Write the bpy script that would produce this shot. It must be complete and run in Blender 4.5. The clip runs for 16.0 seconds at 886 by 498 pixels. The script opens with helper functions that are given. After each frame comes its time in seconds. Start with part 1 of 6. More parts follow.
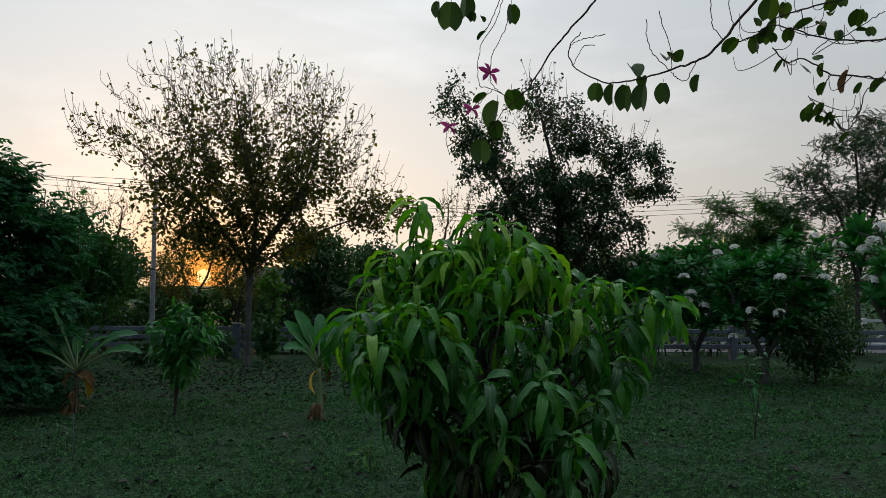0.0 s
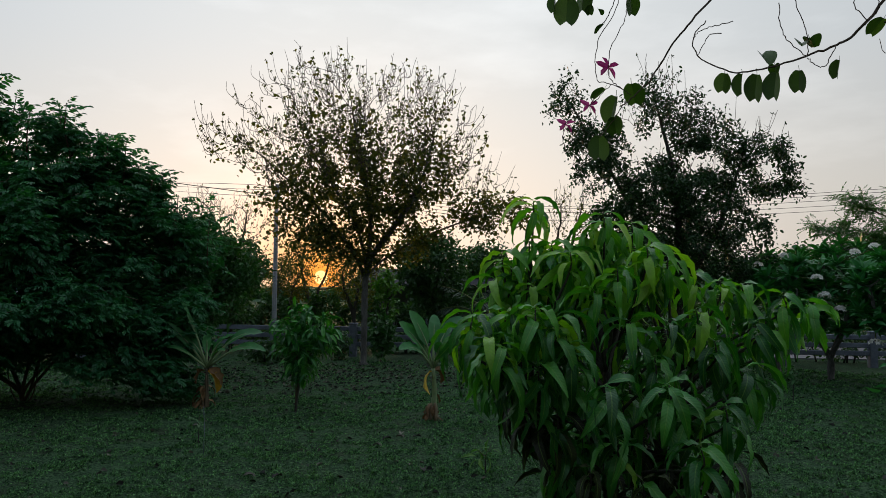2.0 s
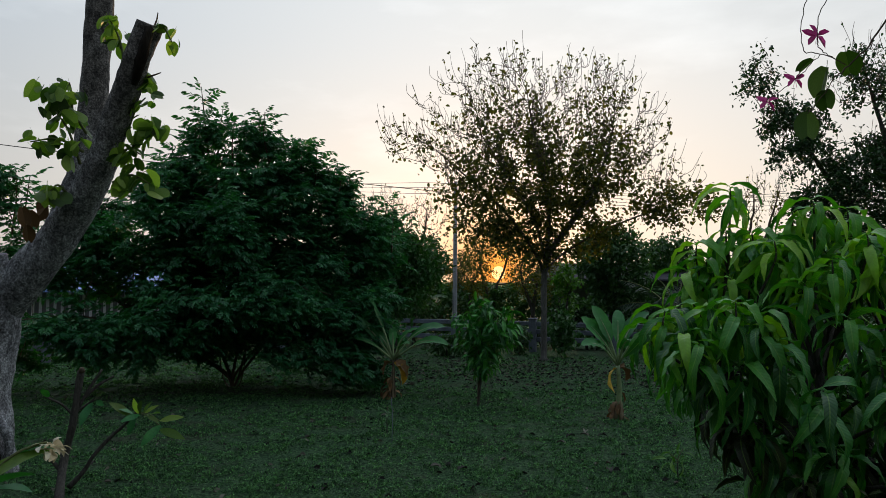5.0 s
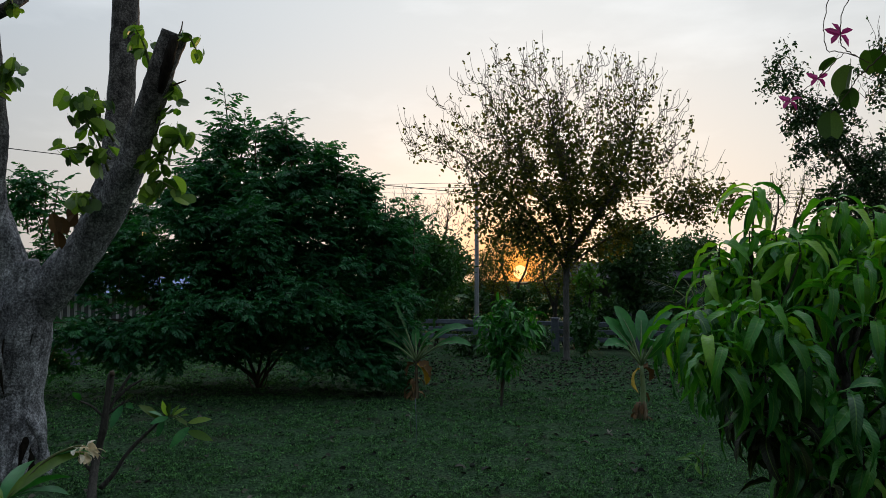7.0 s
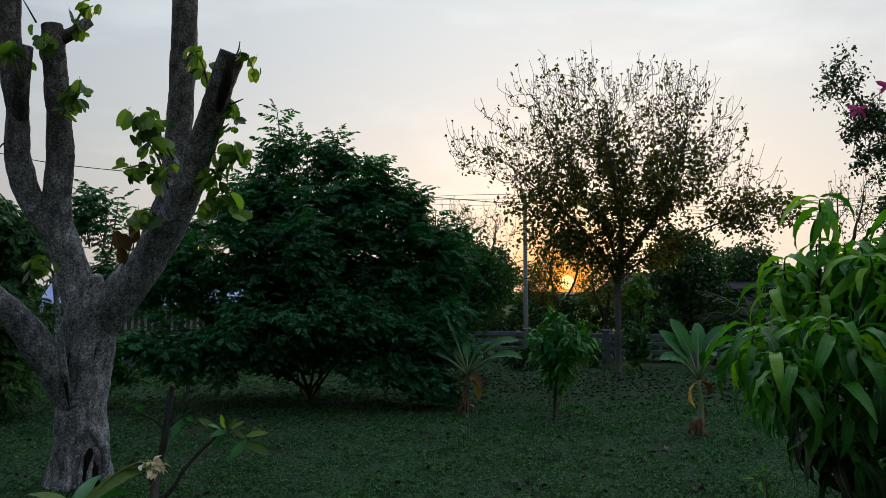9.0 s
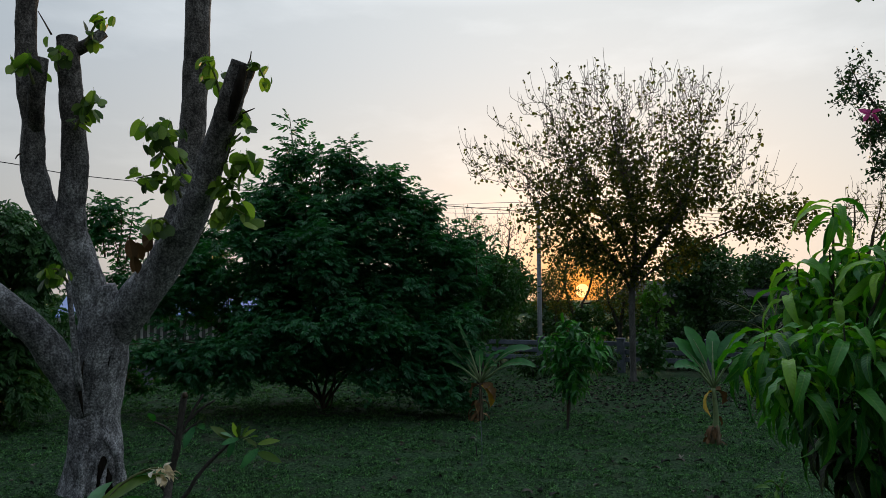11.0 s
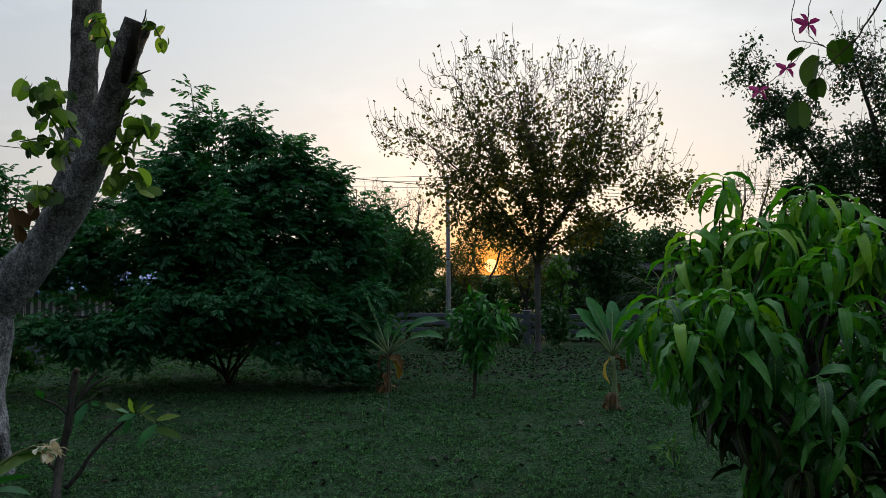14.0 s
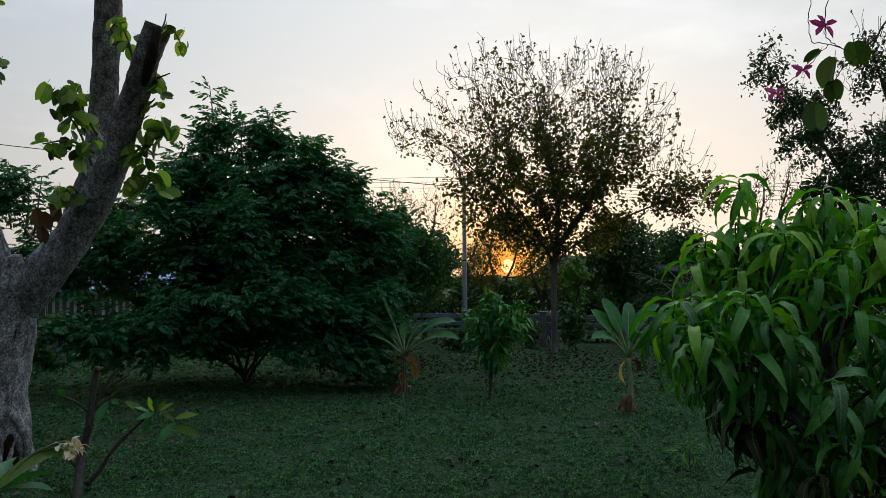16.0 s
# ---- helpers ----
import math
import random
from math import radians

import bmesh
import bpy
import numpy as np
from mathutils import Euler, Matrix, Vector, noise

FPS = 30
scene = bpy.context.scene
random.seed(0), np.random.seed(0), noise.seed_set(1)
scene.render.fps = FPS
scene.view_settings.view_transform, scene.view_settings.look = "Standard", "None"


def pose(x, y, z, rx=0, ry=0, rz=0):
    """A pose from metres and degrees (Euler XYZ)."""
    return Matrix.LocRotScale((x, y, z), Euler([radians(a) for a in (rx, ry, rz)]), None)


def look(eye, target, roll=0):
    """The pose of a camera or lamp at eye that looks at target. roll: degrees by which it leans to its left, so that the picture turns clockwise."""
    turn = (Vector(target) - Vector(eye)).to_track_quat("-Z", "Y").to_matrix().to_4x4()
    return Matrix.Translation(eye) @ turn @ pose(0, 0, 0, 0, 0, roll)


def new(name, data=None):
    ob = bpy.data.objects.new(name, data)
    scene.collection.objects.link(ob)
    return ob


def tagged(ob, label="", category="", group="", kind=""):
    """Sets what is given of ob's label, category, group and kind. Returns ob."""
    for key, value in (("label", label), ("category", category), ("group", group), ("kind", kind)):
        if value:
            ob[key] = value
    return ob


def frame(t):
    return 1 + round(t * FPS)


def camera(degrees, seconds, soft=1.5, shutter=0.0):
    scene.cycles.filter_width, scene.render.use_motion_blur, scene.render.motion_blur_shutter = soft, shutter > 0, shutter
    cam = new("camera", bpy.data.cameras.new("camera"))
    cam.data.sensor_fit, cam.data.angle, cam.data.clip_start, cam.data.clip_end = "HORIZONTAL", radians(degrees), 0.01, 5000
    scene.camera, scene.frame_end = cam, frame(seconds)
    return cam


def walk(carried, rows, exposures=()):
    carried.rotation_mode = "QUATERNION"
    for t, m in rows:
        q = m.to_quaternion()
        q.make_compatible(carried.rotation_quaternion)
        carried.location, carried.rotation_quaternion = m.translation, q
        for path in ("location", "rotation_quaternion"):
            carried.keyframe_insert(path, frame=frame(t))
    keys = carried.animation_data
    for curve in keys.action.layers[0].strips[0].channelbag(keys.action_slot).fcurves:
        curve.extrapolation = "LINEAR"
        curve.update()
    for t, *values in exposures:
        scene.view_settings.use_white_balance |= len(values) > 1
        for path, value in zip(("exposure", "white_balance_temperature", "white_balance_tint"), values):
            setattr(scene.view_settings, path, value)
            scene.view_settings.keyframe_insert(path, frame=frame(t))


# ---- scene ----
EXPOSURE = ((0.0, 0.0), (1.5, 0.0), (3.0, 0.08), (4.5, 0.10), (7.0, 0.04), (8.5, 0.03), (11.0, -0.02), (12.0, 0.10), (16.0, 0.10))
HAZE = ((0.0, (0.55, 0.48, 0.42)), (0.12, (0.57, 0.54, 0.495)), (0.3, (0.556, 0.582, 0.592)), (0.37, (0.570, 0.607, 0.624)), (0.48, (1.35, 1.42, 1.48)), (0.72, (1.35, 1.44, 1.53)), (1.0, (0.95, 1.04, 1.14)))
EAST = (0.22, 0.25, 0.28)
WIDE_GLOW, LOW_GLOW, WARM_GLOW, SUN_POWER = 0.28, 0.7, 0.85, 2.0
cam = camera(61.30, 16.0, soft=0.6)
PATH = [
    (0.0, look((0.038, -0.114, 1.501), (3.077, 9.399, 2.006), 0.50)),
    (0.5, look((0.032, -0.088, 1.504), (2.402, 9.613, 2.014), 0.40)),
    (1.0, look((0.024, -0.070, 1.500), (2.037, 9.711, 2.019), 0.52)),
    (1.5, look((0.030, -0.060, 1.501), (1.723, 9.782, 2.009), 0.49)),
    (2.0, look((0.022, -0.056, 1.500), (1.623, 9.802, 2.007), 0.64)),
    (2.5, look((0.006, -0.040, 1.498), (1.445, 9.843, 2.005), 0.79)),
    (3.0, look((-0.005, -0.018, 1.492), (0.752, 9.941, 1.998), 0.94)),
    (3.5, look((-0.007, 0.000, 1.491), (-0.013, 9.988, 1.995), 1.01)),
    (4.0, look((-0.005, 0.004, 1.493), (-0.160, 9.991, 1.978), 0.83)),
    (4.5, look((-0.020, 0.013, 1.485), (-0.496, 9.992, 1.934), 0.65)),
    (4.7, look((-0.009, 0.034, 1.487), (-0.613, 10.006, 1.925), 0.55)),
    (5.4, look((-0.010, 0.026, 1.492), (-0.864, 9.981, 1.900), 0.31)),
    (6.2, look((-0.012, 0.007, 1.503), (-0.972, 9.953, 1.895), 0.08)),
    (7.0, look((-0.014, -0.003, 1.509), (-1.039, 9.935, 1.926), -0.03)),
    (7.5, look((-0.009, 0.007, 1.507), (-1.096, 9.938, 1.957), -0.05)),
    (8.0, look((-0.005, 0.015, 1.502), (-1.154, 9.937, 1.978), -0.17)),
    (8.5, look((-0.033, 0.008, 1.516), (-1.193, 9.929, 2.005), -0.23)),
    (8.7, look((-0.073, 0.002, 1.538), (-1.402, 9.900, 2.055), -0.22)),
    (9.2, look((-0.071, 0.004, 1.536), (-1.889, 9.820, 2.118), -0.17)),
    (9.7, look((-0.066, 0.008, 1.532), (-2.352, 9.722, 2.168), -0.09)),
    (10.2, look((-0.061, 0.012, 1.528), (-2.563, 9.671, 2.200), -0.08)),
    (10.8, look((-0.058, 0.015, 1.525), (-2.171, 9.765, 2.207), -0.26)),
    (11.0, look((-0.045, 0.011, 1.527), (-1.868, 9.820, 2.205), -0.37)),
    (11.5, look((-0.032, 0.002, 1.503), (-0.958, 9.936, 2.188), -0.64)),
    (12.0, look((-0.020, -0.007, 1.505), (-0.582, 9.958, 2.117), -0.84)),
    (12.5, look((-0.010, 0.005, 1.506), (-0.560, 9.974, 2.061), -0.95)),
    (13.0, look((-0.007, 0.022, 1.502), (-0.569, 9.994, 1.988), -0.88)),
    (13.5, look((-0.014, 0.032, 1.499), (-0.578, 10.008, 1.899), -0.54)),
    (14.0, look((-0.022, 0.036, 1.495), (-0.664, 10.010, 1.831), -0.50)),
    (14.5, look((-0.027, 0.029, 1.516), (-0.759, 9.997, 1.846), -0.38)),
    (15.0, look((-0.018, 0.024, 1.511), (-0.899, 9.979, 1.859), -0.40)),
    (15.5, look((-0.007, 0.011, 1.507), (-0.917, 9.964, 1.852), -0.39)),
    (16.0, look((-0.010, 0.008, 1.500), (-0.876, 9.965, 1.843), -0.34)),
]
walk(cam, PATH, EXPOSURE)

# ---- world, sun ----
world = bpy.data.worlds.new("evening_sky")
scene.world = world
world.use_nodes = True
wt = world.node_tree
wt.nodes.clear()


def node(tree, kind, **props):
    n = tree.nodes.new(kind)
    for key, value in props.items():
        if key == "op":
            n.operation = value
        elif key == "blend":
            n.data_type, n.blend_type = "RGBA", value
        elif key == "vtype":
            n.vector_type = value
    return n


def math_node(tree, op, a, b=None, c=None, clamp=False):
    n = node(tree, "ShaderNodeMath", op=op)
    n.use_clamp = clamp
    for i, v in enumerate((a, b, c)):
        if v is None:
            continue
        if isinstance(v, (int, float)):
            n.inputs[i].default_value = v
        else:
            tree.links.new(v, n.inputs[i])
    return n.outputs[0]


def mix_rgb(tree, blend, fac, a, b):
    n = node(tree, "ShaderNodeMix", blend=blend)
    for i, v in ((0, fac), (6, a), (7, b)):
        if isinstance(v, (int, float)):
            n.inputs[i].default_value = v
        elif isinstance(v, tuple):
            n.inputs[i].default_value = (*v, 1)
        else:
            tree.links.new(v, n.inputs[i])
    return n.outputs[2]


def ramp(tree, fac, stops):
    n = tree.nodes.new("ShaderNodeValToRGB")
    while len(n.color_ramp.elements) < len(stops):
        n.color_ramp.elements.new(0.5)
    for e, (p, col) in zip(n.color_ramp.elements, stops):
        e.position, e.color = p, (*col, 1)
    tree.links.new(fac, n.inputs[0])
    return n.outputs[0]


SUN = Vector((0.0, 1.0, math.tan(radians(0.62)))).normalized()
tc = wt.nodes.new("ShaderNodeTexCoord")
sep = wt.nodes.new("ShaderNodeSeparateXYZ")
wt.links.new(tc.outputs["Generated"], sep.inputs[0])
up = math_node(wt, "MAXIMUM", sep.outputs["Z"], 0.0)
dotn = node(wt, "ShaderNodeVectorMath", op="DOT_PRODUCT")
wt.links.new(tc.outputs["Generated"], dotn.inputs[0])
dotn.inputs[1].default_value = SUN
near = math_node(wt, "MAXIMUM", dotn.outputs["Value"], 0.0)
haze = ramp(wt, up, HAZE)
# the sky away from the sunset is dimmer
side = math_node(wt, "MULTIPLY_ADD", dotn.outputs["Value"], 0.5, 0.5)
haze = mix_rgb(wt, "MULTIPLY", 1.0, haze, ramp(wt, side, ((0.0, EAST), (0.5, (0.46, 0.50, 0.55)), (0.80, (0.85, 0.88, 0.92)), (0.93, (0.95, 0.96, 0.98)), (1.0, (1.0, 1.0, 1.0)))))
haze = mix_rgb(wt, "MULTIPLY", math_node(wt, "MULTIPLY", sep.outputs["X"], -1.5, clamp=True), haze, (0.82, 0.87, 0.93))
wide = math_node(wt, "POWER", near, 6.0)
low = math_node(wt, "POWER", math_node(wt, "SUBTRACT", 1.0, up, clamp=True), 6.0)
c = mix_rgb(wt, "ADD", math_node(wt, "MULTIPLY", wide, WIDE_GLOW), haze, (1.0, 1.0, 0.97))
c = mix_rgb(wt, "MIX", math_node(wt, "MULTIPLY", math_node(wt, "MULTIPLY", math_node(wt, "POWER", near, 10.0), low), LOW_GLOW), c, (1.0, 0.82, 0.62))
c = mix_rgb(wt, "MIX", math_node(wt, "MULTIPLY", math_node(wt, "POWER", near, 260.0), WARM_GLOW), c, (1.12, 0.68, 0.30))
c = mix_rgb(wt, "MIX", math_node(wt, "MULTIPLY", math_node(wt, "POWER", near, 650.0), 0.97), c, (1.1, 0.37, 0.05))
disc = math_node(wt, "MULTIPLY", math_node(wt, "SUBTRACT", near, math.cos(radians(0.52))), 1.0 / (math.cos(radians(0.28)) - math.cos(radians(0.52))), clamp=True)
c = mix_rgb(wt, "ADD", math_node(wt, "MULTIPLY", disc, 11.0), c, (1.0, 0.80, 0.38))
# thin streaks of high cloud
mp = wt.nodes.new("ShaderNodeMapping")
mp.inputs["Scale"].default_value = (1.6, 1.0, 5.0)
mp.inputs["Rotation"].default_value = (0.0, 0.35, 0.2)
wt.links.new(tc.outputs["Generated"], mp.inputs[0])
cl = wt.nodes.new("ShaderNodeTexNoise")
cl.inputs["Scale"].default_value, cl.inputs["Detail"].default_value, cl.inputs["Roughness"].default_value = 2.2, 6.0, 0.55
wt.links.new(mp.outputs[0], cl.inputs["Vector"])
cloud = math_node(wt, "MULTIPLY", math_node(wt, "SUBTRACT", cl.outputs["Fac"], 0.52, clamp=True), 0.55)
c = mix_rgb(wt, "ADD", cloud, c, (1.0, 1.0, 1.0))
sky = wt.nodes.new("ShaderNodeTexSky")
sky.sky_type, sky.sun_disc = "NISHITA", False
sky.sun_elevation, sky.sun_rotation = radians(1.5), 0.0
sky.dust_density, sky.air_density = 3.0, 1.0
bg1, bg2, add = wt.nodes.new("ShaderNodeBackground"), wt.nodes.new("ShaderNodeBackground"), wt.nodes.new("ShaderNodeAddShader")
wt.links.new(c, bg1.inputs[0])
wt.links.new(sky.outputs[0], bg2.inputs[0])
bg1.inputs[1].default_value, bg2.inputs[1].default_value = 1.0, 0.02
wt.links.new(bg1.outputs[0], add.inputs[0])
wt.links.new(bg2.outputs[0], add.inputs[1])
wo = wt.nodes.new("ShaderNodeOutputWorld")
wt.links.new(add.outputs[0], wo.inputs[0])

sun = new("sun", bpy.data.lights.new("sun", "SUN"))
sun.data.energy, sun.data.angle, sun.data.color = SUN_POWER, radians(4.0), (1.0, 0.58, 0.25)
sun.matrix_world = look((0, 60, 4), (0, 0, 4 - 60 * math.tan(radians(3.0))))

# ---- materials ----


def principled(name, rough=0.6, metal=0.0, spec=0.5):
    m = bpy.data.materials.new(name)
    m.use_nodes = True
    t = m.node_tree
    b = t.nodes["Principled BSDF"]
    b.inputs["Roughness"].default_value, b.inputs["Metallic"].default_value = rough, metal
    b.inputs["Specular IOR Level"].default_value = spec
    return m, t, b


def noise_node(t, scale, detail=4.0, rough=0.55, vec=None):
    n = t.nodes.new("ShaderNodeTexNoise")
    n.inputs["Scale"].default_value, n.inputs["Detail"].default_value, n.inputs["Roughness"].default_value = scale, detail, rough
    if vec is None:
        co = t.nodes.new("ShaderNodeTexCoord")
        vec = co.outputs["Object"]
    t.links.new(vec, n.inputs["Vector"])
    return n.outputs["Fac"]


def bump(t, b, height, strength, dist):
    n = t.nodes.new("ShaderNodeBump")
    n.inputs["Strength"].default_value, n.inputs["Distance"].default_value = strength, dist
    t.links.new(height, n.inputs["Height"])
    t.links.new(n.outputs[0], b.inputs["Normal"])


def rnd(t):
    oi, ge = t.nodes.new("ShaderNodeObjectInfo"), t.nodes.new("ShaderNodeNewGeometry")
    return math_node(t, "FRACT", math_node(t, "ADD", oi.outputs["Random"], ge.outputs["Random Per Island"]))


def leaf_mat(name, dark, mid, light, rough=0.4, through_light=0.35, grain=60.0, spec=0.35, tint=(0.95, 1.35, 0.3), mottle=0.55, patch=0.0, veins=False):
    """Leaves that differ one by one; patch: how far whole sprays differ; veins: a pale midrib and side veins."""
    m, t, b = principled(name, rough, spec=spec)
    pick = rnd(t)
    if patch:
        spray = noise_node(t, 2.6, 3.0, 0.6)
        spray = math_node(t, "MULTIPLY_ADD", math_node(t, "SUBTRACT", spray, 0.5), 2.6, 0.5, clamp=True)
        pick = math_node(t, "ADD", math_node(t, "MULTIPLY", pick, 1 - patch), math_node(t, "MULTIPLY", spray, patch))
    col = ramp(t, pick, ((0.0, dark), (0.55, mid), (1.0, light)))
    n = noise_node(t, grain, 3.0)
    lo, hi = (0.3, 0.7) if mottle < 0.9 else (0.38, 0.62)
    col = mix_rgb(t, "MULTIPLY", mottle, col, ramp(t, n, ((lo, (0.6, 0.62, 0.6) if mottle < 0.9 else (0.35, 0.37, 0.38)), (hi, (1.25, 1.2, 1.1) if mottle < 0.9 else (1.55, 1.5, 1.4)))))
    relief = n
    if veins:
        at = t.nodes.new("ShaderNodeAttribute")
        at.attribute_name = "blade"
        ax = t.nodes.new("ShaderNodeSeparateXYZ")
        t.links.new(at.outputs["Vector"], ax.inputs[0])
        rib = ramp(t, ax.outputs["X"], ((0.87, (0, 0, 0)), (0.96, (1, 1, 1))))
        side = math_node(t, "SINE", math_node(t, "MULTIPLY_ADD", ax.outputs["Y"], 95.0, math_node(t, "MULTIPLY", ax.outputs["X"], 9.0)))
        vein = ramp(t, side, ((0.72, (0, 0, 0)), (0.98, (1, 1, 1))))
        col = mix_rgb(t, "MIX", math_node(t, "MULTIPLY", vein, 0.12), col, (0.12, 0.30, 0.05))
        col = mix_rgb(t, "MIX", math_node(t, "MULTIPLY", rib, 0.4), col, (0.20, 0.38, 0.07))
        relief = math_node(t, "ADD", n, math_node(t, "MULTIPLY", side, -0.35))
    t.links.new(col, b.inputs["Base Color"])
    bump(t, b, relief, 0.25, 0.004)
    tr = t.nodes.new("ShaderNodeBsdfTranslucent")
    t.links.new(mix_rgb(t, "MULTIPLY", 1.0, col, tint), tr.inputs[0])
    mx = t.nodes.new("ShaderNodeMixShader")
    mx.inputs[0].default_value = through_light
    t.links.new(b.outputs[0], mx.inputs[1])
    t.links.new(tr.outputs[0], mx.inputs[2])
    t.links.new(mx.outputs[0], t.nodes["Material Output"].inputs[0])
    return m


def rough_mat(name, a, bcol, scale, rough=0.9, strength=0.6, dist=0.02, fine=12.0, spec=0.25, stretch=(1, 1, 1)):
    m, t, b = principled(name, rough, spec=spec)
    co = t.nodes.new("ShaderNodeTexCoord")
    mp = t.nodes.new("ShaderNodeMapping")
    mp.inputs["Scale"].default_value = stretch
    t.links.new(co.outputs["Object"], mp.inputs[0])
    n1, n2 = noise_node(t, scale, 6.0, 0.65, mp.outputs[0]), noise_node(t, scale * fine, 3.0, 0.6, mp.outputs[0])
    col = ramp(t, n1, ((0.3, a), (0.7, bcol)))
    col = mix_rgb(t, "MULTIPLY", 0.6, col, ramp(t, n2, ((0.3, (0.55, 0.55, 0.55)), (0.7, (1.3, 1.3, 1.3)))))
    col = mix_rgb(t, "MULTIPLY", 0.5, col, ramp(t, rnd(t), ((0.0, (0.75, 0.75, 0.75)), (1.0, (1.2, 1.2, 1.2)))))
    t.links.new(col, b.inputs["Base Color"])
    bump(t, b, math_node(t, "ADD", n1, n2), strength, dist)
    return m


M_MANGO = leaf_mat("mango_leaf", (0.009, 0.070, 0.015), (0.026, 0.165, 0.028), (0.074, 0.29, 0.042), 0.38, 0.24, 25.0, 0.4, (1.2, 1.5, 0.25), veins=True)
# young flush, coloured brighter to carry the light on the crown's top too
M_FLUSH_LIT = leaf_mat("young_lit_mango_leaf", (0.034, 0.19, 0.020), (0.090, 0.31, 0.030), (0.25, 0.47, 0.045), 0.38, 0.36, 25.0, 0.4, (1.3, 1.5, 0.25), veins=True)
M_YOUNGMANGO = leaf_mat("sapling_leaf", (0.010, 0.08, 0.018), (0.026, 0.17, 0.032), (0.07, 0.28, 0.045), 0.4, 0.25, 25.0, 0.4, (1.2, 1.5, 0.25))
M_DARKLEAF = leaf_mat("dark_mango_leaf", (0.012, 0.014, 0.008), (0.022, 0.028, 0.012), (0.04, 0.06, 0.018), 0.5, 0.1, 25.0, 0.3, (1.2, 1.1, 0.4), veins=True)
M_FAR3 = leaf_mat("crown_leaf", (0.010, 0.036, 0.013), (0.016, 0.055, 0.017), (0.034, 0.09, 0.024), 0.5, 0.2, 20.0, 0.35)
M_BANANA = leaf_mat("banana_leaf", (0.022, 0.125, 0.038), (0.036, 0.17, 0.052), (0.062, 0.23, 0.075), 0.45, 0.25, 18.0, 0.35)
M_DRYLEAF = leaf_mat("dry_leaf", (0.09, 0.05, 0.02), (0.14, 0.08, 0.035), (0.24, 0.15, 0.07), 0.75, 0.1, 40.0, 0.3, (1.1, 0.9, 0.6))
M_LITTER = leaf_mat("litter_leaf", (0.010, 0.010, 0.009), (0.026, 0.026, 0.022), (0.17, 0.16, 0.135), 0.8, 0.05, 40.0, 0.2, (1.1, 0.9, 0.6))
M_YELLOW = leaf_mat("yellow_leaf", (0.46, 0.29, 0.03), (0.56, 0.38, 0.05), (0.66, 0.48, 0.08), 0.6, 0.2, 20.0, 0.4, (1.1, 0.9, 0.5))
M_ORCHID = leaf_mat("orchid_leaf", (0.032, 0.066, 0.014), (0.048, 0.098, 0.02), (0.10, 0.16, 0.035), 0.55, 0.2, 30.0, 0.3)
M_SPROUT = leaf_mat("sprout_leaf", (0.06, 0.14, 0.03), (0.16, 0.27, 0.05), (0.30, 0.42, 0.10), 0.5, 0.5, 30.0, 0.35, (1.0, 1.25, 0.35))
M_YOUNG = leaf_mat("young_leaf", (0.045, 0.13, 0.022), (0.075, 0.18, 0.03), (0.12, 0.24, 0.045), 0.5, 0.35, 30.0, 0.3)
M_FAR = leaf_mat("far_leaf", (0.030, 0.050, 0.015), (0.058, 0.080, 0.021), (0.125, 0.125, 0.032), 0.55, 0.5, 20.0, 0.3, (1.45, 1.4, 0.4))
M_FAN = leaf_mat("feathery_leaf", (0.028, 0.09, 0.028), (0.052, 0.15, 0.042), (0.10, 0.23, 0.06), 0.5, 0.3, 20.0, 0.35, patch=0.4)
M_FAR2 = leaf_mat("small_leaf", (0.016, 0.066, 0.020), (0.030, 0.11, 0.028), (0.075, 0.19, 0.045), 0.5, 0.22, 20.0, 0.4, patch=0.5)
M_BUSH = leaf_mat("leaflet", (0.009, 0.062, 0.028), (0.022, 0.135, 0.052), (0.070, 0.27, 0.090), 0.42, 0.3, 20.0, 0.35, patch=0.6)
M_PLUM = leaf_mat("frangipani_leaf", (0.017, 0.125, 0.037), (0.034, 0.19, 0.054), (0.075, 0.29, 0.075), 0.4, 0.22, 20.0, patch=0.4)
M_HEDGE = leaf_mat("hedge_leaf", (0.015, 0.052, 0.018), (0.034, 0.096, 0.027), (0.09, 0.18, 0.044), 0.5, 0.25, 20.0, 0.4, patch=0.5)
M_PALM = leaf_mat("palm_leaflet", (0.015, 0.035, 0.02), (0.03, 0.06, 0.035), (0.07, 0.11, 0.075), 0.45, 0.1, 20.0)
M_GRASS = leaf_mat("grass_blade", (0.012, 0.038, 0.018), (0.055, 0.142, 0.060), (0.112, 0.24, 0.10), 0.75, 0.25, 20.0, 0.1, mottle=1.0)
M_WHITE = leaf_mat("white_petal", (0.78, 0.78, 0.77), (0.84, 0.84, 0.83), (0.88, 0.88, 0.86), 0.5, 0.35, 60.0, 0.3, (1, 1, 0.95))
M_WILT = leaf_mat("wilted_petal", (0.58, 0.46, 0.28), (0.74, 0.66, 0.5), (0.84, 0.8, 0.68), 0.6, 0.2, 60.0, 0.3, (1, 0.95, 0.8))
M_PINK = leaf_mat("pink_petal", (0.38, 0.03, 0.18), (0.48, 0.05, 0.24), (0.58, 0.10, 0.34), 0.5, 0.35, 60.0, 0.3, (1.1, 0.8, 1.0))


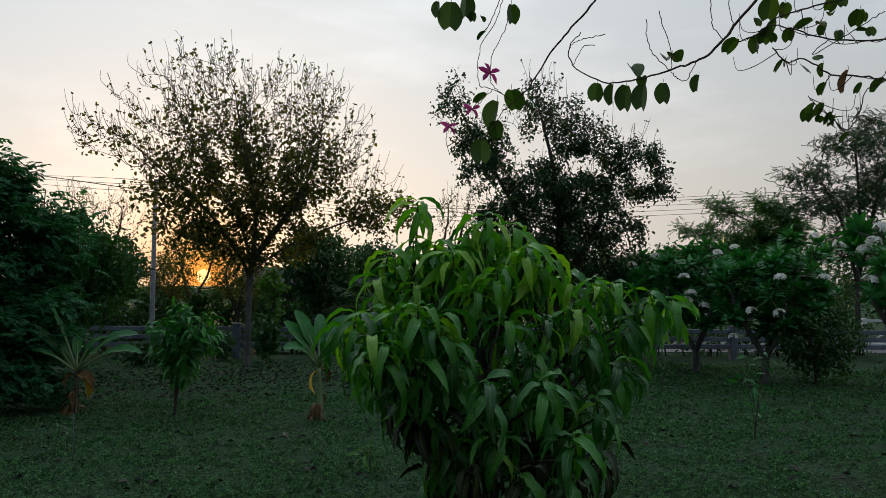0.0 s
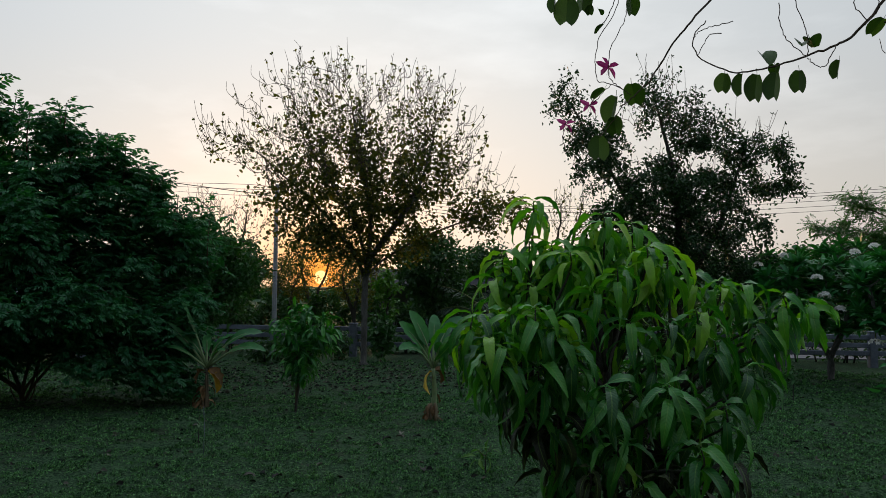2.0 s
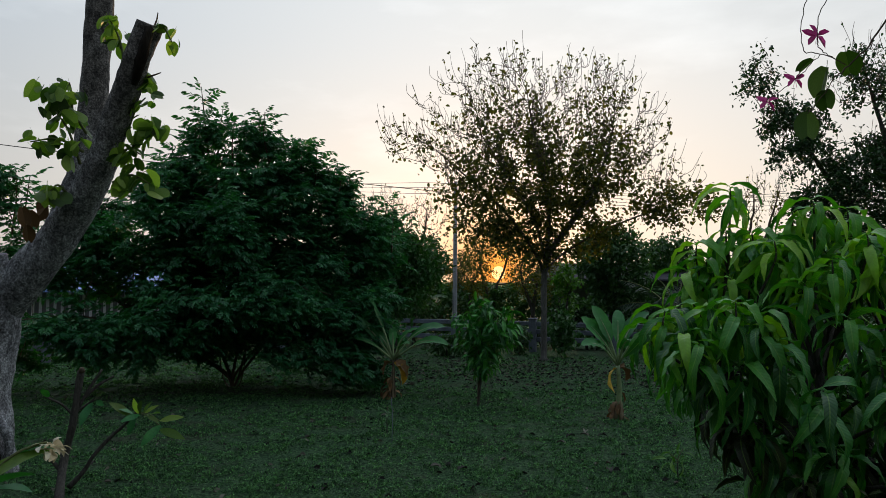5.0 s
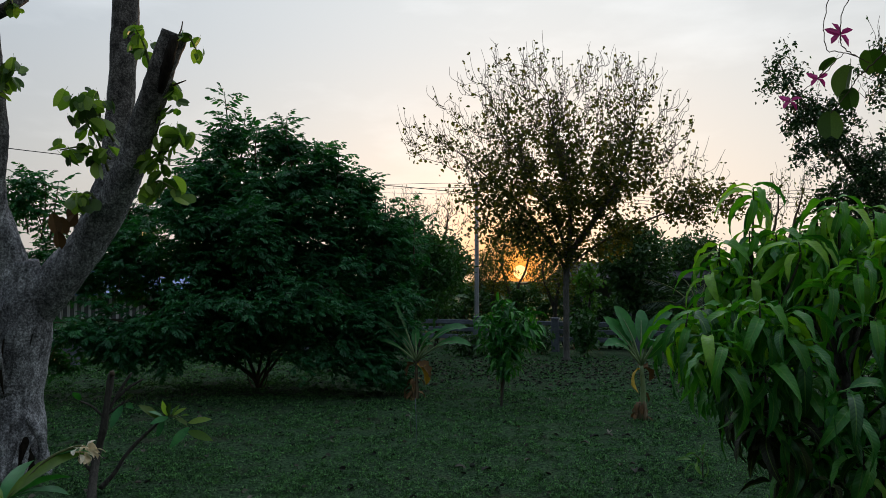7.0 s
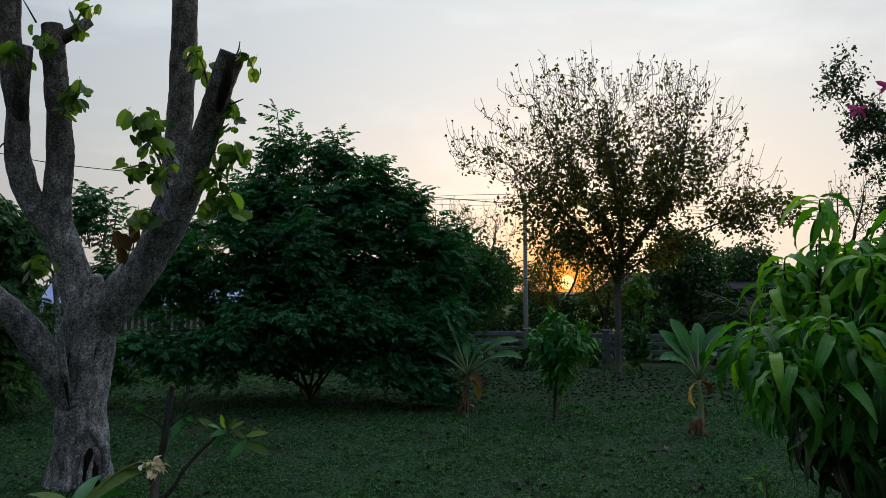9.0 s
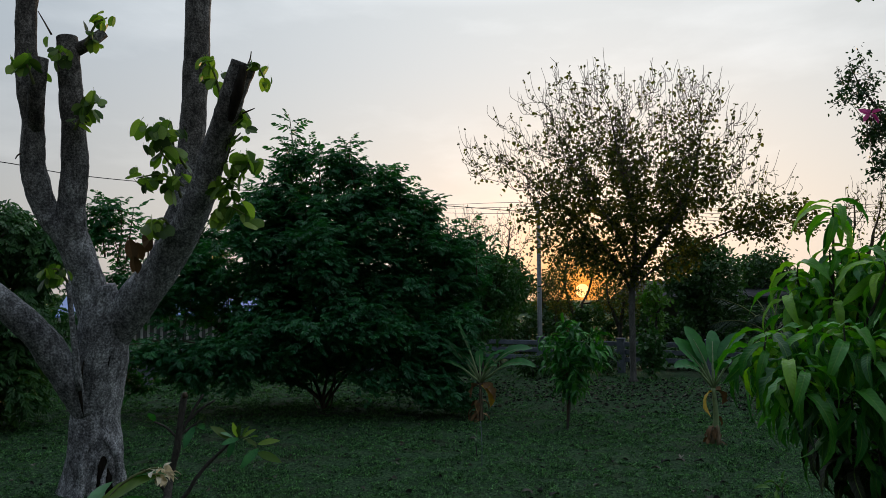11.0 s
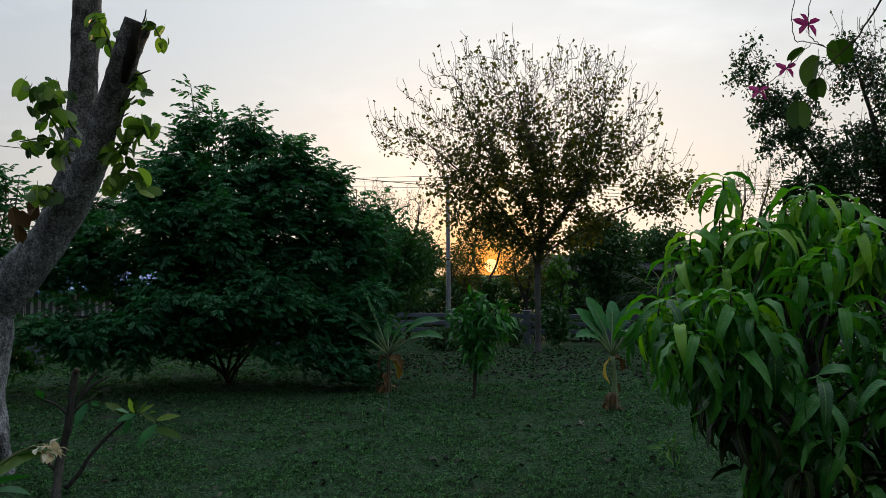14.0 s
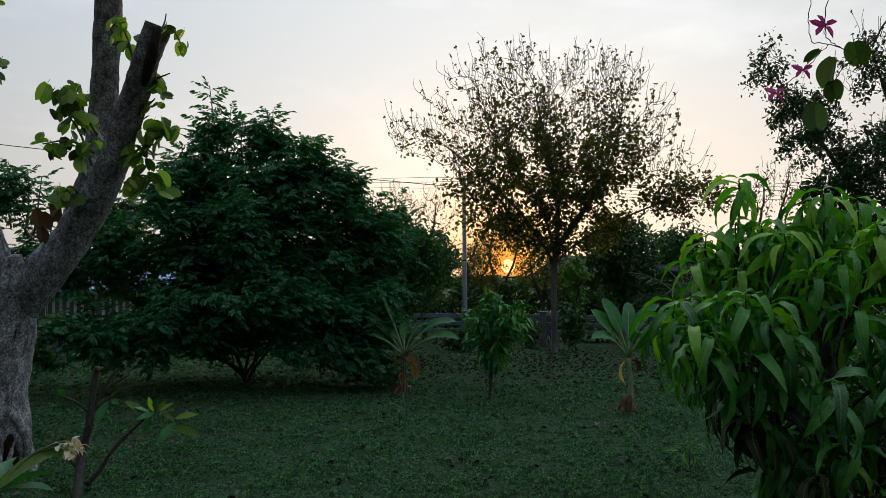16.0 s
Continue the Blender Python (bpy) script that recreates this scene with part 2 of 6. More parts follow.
def flecked_bark():
    """Thin smooth bark with pale lichen flecks and small pores, grey on the trunk and brown on the upper limbs."""
    m, t, b = principled("orchid_bark", 0.9, spec=0.15)
    co = t.nodes.new("ShaderNodeTexCoord")
    flat = t.nodes.new("ShaderNodeMapping")
    flat.inputs["Scale"].default_value = (1, 1, 3.2)
    t.links.new(co.outputs["Object"], flat.inputs[0])
    tall = t.nodes.new("ShaderNodeMapping")
    tall.inputs["Scale"].default_value = (1, 1, 0.45)
    t.links.new(co.outputs["Object"], tall.inputs[0])
    big, mid, fleck, ring = noise_node(t, 3.2, 5.0, 0.6), noise_node(t, 19.0, 6.0, 0.7, tall.outputs[0]), noise_node(t, 62.0, 4.0, 0.7), noise_node(t, 30.0, 3.0, 0.6, flat.outputs[0])
    grey = ramp(t, big, ((0.34, (0.13, 0.132, 0.14)), (0.5, (0.23, 0.235, 0.25)), (0.66, (0.36, 0.37, 0.39))))
    brown = ramp(t, big, ((0.34, (0.065, 0.060, 0.056)), (0.5, (0.115, 0.107, 0.10)), (0.66, (0.18, 0.172, 0.166))))
    sep = t.nodes.new("ShaderNodeSeparateXYZ")
    t.links.new(co.outputs["Object"], sep.inputs[0])
    high = math_node(t, "MULTIPLY_ADD", math_node(t, "ADD", sep.outputs["Z"], math_node(t, "MULTIPLY", big, 0.8)), 0.9, -2.0, clamp=True)
    col = mix_rgb(t, "MIX", high, grey, brown)
    col = mix_rgb(t, "MULTIPLY", 0.8, col, ramp(t, mid, ((0.40, (0.38, 0.38, 0.38)), (0.60, (1.4, 1.4, 1.38)))))
    col = mix_rgb(t, "MULTIPLY", 0.9, col, ramp(t, fleck, ((0.38, (0.34, 0.34, 0.34)), (0.50, (0.9, 0.9, 0.9)), (0.64, (1.95, 1.95, 1.95)))))
    col = mix_rgb(t, "MIX", math_node(t, "MULTIPLY", ramp(t, ring, ((0.60, (0, 0, 0)), (0.70, (1, 1, 1)))), 0.4), col, (0.06, 0.052, 0.047))
    t.links.new(col, b.inputs["Base Color"])
    bump(t, b, math_node(t, "ADD", mid, math_node(t, "MULTIPLY", fleck, 0.9)), 0.9, 0.014)
    return m


M_BARK = flecked_bark()
M_BARK_DARK = rough_mat("dark_bark", (0.03, 0.029, 0.026), (0.085, 0.078, 0.068), 8.0, 0.9, 0.7, 0.02, 8.0, 0.2, (1, 1, 0.4))
M_BARK_GREY = rough_mat("grey_bark", (0.065, 0.064, 0.06), (0.16, 0.157, 0.15), 7.0, 0.9, 0.7, 0.02, 8.0, 0.2, (1, 1, 0.35))
M_TWIG = rough_mat("twig", (0.05, 0.035, 0.025), (0.11, 0.08, 0.055), 14.0, 0.85, 0.4, 0.005)
M_GREENSTEM = rough_mat("green_stem", (0.07, 0.09, 0.03), (0.13, 0.15, 0.05), 14.0, 0.6, 0.3, 0.004)
M_STALK = rough_mat("brown_stalk", (0.05, 0.045, 0.028), (0.13, 0.11, 0.07), 16.0, 0.6, 0.3, 0.005)
M_RIB = rough_mat("banana_stalk", (0.13, 0.20, 0.085), (0.24, 0.32, 0.16), 14.0, 0.5, 0.2, 0.004)
M_SHEATH = rough_mat("banana_sheath", (0.07, 0.055, 0.035), (0.24, 0.185, 0.115), 10.0, 0.8, 0.6, 0.01, 6.0, 0.3, (1, 1, 0.2))
# near-black for solid tubes: rotten wood plus the shade inside hollows and cracks
M_RECESS = rough_mat("recess_shade_wood", (0.006, 0.005, 0.004), (0.03, 0.024, 0.018), 9.0, 0.95, 0.9, 0.02, 6.0, 0.1, (1, 1, 0.25))
M_CONC = rough_mat("old_concrete", (0.085, 0.10, 0.13), (0.17, 0.195, 0.24), 4.0, 0.9, 0.4, 0.01, 14.0, 0.3)
M_POLE = rough_mat("pole_concrete", (0.24, 0.255, 0.28), (0.36, 0.37, 0.40), 3.0, 0.85, 0.3, 0.01, 14.0, 0.3)
M_ROAD = rough_mat("road_surface", (0.10, 0.10, 0.11), (0.17, 0.17, 0.18), 1.5, 0.85, 0.4, 0.01, 40.0, 0.3)
M_PAINT = rough_mat("white_paint", (0.66, 0.67, 0.7), (0.8, 0.8, 0.82), 5.0, 0.6, 0.15, 0.004, 10.0, 0.4)
M_ROOF = rough_mat("grey_sheet_roof", (0.03, 0.03, 0.034), (0.07, 0.07, 0.08), 2.0, 1.0, 0.2, 0.01, 10.0, 0.05)
M_WALL = rough_mat("house_wall", (0.12, 0.13, 0.14), (0.2, 0.2, 0.2), 2.0, 0.9, 0.3, 0.01, 10.0, 0.2)
M_BLUE = rough_mat("blue_plastic", (0.007, 0.012, 0.035), (0.012, 0.02, 0.06), 3.0, 0.45, 0.1, 0.004, 10.0, 0.5)
M_BLUEROOF = rough_mat("blue_sheet", (0.10, 0.17, 0.42), (0.16, 0.25, 0.55), 3.0, 0.5, 0.1, 0.004, 10.0, 0.5)
# dark render for the added walls, so they bounce little light
M_PLASTER = rough_mat("wall_plaster", (0.09, 0.088, 0.08), (0.14, 0.135, 0.125), 1.5, 0.9, 0.2, 0.01)
M_BRICK = rough_mat("red_board", (0.16, 0.07, 0.05), (0.25, 0.11, 0.08), 5.0, 0.9, 0.3, 0.01)
M_WIRE = rough_mat("cable", (0.02, 0.02, 0.02), (0.05, 0.05, 0.05), 5.0, 0.6, 0.1, 0.002)


def ground_material():
    m, t, b = principled("lawn_soil", 0.95, spec=0.05)
    big, mid, fine = noise_node(t, 0.35, 4.0), noise_node(t, 3.0, 5.0), noise_node(t, 38.0, 5.0, 0.75)
    grass = ramp(t, fine, ((0.38, (0.006, 0.013, 0.007)), (0.52, (0.034, 0.076, 0.036)), (0.68, (0.11, 0.18, 0.085))))
    soil = ramp(t, fine, ((0.25, (0.010, 0.010, 0.007)), (0.75, (0.065, 0.062, 0.046))))
    f = ramp(t, math_node(t, "ADD", math_node(t, "MULTIPLY", big, 0.5), math_node(t, "MULTIPLY", mid, 0.5)), ((0.5, (0, 0, 0)), (0.62, (1, 1, 1))))
    col = mix_rgb(t, "MIX", math_node(t, "MULTIPLY", f, 0.6), grass, soil)
    t.links.new(col, b.inputs["Base Color"])
    bump(t, b, math_node(t, "ADD", fine, math_node(t, "MULTIPLY", mid, 2.0)), 0.8, 0.03)
    return m


M_GROUND = ground_material()

# ---- building helpers ----
RNG = np.random.default_rng(7)


def base_of(ob):
    p = Vector((0, 0, 0))
    while ob is not None:
        p += ob.location
        ob = ob.parent
    return np.array(p)


def thing(name, at, label, category, group="", kind=""):
    ob = new(name)
    ob.location = at
    ob.empty_display_size = 0.1
    return tagged(ob, label, category, group, kind)


def make_mesh(name, verts, faces, mat, smooth=True, blade=None):
    """blade: for leaves with veins, rows of (nearness to the midrib, way along, 0)."""
    me = bpy.data.meshes.new(name)
    me.from_pydata(np.asarray(verts, float).tolist(), [], faces.tolist() if isinstance(faces, np.ndarray) else faces)
    me.materials.append(mat)
    if smooth:
        me.polygons.foreach_set("use_smooth", np.ones(len(me.polygons), bool))
    if blade is not None:
        me.attributes.new("blade", "FLOAT_VECTOR", "POINT").data.foreach_set("vector", np.asarray(blade, np.float32).ravel())
    me.update()
    return me


def part(name, geo, mat, parent=None, label="", kind="", smooth=True, blade=None):
    """One mesh object from world-space verts and faces, under parent."""
    v, f = geo
    ob = new(name, make_mesh(name, np.asarray(v, float) - base_of(parent), f, mat, smooth, blade))
    ob.parent = parent
    return tagged(ob, label, kind=kind)


def join(*geos):
    vs, fs, n = [], [], 0
    for v, f in geos:
        vs.append(np.asarray(v, float))
        if isinstance(f, np.ndarray):
            fs += (f + n).tolist()
        else:
            fs += [[i + n for i in q] for q in f]
        n += len(v)
    return np.concatenate(vs), fs


def box(cx, cy, cz, sx, sy, sz, turn=0.0, bevel=0.0):
    """A bevelled box; centre, full sizes, turn about z in degrees."""
    bm = bmesh.new()
    bmesh.ops.create_cube(bm, size=1.0)
    bmesh.ops.scale(bm, vec=(sx, sy, sz), verts=bm.verts)
    if bevel:
        bmesh.ops.bevel(bm, geom=bm.edges[:], offset=bevel, segments=1, affect="EDGES")
    bm.transform(pose(cx, cy, cz, 0, 0, turn))
    v = np.array([tuple(x.co) for x in bm.verts])
    f = [[x.index for x in q.verts] for q in bm.faces]
    bm.free()
    return v, f


def smooth_line(pts, n=6):
    """Catmull-Rom through points (rows of any width)."""
    p = np.asarray(pts, float)
    if len(p) < 3:
        return np.array([p[0] + (p[-1] - p[0]) * k / n for k in range(n + 1)])
    e = np.concatenate([[2 * p[0] - p[1]], p, [2 * p[-1] - p[-2]]])
    out = []
    for i in range(1, len(e) - 2):
        for k in range(n):
            u = k / n
            a, b, c2, d = e[i - 1], e[i], e[i + 1], e[i + 2]
            out.append(0.5 * (2 * b + (c2 - a) * u + (2 * a - 5 * b + 4 * c2 - d) * u**2 + (3 * b - a - 3 * c2 + d) * u**3))
    out.append(p[-1])
    return np.array(out)


def tube(pts, radii, sides=8, lump=0.0, cap=True, rng=RNG, gnarl=0.0):
    p, r = np.asarray(pts, float), np.broadcast_to(np.asarray(radii, float), len(pts))
    t = np.gradient(p, axis=0)
    t /= np.linalg.norm(t, axis=1, keepdims=True) + 1e-9
    ref = np.array([0.31, 0.87, 0.38]) if abs(t[0] @ np.array([0.31, 0.87, 0.38])) < 0.95 else np.array([1.0, 0, 0])
    a = np.linspace(0, 2 * np.pi, sides, endpoint=False)
    vs, u = [], None
    for i in range(len(p)):
        u = np.cross(t[i], ref) if u is None else u - t[i] * (u @ t[i])
        u /= np.linalg.norm(u) + 1e-9
        w = np.cross(t[i], u)
        rr = r[i] * (1 + lump * rng.normal(size=sides))[:, None] if lump else r[i]
        ring = rr * (np.cos(a)[:, None] * u + np.sin(a)[:, None] * w)
        if gnarl:
            for k in range(sides):
                q = p[i] + ring[k]
                d = noise.noise(q * 5.0) * 1.6 + noise.noise(q * 15.0) * 0.8 + noise.noise(q * 42.0) * 0.45
                ring[k] *= 1 + gnarl * d / r[i]
        vs.append(p[i] + ring)
    k = np.arange(sides)
    fs = []
    for i in range(len(p) - 1):
        fs += np.stack([i * sides + k, i * sides + (k + 1) % sides, (i + 1) * sides + (k + 1) % sides, (i + 1) * sides + k], 1).tolist()
    if cap:
        fs += [list(range(sides - 1, -1, -1)), list(range((len(p) - 1) * sides, len(p) * sides))]
    return np.concatenate(vs), fs


def euler(yaw, pitch, roll):
    """Turns for leaves that point along +x: roll about x, pitch up, yaw. Arrays of radians to (N, 3, 3)."""
    cy, sy, cp, sp, cr, sr = np.cos(yaw), np.sin(yaw), np.cos(pitch), np.sin(pitch), np.cos(roll), np.sin(roll)
    x = np.stack([cy * cp, sy * cp, sp], -1)
    y0 = np.stack([-sy, cy, 0 * cy], -1)
    z0 = np.cross(x, y0)
    y = cr[:, None] * y0 + sr[:, None] * z0
    return np.stack([x, y, np.cross(x, y)], -1)


def scatter(template, places, turns, sizes):
    """Copies of a template (verts, faces) as one geometry."""
    tv, tf = np.asarray(template[0], float), np.asarray(template[1])
    sizes = np.broadcast_to(np.asarray(sizes, float), len(places))
    v = np.einsum("nij,vj->nvi", turns, tv) * sizes[:, None, None] + np.asarray(places)[:, None, :]
    f = tf[None] + (np.arange(len(places)) * len(tv))[:, None, None]
    return v.reshape(-1, 3), f.reshape(-1, tf.shape[1])


def oval_leaf(w=0.3, fold=0.08, sag=0.12):
    """A folded leaf of unit length along +x, as two quads."""
    v = [(0, 0, 0), (0.28, w * 0.85, fold), (0.68, w * 0.8, fold - sag * 0.4), (1, 0, -sag), (0.68, -w * 0.8, fold - sag * 0.4), (0.28, -w * 0.85, fold)]
    return np.array(v), np.array([(0, 5, 4, 3), (0, 3, 2, 1)])


def long_leaf(length, width, start, bend, segs=8, fold=0.25, wave=0.0, seed=0, tipwise=1.6, early=0.0, blunt=0.8):
    """A leaf along +x that sets out at angle start and bends down by bend (radians)."""
    rg = np.random.default_rng(seed)
    s = np.linspace(0, 1, segs + 1)
    ang = start - bend * (1 - (1 - s) ** early if early else s**1.15)
    x = np.concatenate([[0], np.cumsum(np.cos(ang[:-1]))]) * length / segs
    z = np.concatenate([[0], np.cumsum(np.sin(ang[:-1]))]) * length / segs
    half = width / 2 * np.clip(np.sin(np.pi * np.clip(s, 0.0, 1) ** (1 / tipwise * 1.25)), 0, 1) ** blunt
    half[0], half[-1] = width * 0.03, 0.002
    nx, nz = -np.sin(ang), np.cos(ang)
    wl, wr = wave * rg.normal(size=segs + 1) * half, wave * rg.normal(size=segs + 1) * half
    mid = np.stack([x, 0 * x, z], 1)
    left = np.stack([x + nx * (fold * half + wl), half, z + nz * (fold * half + wl)], 1)
    right = np.stack([x + nx * (fold * half + wr), -half, z + nz * (fold * half + wr)], 1)
    v = np.stack([left, mid, right], 1).reshape(-1, 3)
    f = []
    for i in range(segs):
        a = 3 * i
        f += [(a, a + 1, a + 4, a + 3), (a + 1, a + 2, a + 5, a + 4)]
    return v, np.array(f)


def orchid_leaf(seed=0, fold=0.5):
    """A two-lobed round leaf of unit length along +x, folded along the midrib, on a thin stalk."""
    rg = np.random.default_rng(seed)
    n, sway = 13, rg.normal(size=2) * 0.03
    u = np.linspace(0, 1, n)
    half = 0.47 * np.sin(np.pi * (0.06 + 0.86 * u)) ** 0.6
    v, f = [], []
    for side in (1, -1):
        base = len(v)
        for i in range(n):
            for q in (0.0, 0.5, 1.0):
                x = (0.02 + 0.84 * u[i]) * (1 - q) + u[i] * q
                y = q * half[i]
                lift = y * math.sin(fold) - 0.10 * q * q * half[i] + sway[0] * math.sin(5 * u[i] + side) * q
                v.append((x, side * y * math.cos(fold), lift - (0.12 + sway[1]) * x * x))
        for i in range(n - 1):
            for q in (0, 1):
                a = base + 3 * i + q
                f.append((a, a + 1, a + 4, a + 3) if side < 0 else (a, a + 3, a + 4, a + 1))
    for d in ((0.0, 0.012, 0.0), (0.0, 0.0, 0.012)):
        a = len(v)
        for x, z in ((0.04, 0.0), (-0.10, 0.04), (-0.20, 0.09)):
            v += [(x + d[0], d[1], z + d[2]), (x - d[0], -d[1], z - d[2])]
        f += [(a, a + 1, a + 3, a + 2), (a + 2, a + 3, a + 5, a + 4)]
    return np.array(v), f


def compound_leaf(pairs=4, seed=0, droop=1.0, w=0.17, length=0.3):
    """A feathered leaf of unit length along +x with drooping leaflets."""
    rg = np.random.default_rng(seed)
    t = oval_leaf(w, 0.05, 0.15)
    pos, yaw, pit = [], [], []
    for i in range(pairs):
        x = 0.25 + 0.7 * i / (pairs - 1)
        for s in (1, -1):
            pos.append((x, 0, -0.25 * droop * x * x))
            yaw.append(s * (1.1 - 0.15 * i) + rg.normal() * 0.12)
            pit.append(-0.5 * droop + rg.normal() * 0.2)
    pos.append((1, 0, -0.25 * droop))
    yaw.append(0.0)
    pit.append(-0.8 * droop)
    v, f = scatter(t, np.array(pos), euler(np.array(yaw), np.array(pit), rg.normal(size=len(yaw)) * 0.3), length * (1 + 0.2 * rg.normal(size=len(yaw))))
    xs = np.linspace(0, 1, 4)
    z = -0.25 * droop * xs * xs
    rv = np.concatenate([np.stack([xs, 0 * xs + 0.006, z], 1), np.stack([xs, 0 * xs - 0.006, z], 1)])
    rf = [(i, i + 4, i + 5, i + 1) for i in range(3)]
    return np.concatenate([v, rv]), np.concatenate([f, np.array(rf) + len(v)])


def blob_points(blobs, n, rng):
    """Points spread through a union of ellipsoids, rows of (cx, cy, cz, rx, ry, rz, weight)."""
    b = np.array(blobs, float)
    w = b[:, 3] * b[:, 4] * b[:, 5] * b[:, 6]
    k = rng.choice(len(b), n, p=w / w.sum())
    d = rng.normal(size=(n, 3))
    d /= np.linalg.norm(d, axis=1, keepdims=True)
    return b[k, :3] + d * (rng.random(n) ** (1 / 2.6))[:, None] * b[k, 3:6]


def colonize(limbs, goals, rng, step=0.16, kill=0.22, reach=3.0, rounds=70, rise=0.08):
    """Grow branches from limbs (polylines that share the first point) towards the goals. Gives places and parents."""
    pos, par = [np.asarray(limbs[0][0], float)], [-1]
    for limb in limbs:
        last = 0
        line = smooth_line(limb, 4)
        for a in line[1:]:
            while np.linalg.norm(a - pos[last]) > 1e-4:
                d = a - pos[last]
                far = np.linalg.norm(d)
                pos.append(pos[last] + d * min(1.0, step / far))
                par.append(last)
                last = len(pos) - 1
                if far <= step:
                    break
    grown = len(pos)
    g = np.asarray(goals, float)
    p = np.array(pos)
    d = np.linalg.norm(g[:, None] - p[None], axis=2)
    best, who = d.min(1), d.argmin(1)
    alive = np.ones(len(g), bool)
    for _ in range(rounds):
        use = alive & (best < reach)
        if not use.any():
            break
        start = len(pos)
        for k in np.unique(who[use]):
            s = use & (who == k)
            v = g[s] - pos[k]
            v = (v / (np.linalg.norm(v, axis=1, keepdims=True) + 1e-9)).sum(0)
            v = v / (np.linalg.norm(v) + 1e-9) + np.array([0, 0, rise]) + rng.normal(size=3) * 0.12
            pos.append(pos[k] + step * v / np.linalg.norm(v))
            par.append(k)
        fresh = np.array(pos[start:])
        d = np.linalg.norm(g[:, None] - fresh[None], axis=2)
        m, a = d.min(1), d.argmin(1) + start
        closer = m < best
        best[closer], who[closer] = m[closer], a[closer]
        alive &= best > kill
    return np.array(pos), np.array(par), grown


def branch_radii(par, root, tip=0.006, power=2.3, taper=1.0):
    """taper: above 1 the limbs thin out sooner above the trunk."""
    n = len(par)
    acc = np.zeros(n)
    for i in range(n - 1, -1, -1):
        if acc[i] == 0:
            acc[i] = tip**power
        if par[i] >= 0:
            acc[par[i]] += acc[i]
    r = acc ** (1 / power)
    k = np.clip(np.log(r / tip) / math.log(r[0] / tip), 0, 1) ** taper
    return tip * (root / tip) ** k


def branch_mesh(pos, par, rad, thick=None, thin=None):
    """Tubes along the branches; only those thicker or thinner than a radius, where given."""
    kids = [[] for _ in par]
    for i, q in enumerate(par):
        if q >= 0:
            kids[q].append(i)
    geos, todo = [], [(0, None)]
    while todo:
        i, came = todo.pop()
        line, rr = ([] if came is None else [came]), ([] if came is None else [min(rad[came], rad[i] * 1.15)])
        while True:
            line.append(i)
            rr.append(rad[i])
            if not kids[i]:
                break
            ks = sorted(kids[i], key=lambda q: -rad[q])
            todo += [(q, i) for q in ks[1:]]
            i = ks[0]
        rr = np.array(rr)
        if len(line) < 2:
            continue
        keep = np.ones(len(line), bool)
        if thick is not None:
            keep = rr >= thick
        if thin is not None:
            keep = rr < thin
            first = int(np.argmax(keep)) if keep.any() else 0
            if keep.any() and first:
                keep[first - 1] = True
        if keep.sum() < 2:
            continue
        ids = np.array(line)[keep]
        sides = 10 if rr.max() > 0.06 else (6 if rr.max() > 0.02 else 3)
        geos.append(tube(pos[ids], rr[keep], sides, 0.05 if sides == 10 else 0.0, cap=sides > 3))
    return join(*geos) if geos else None


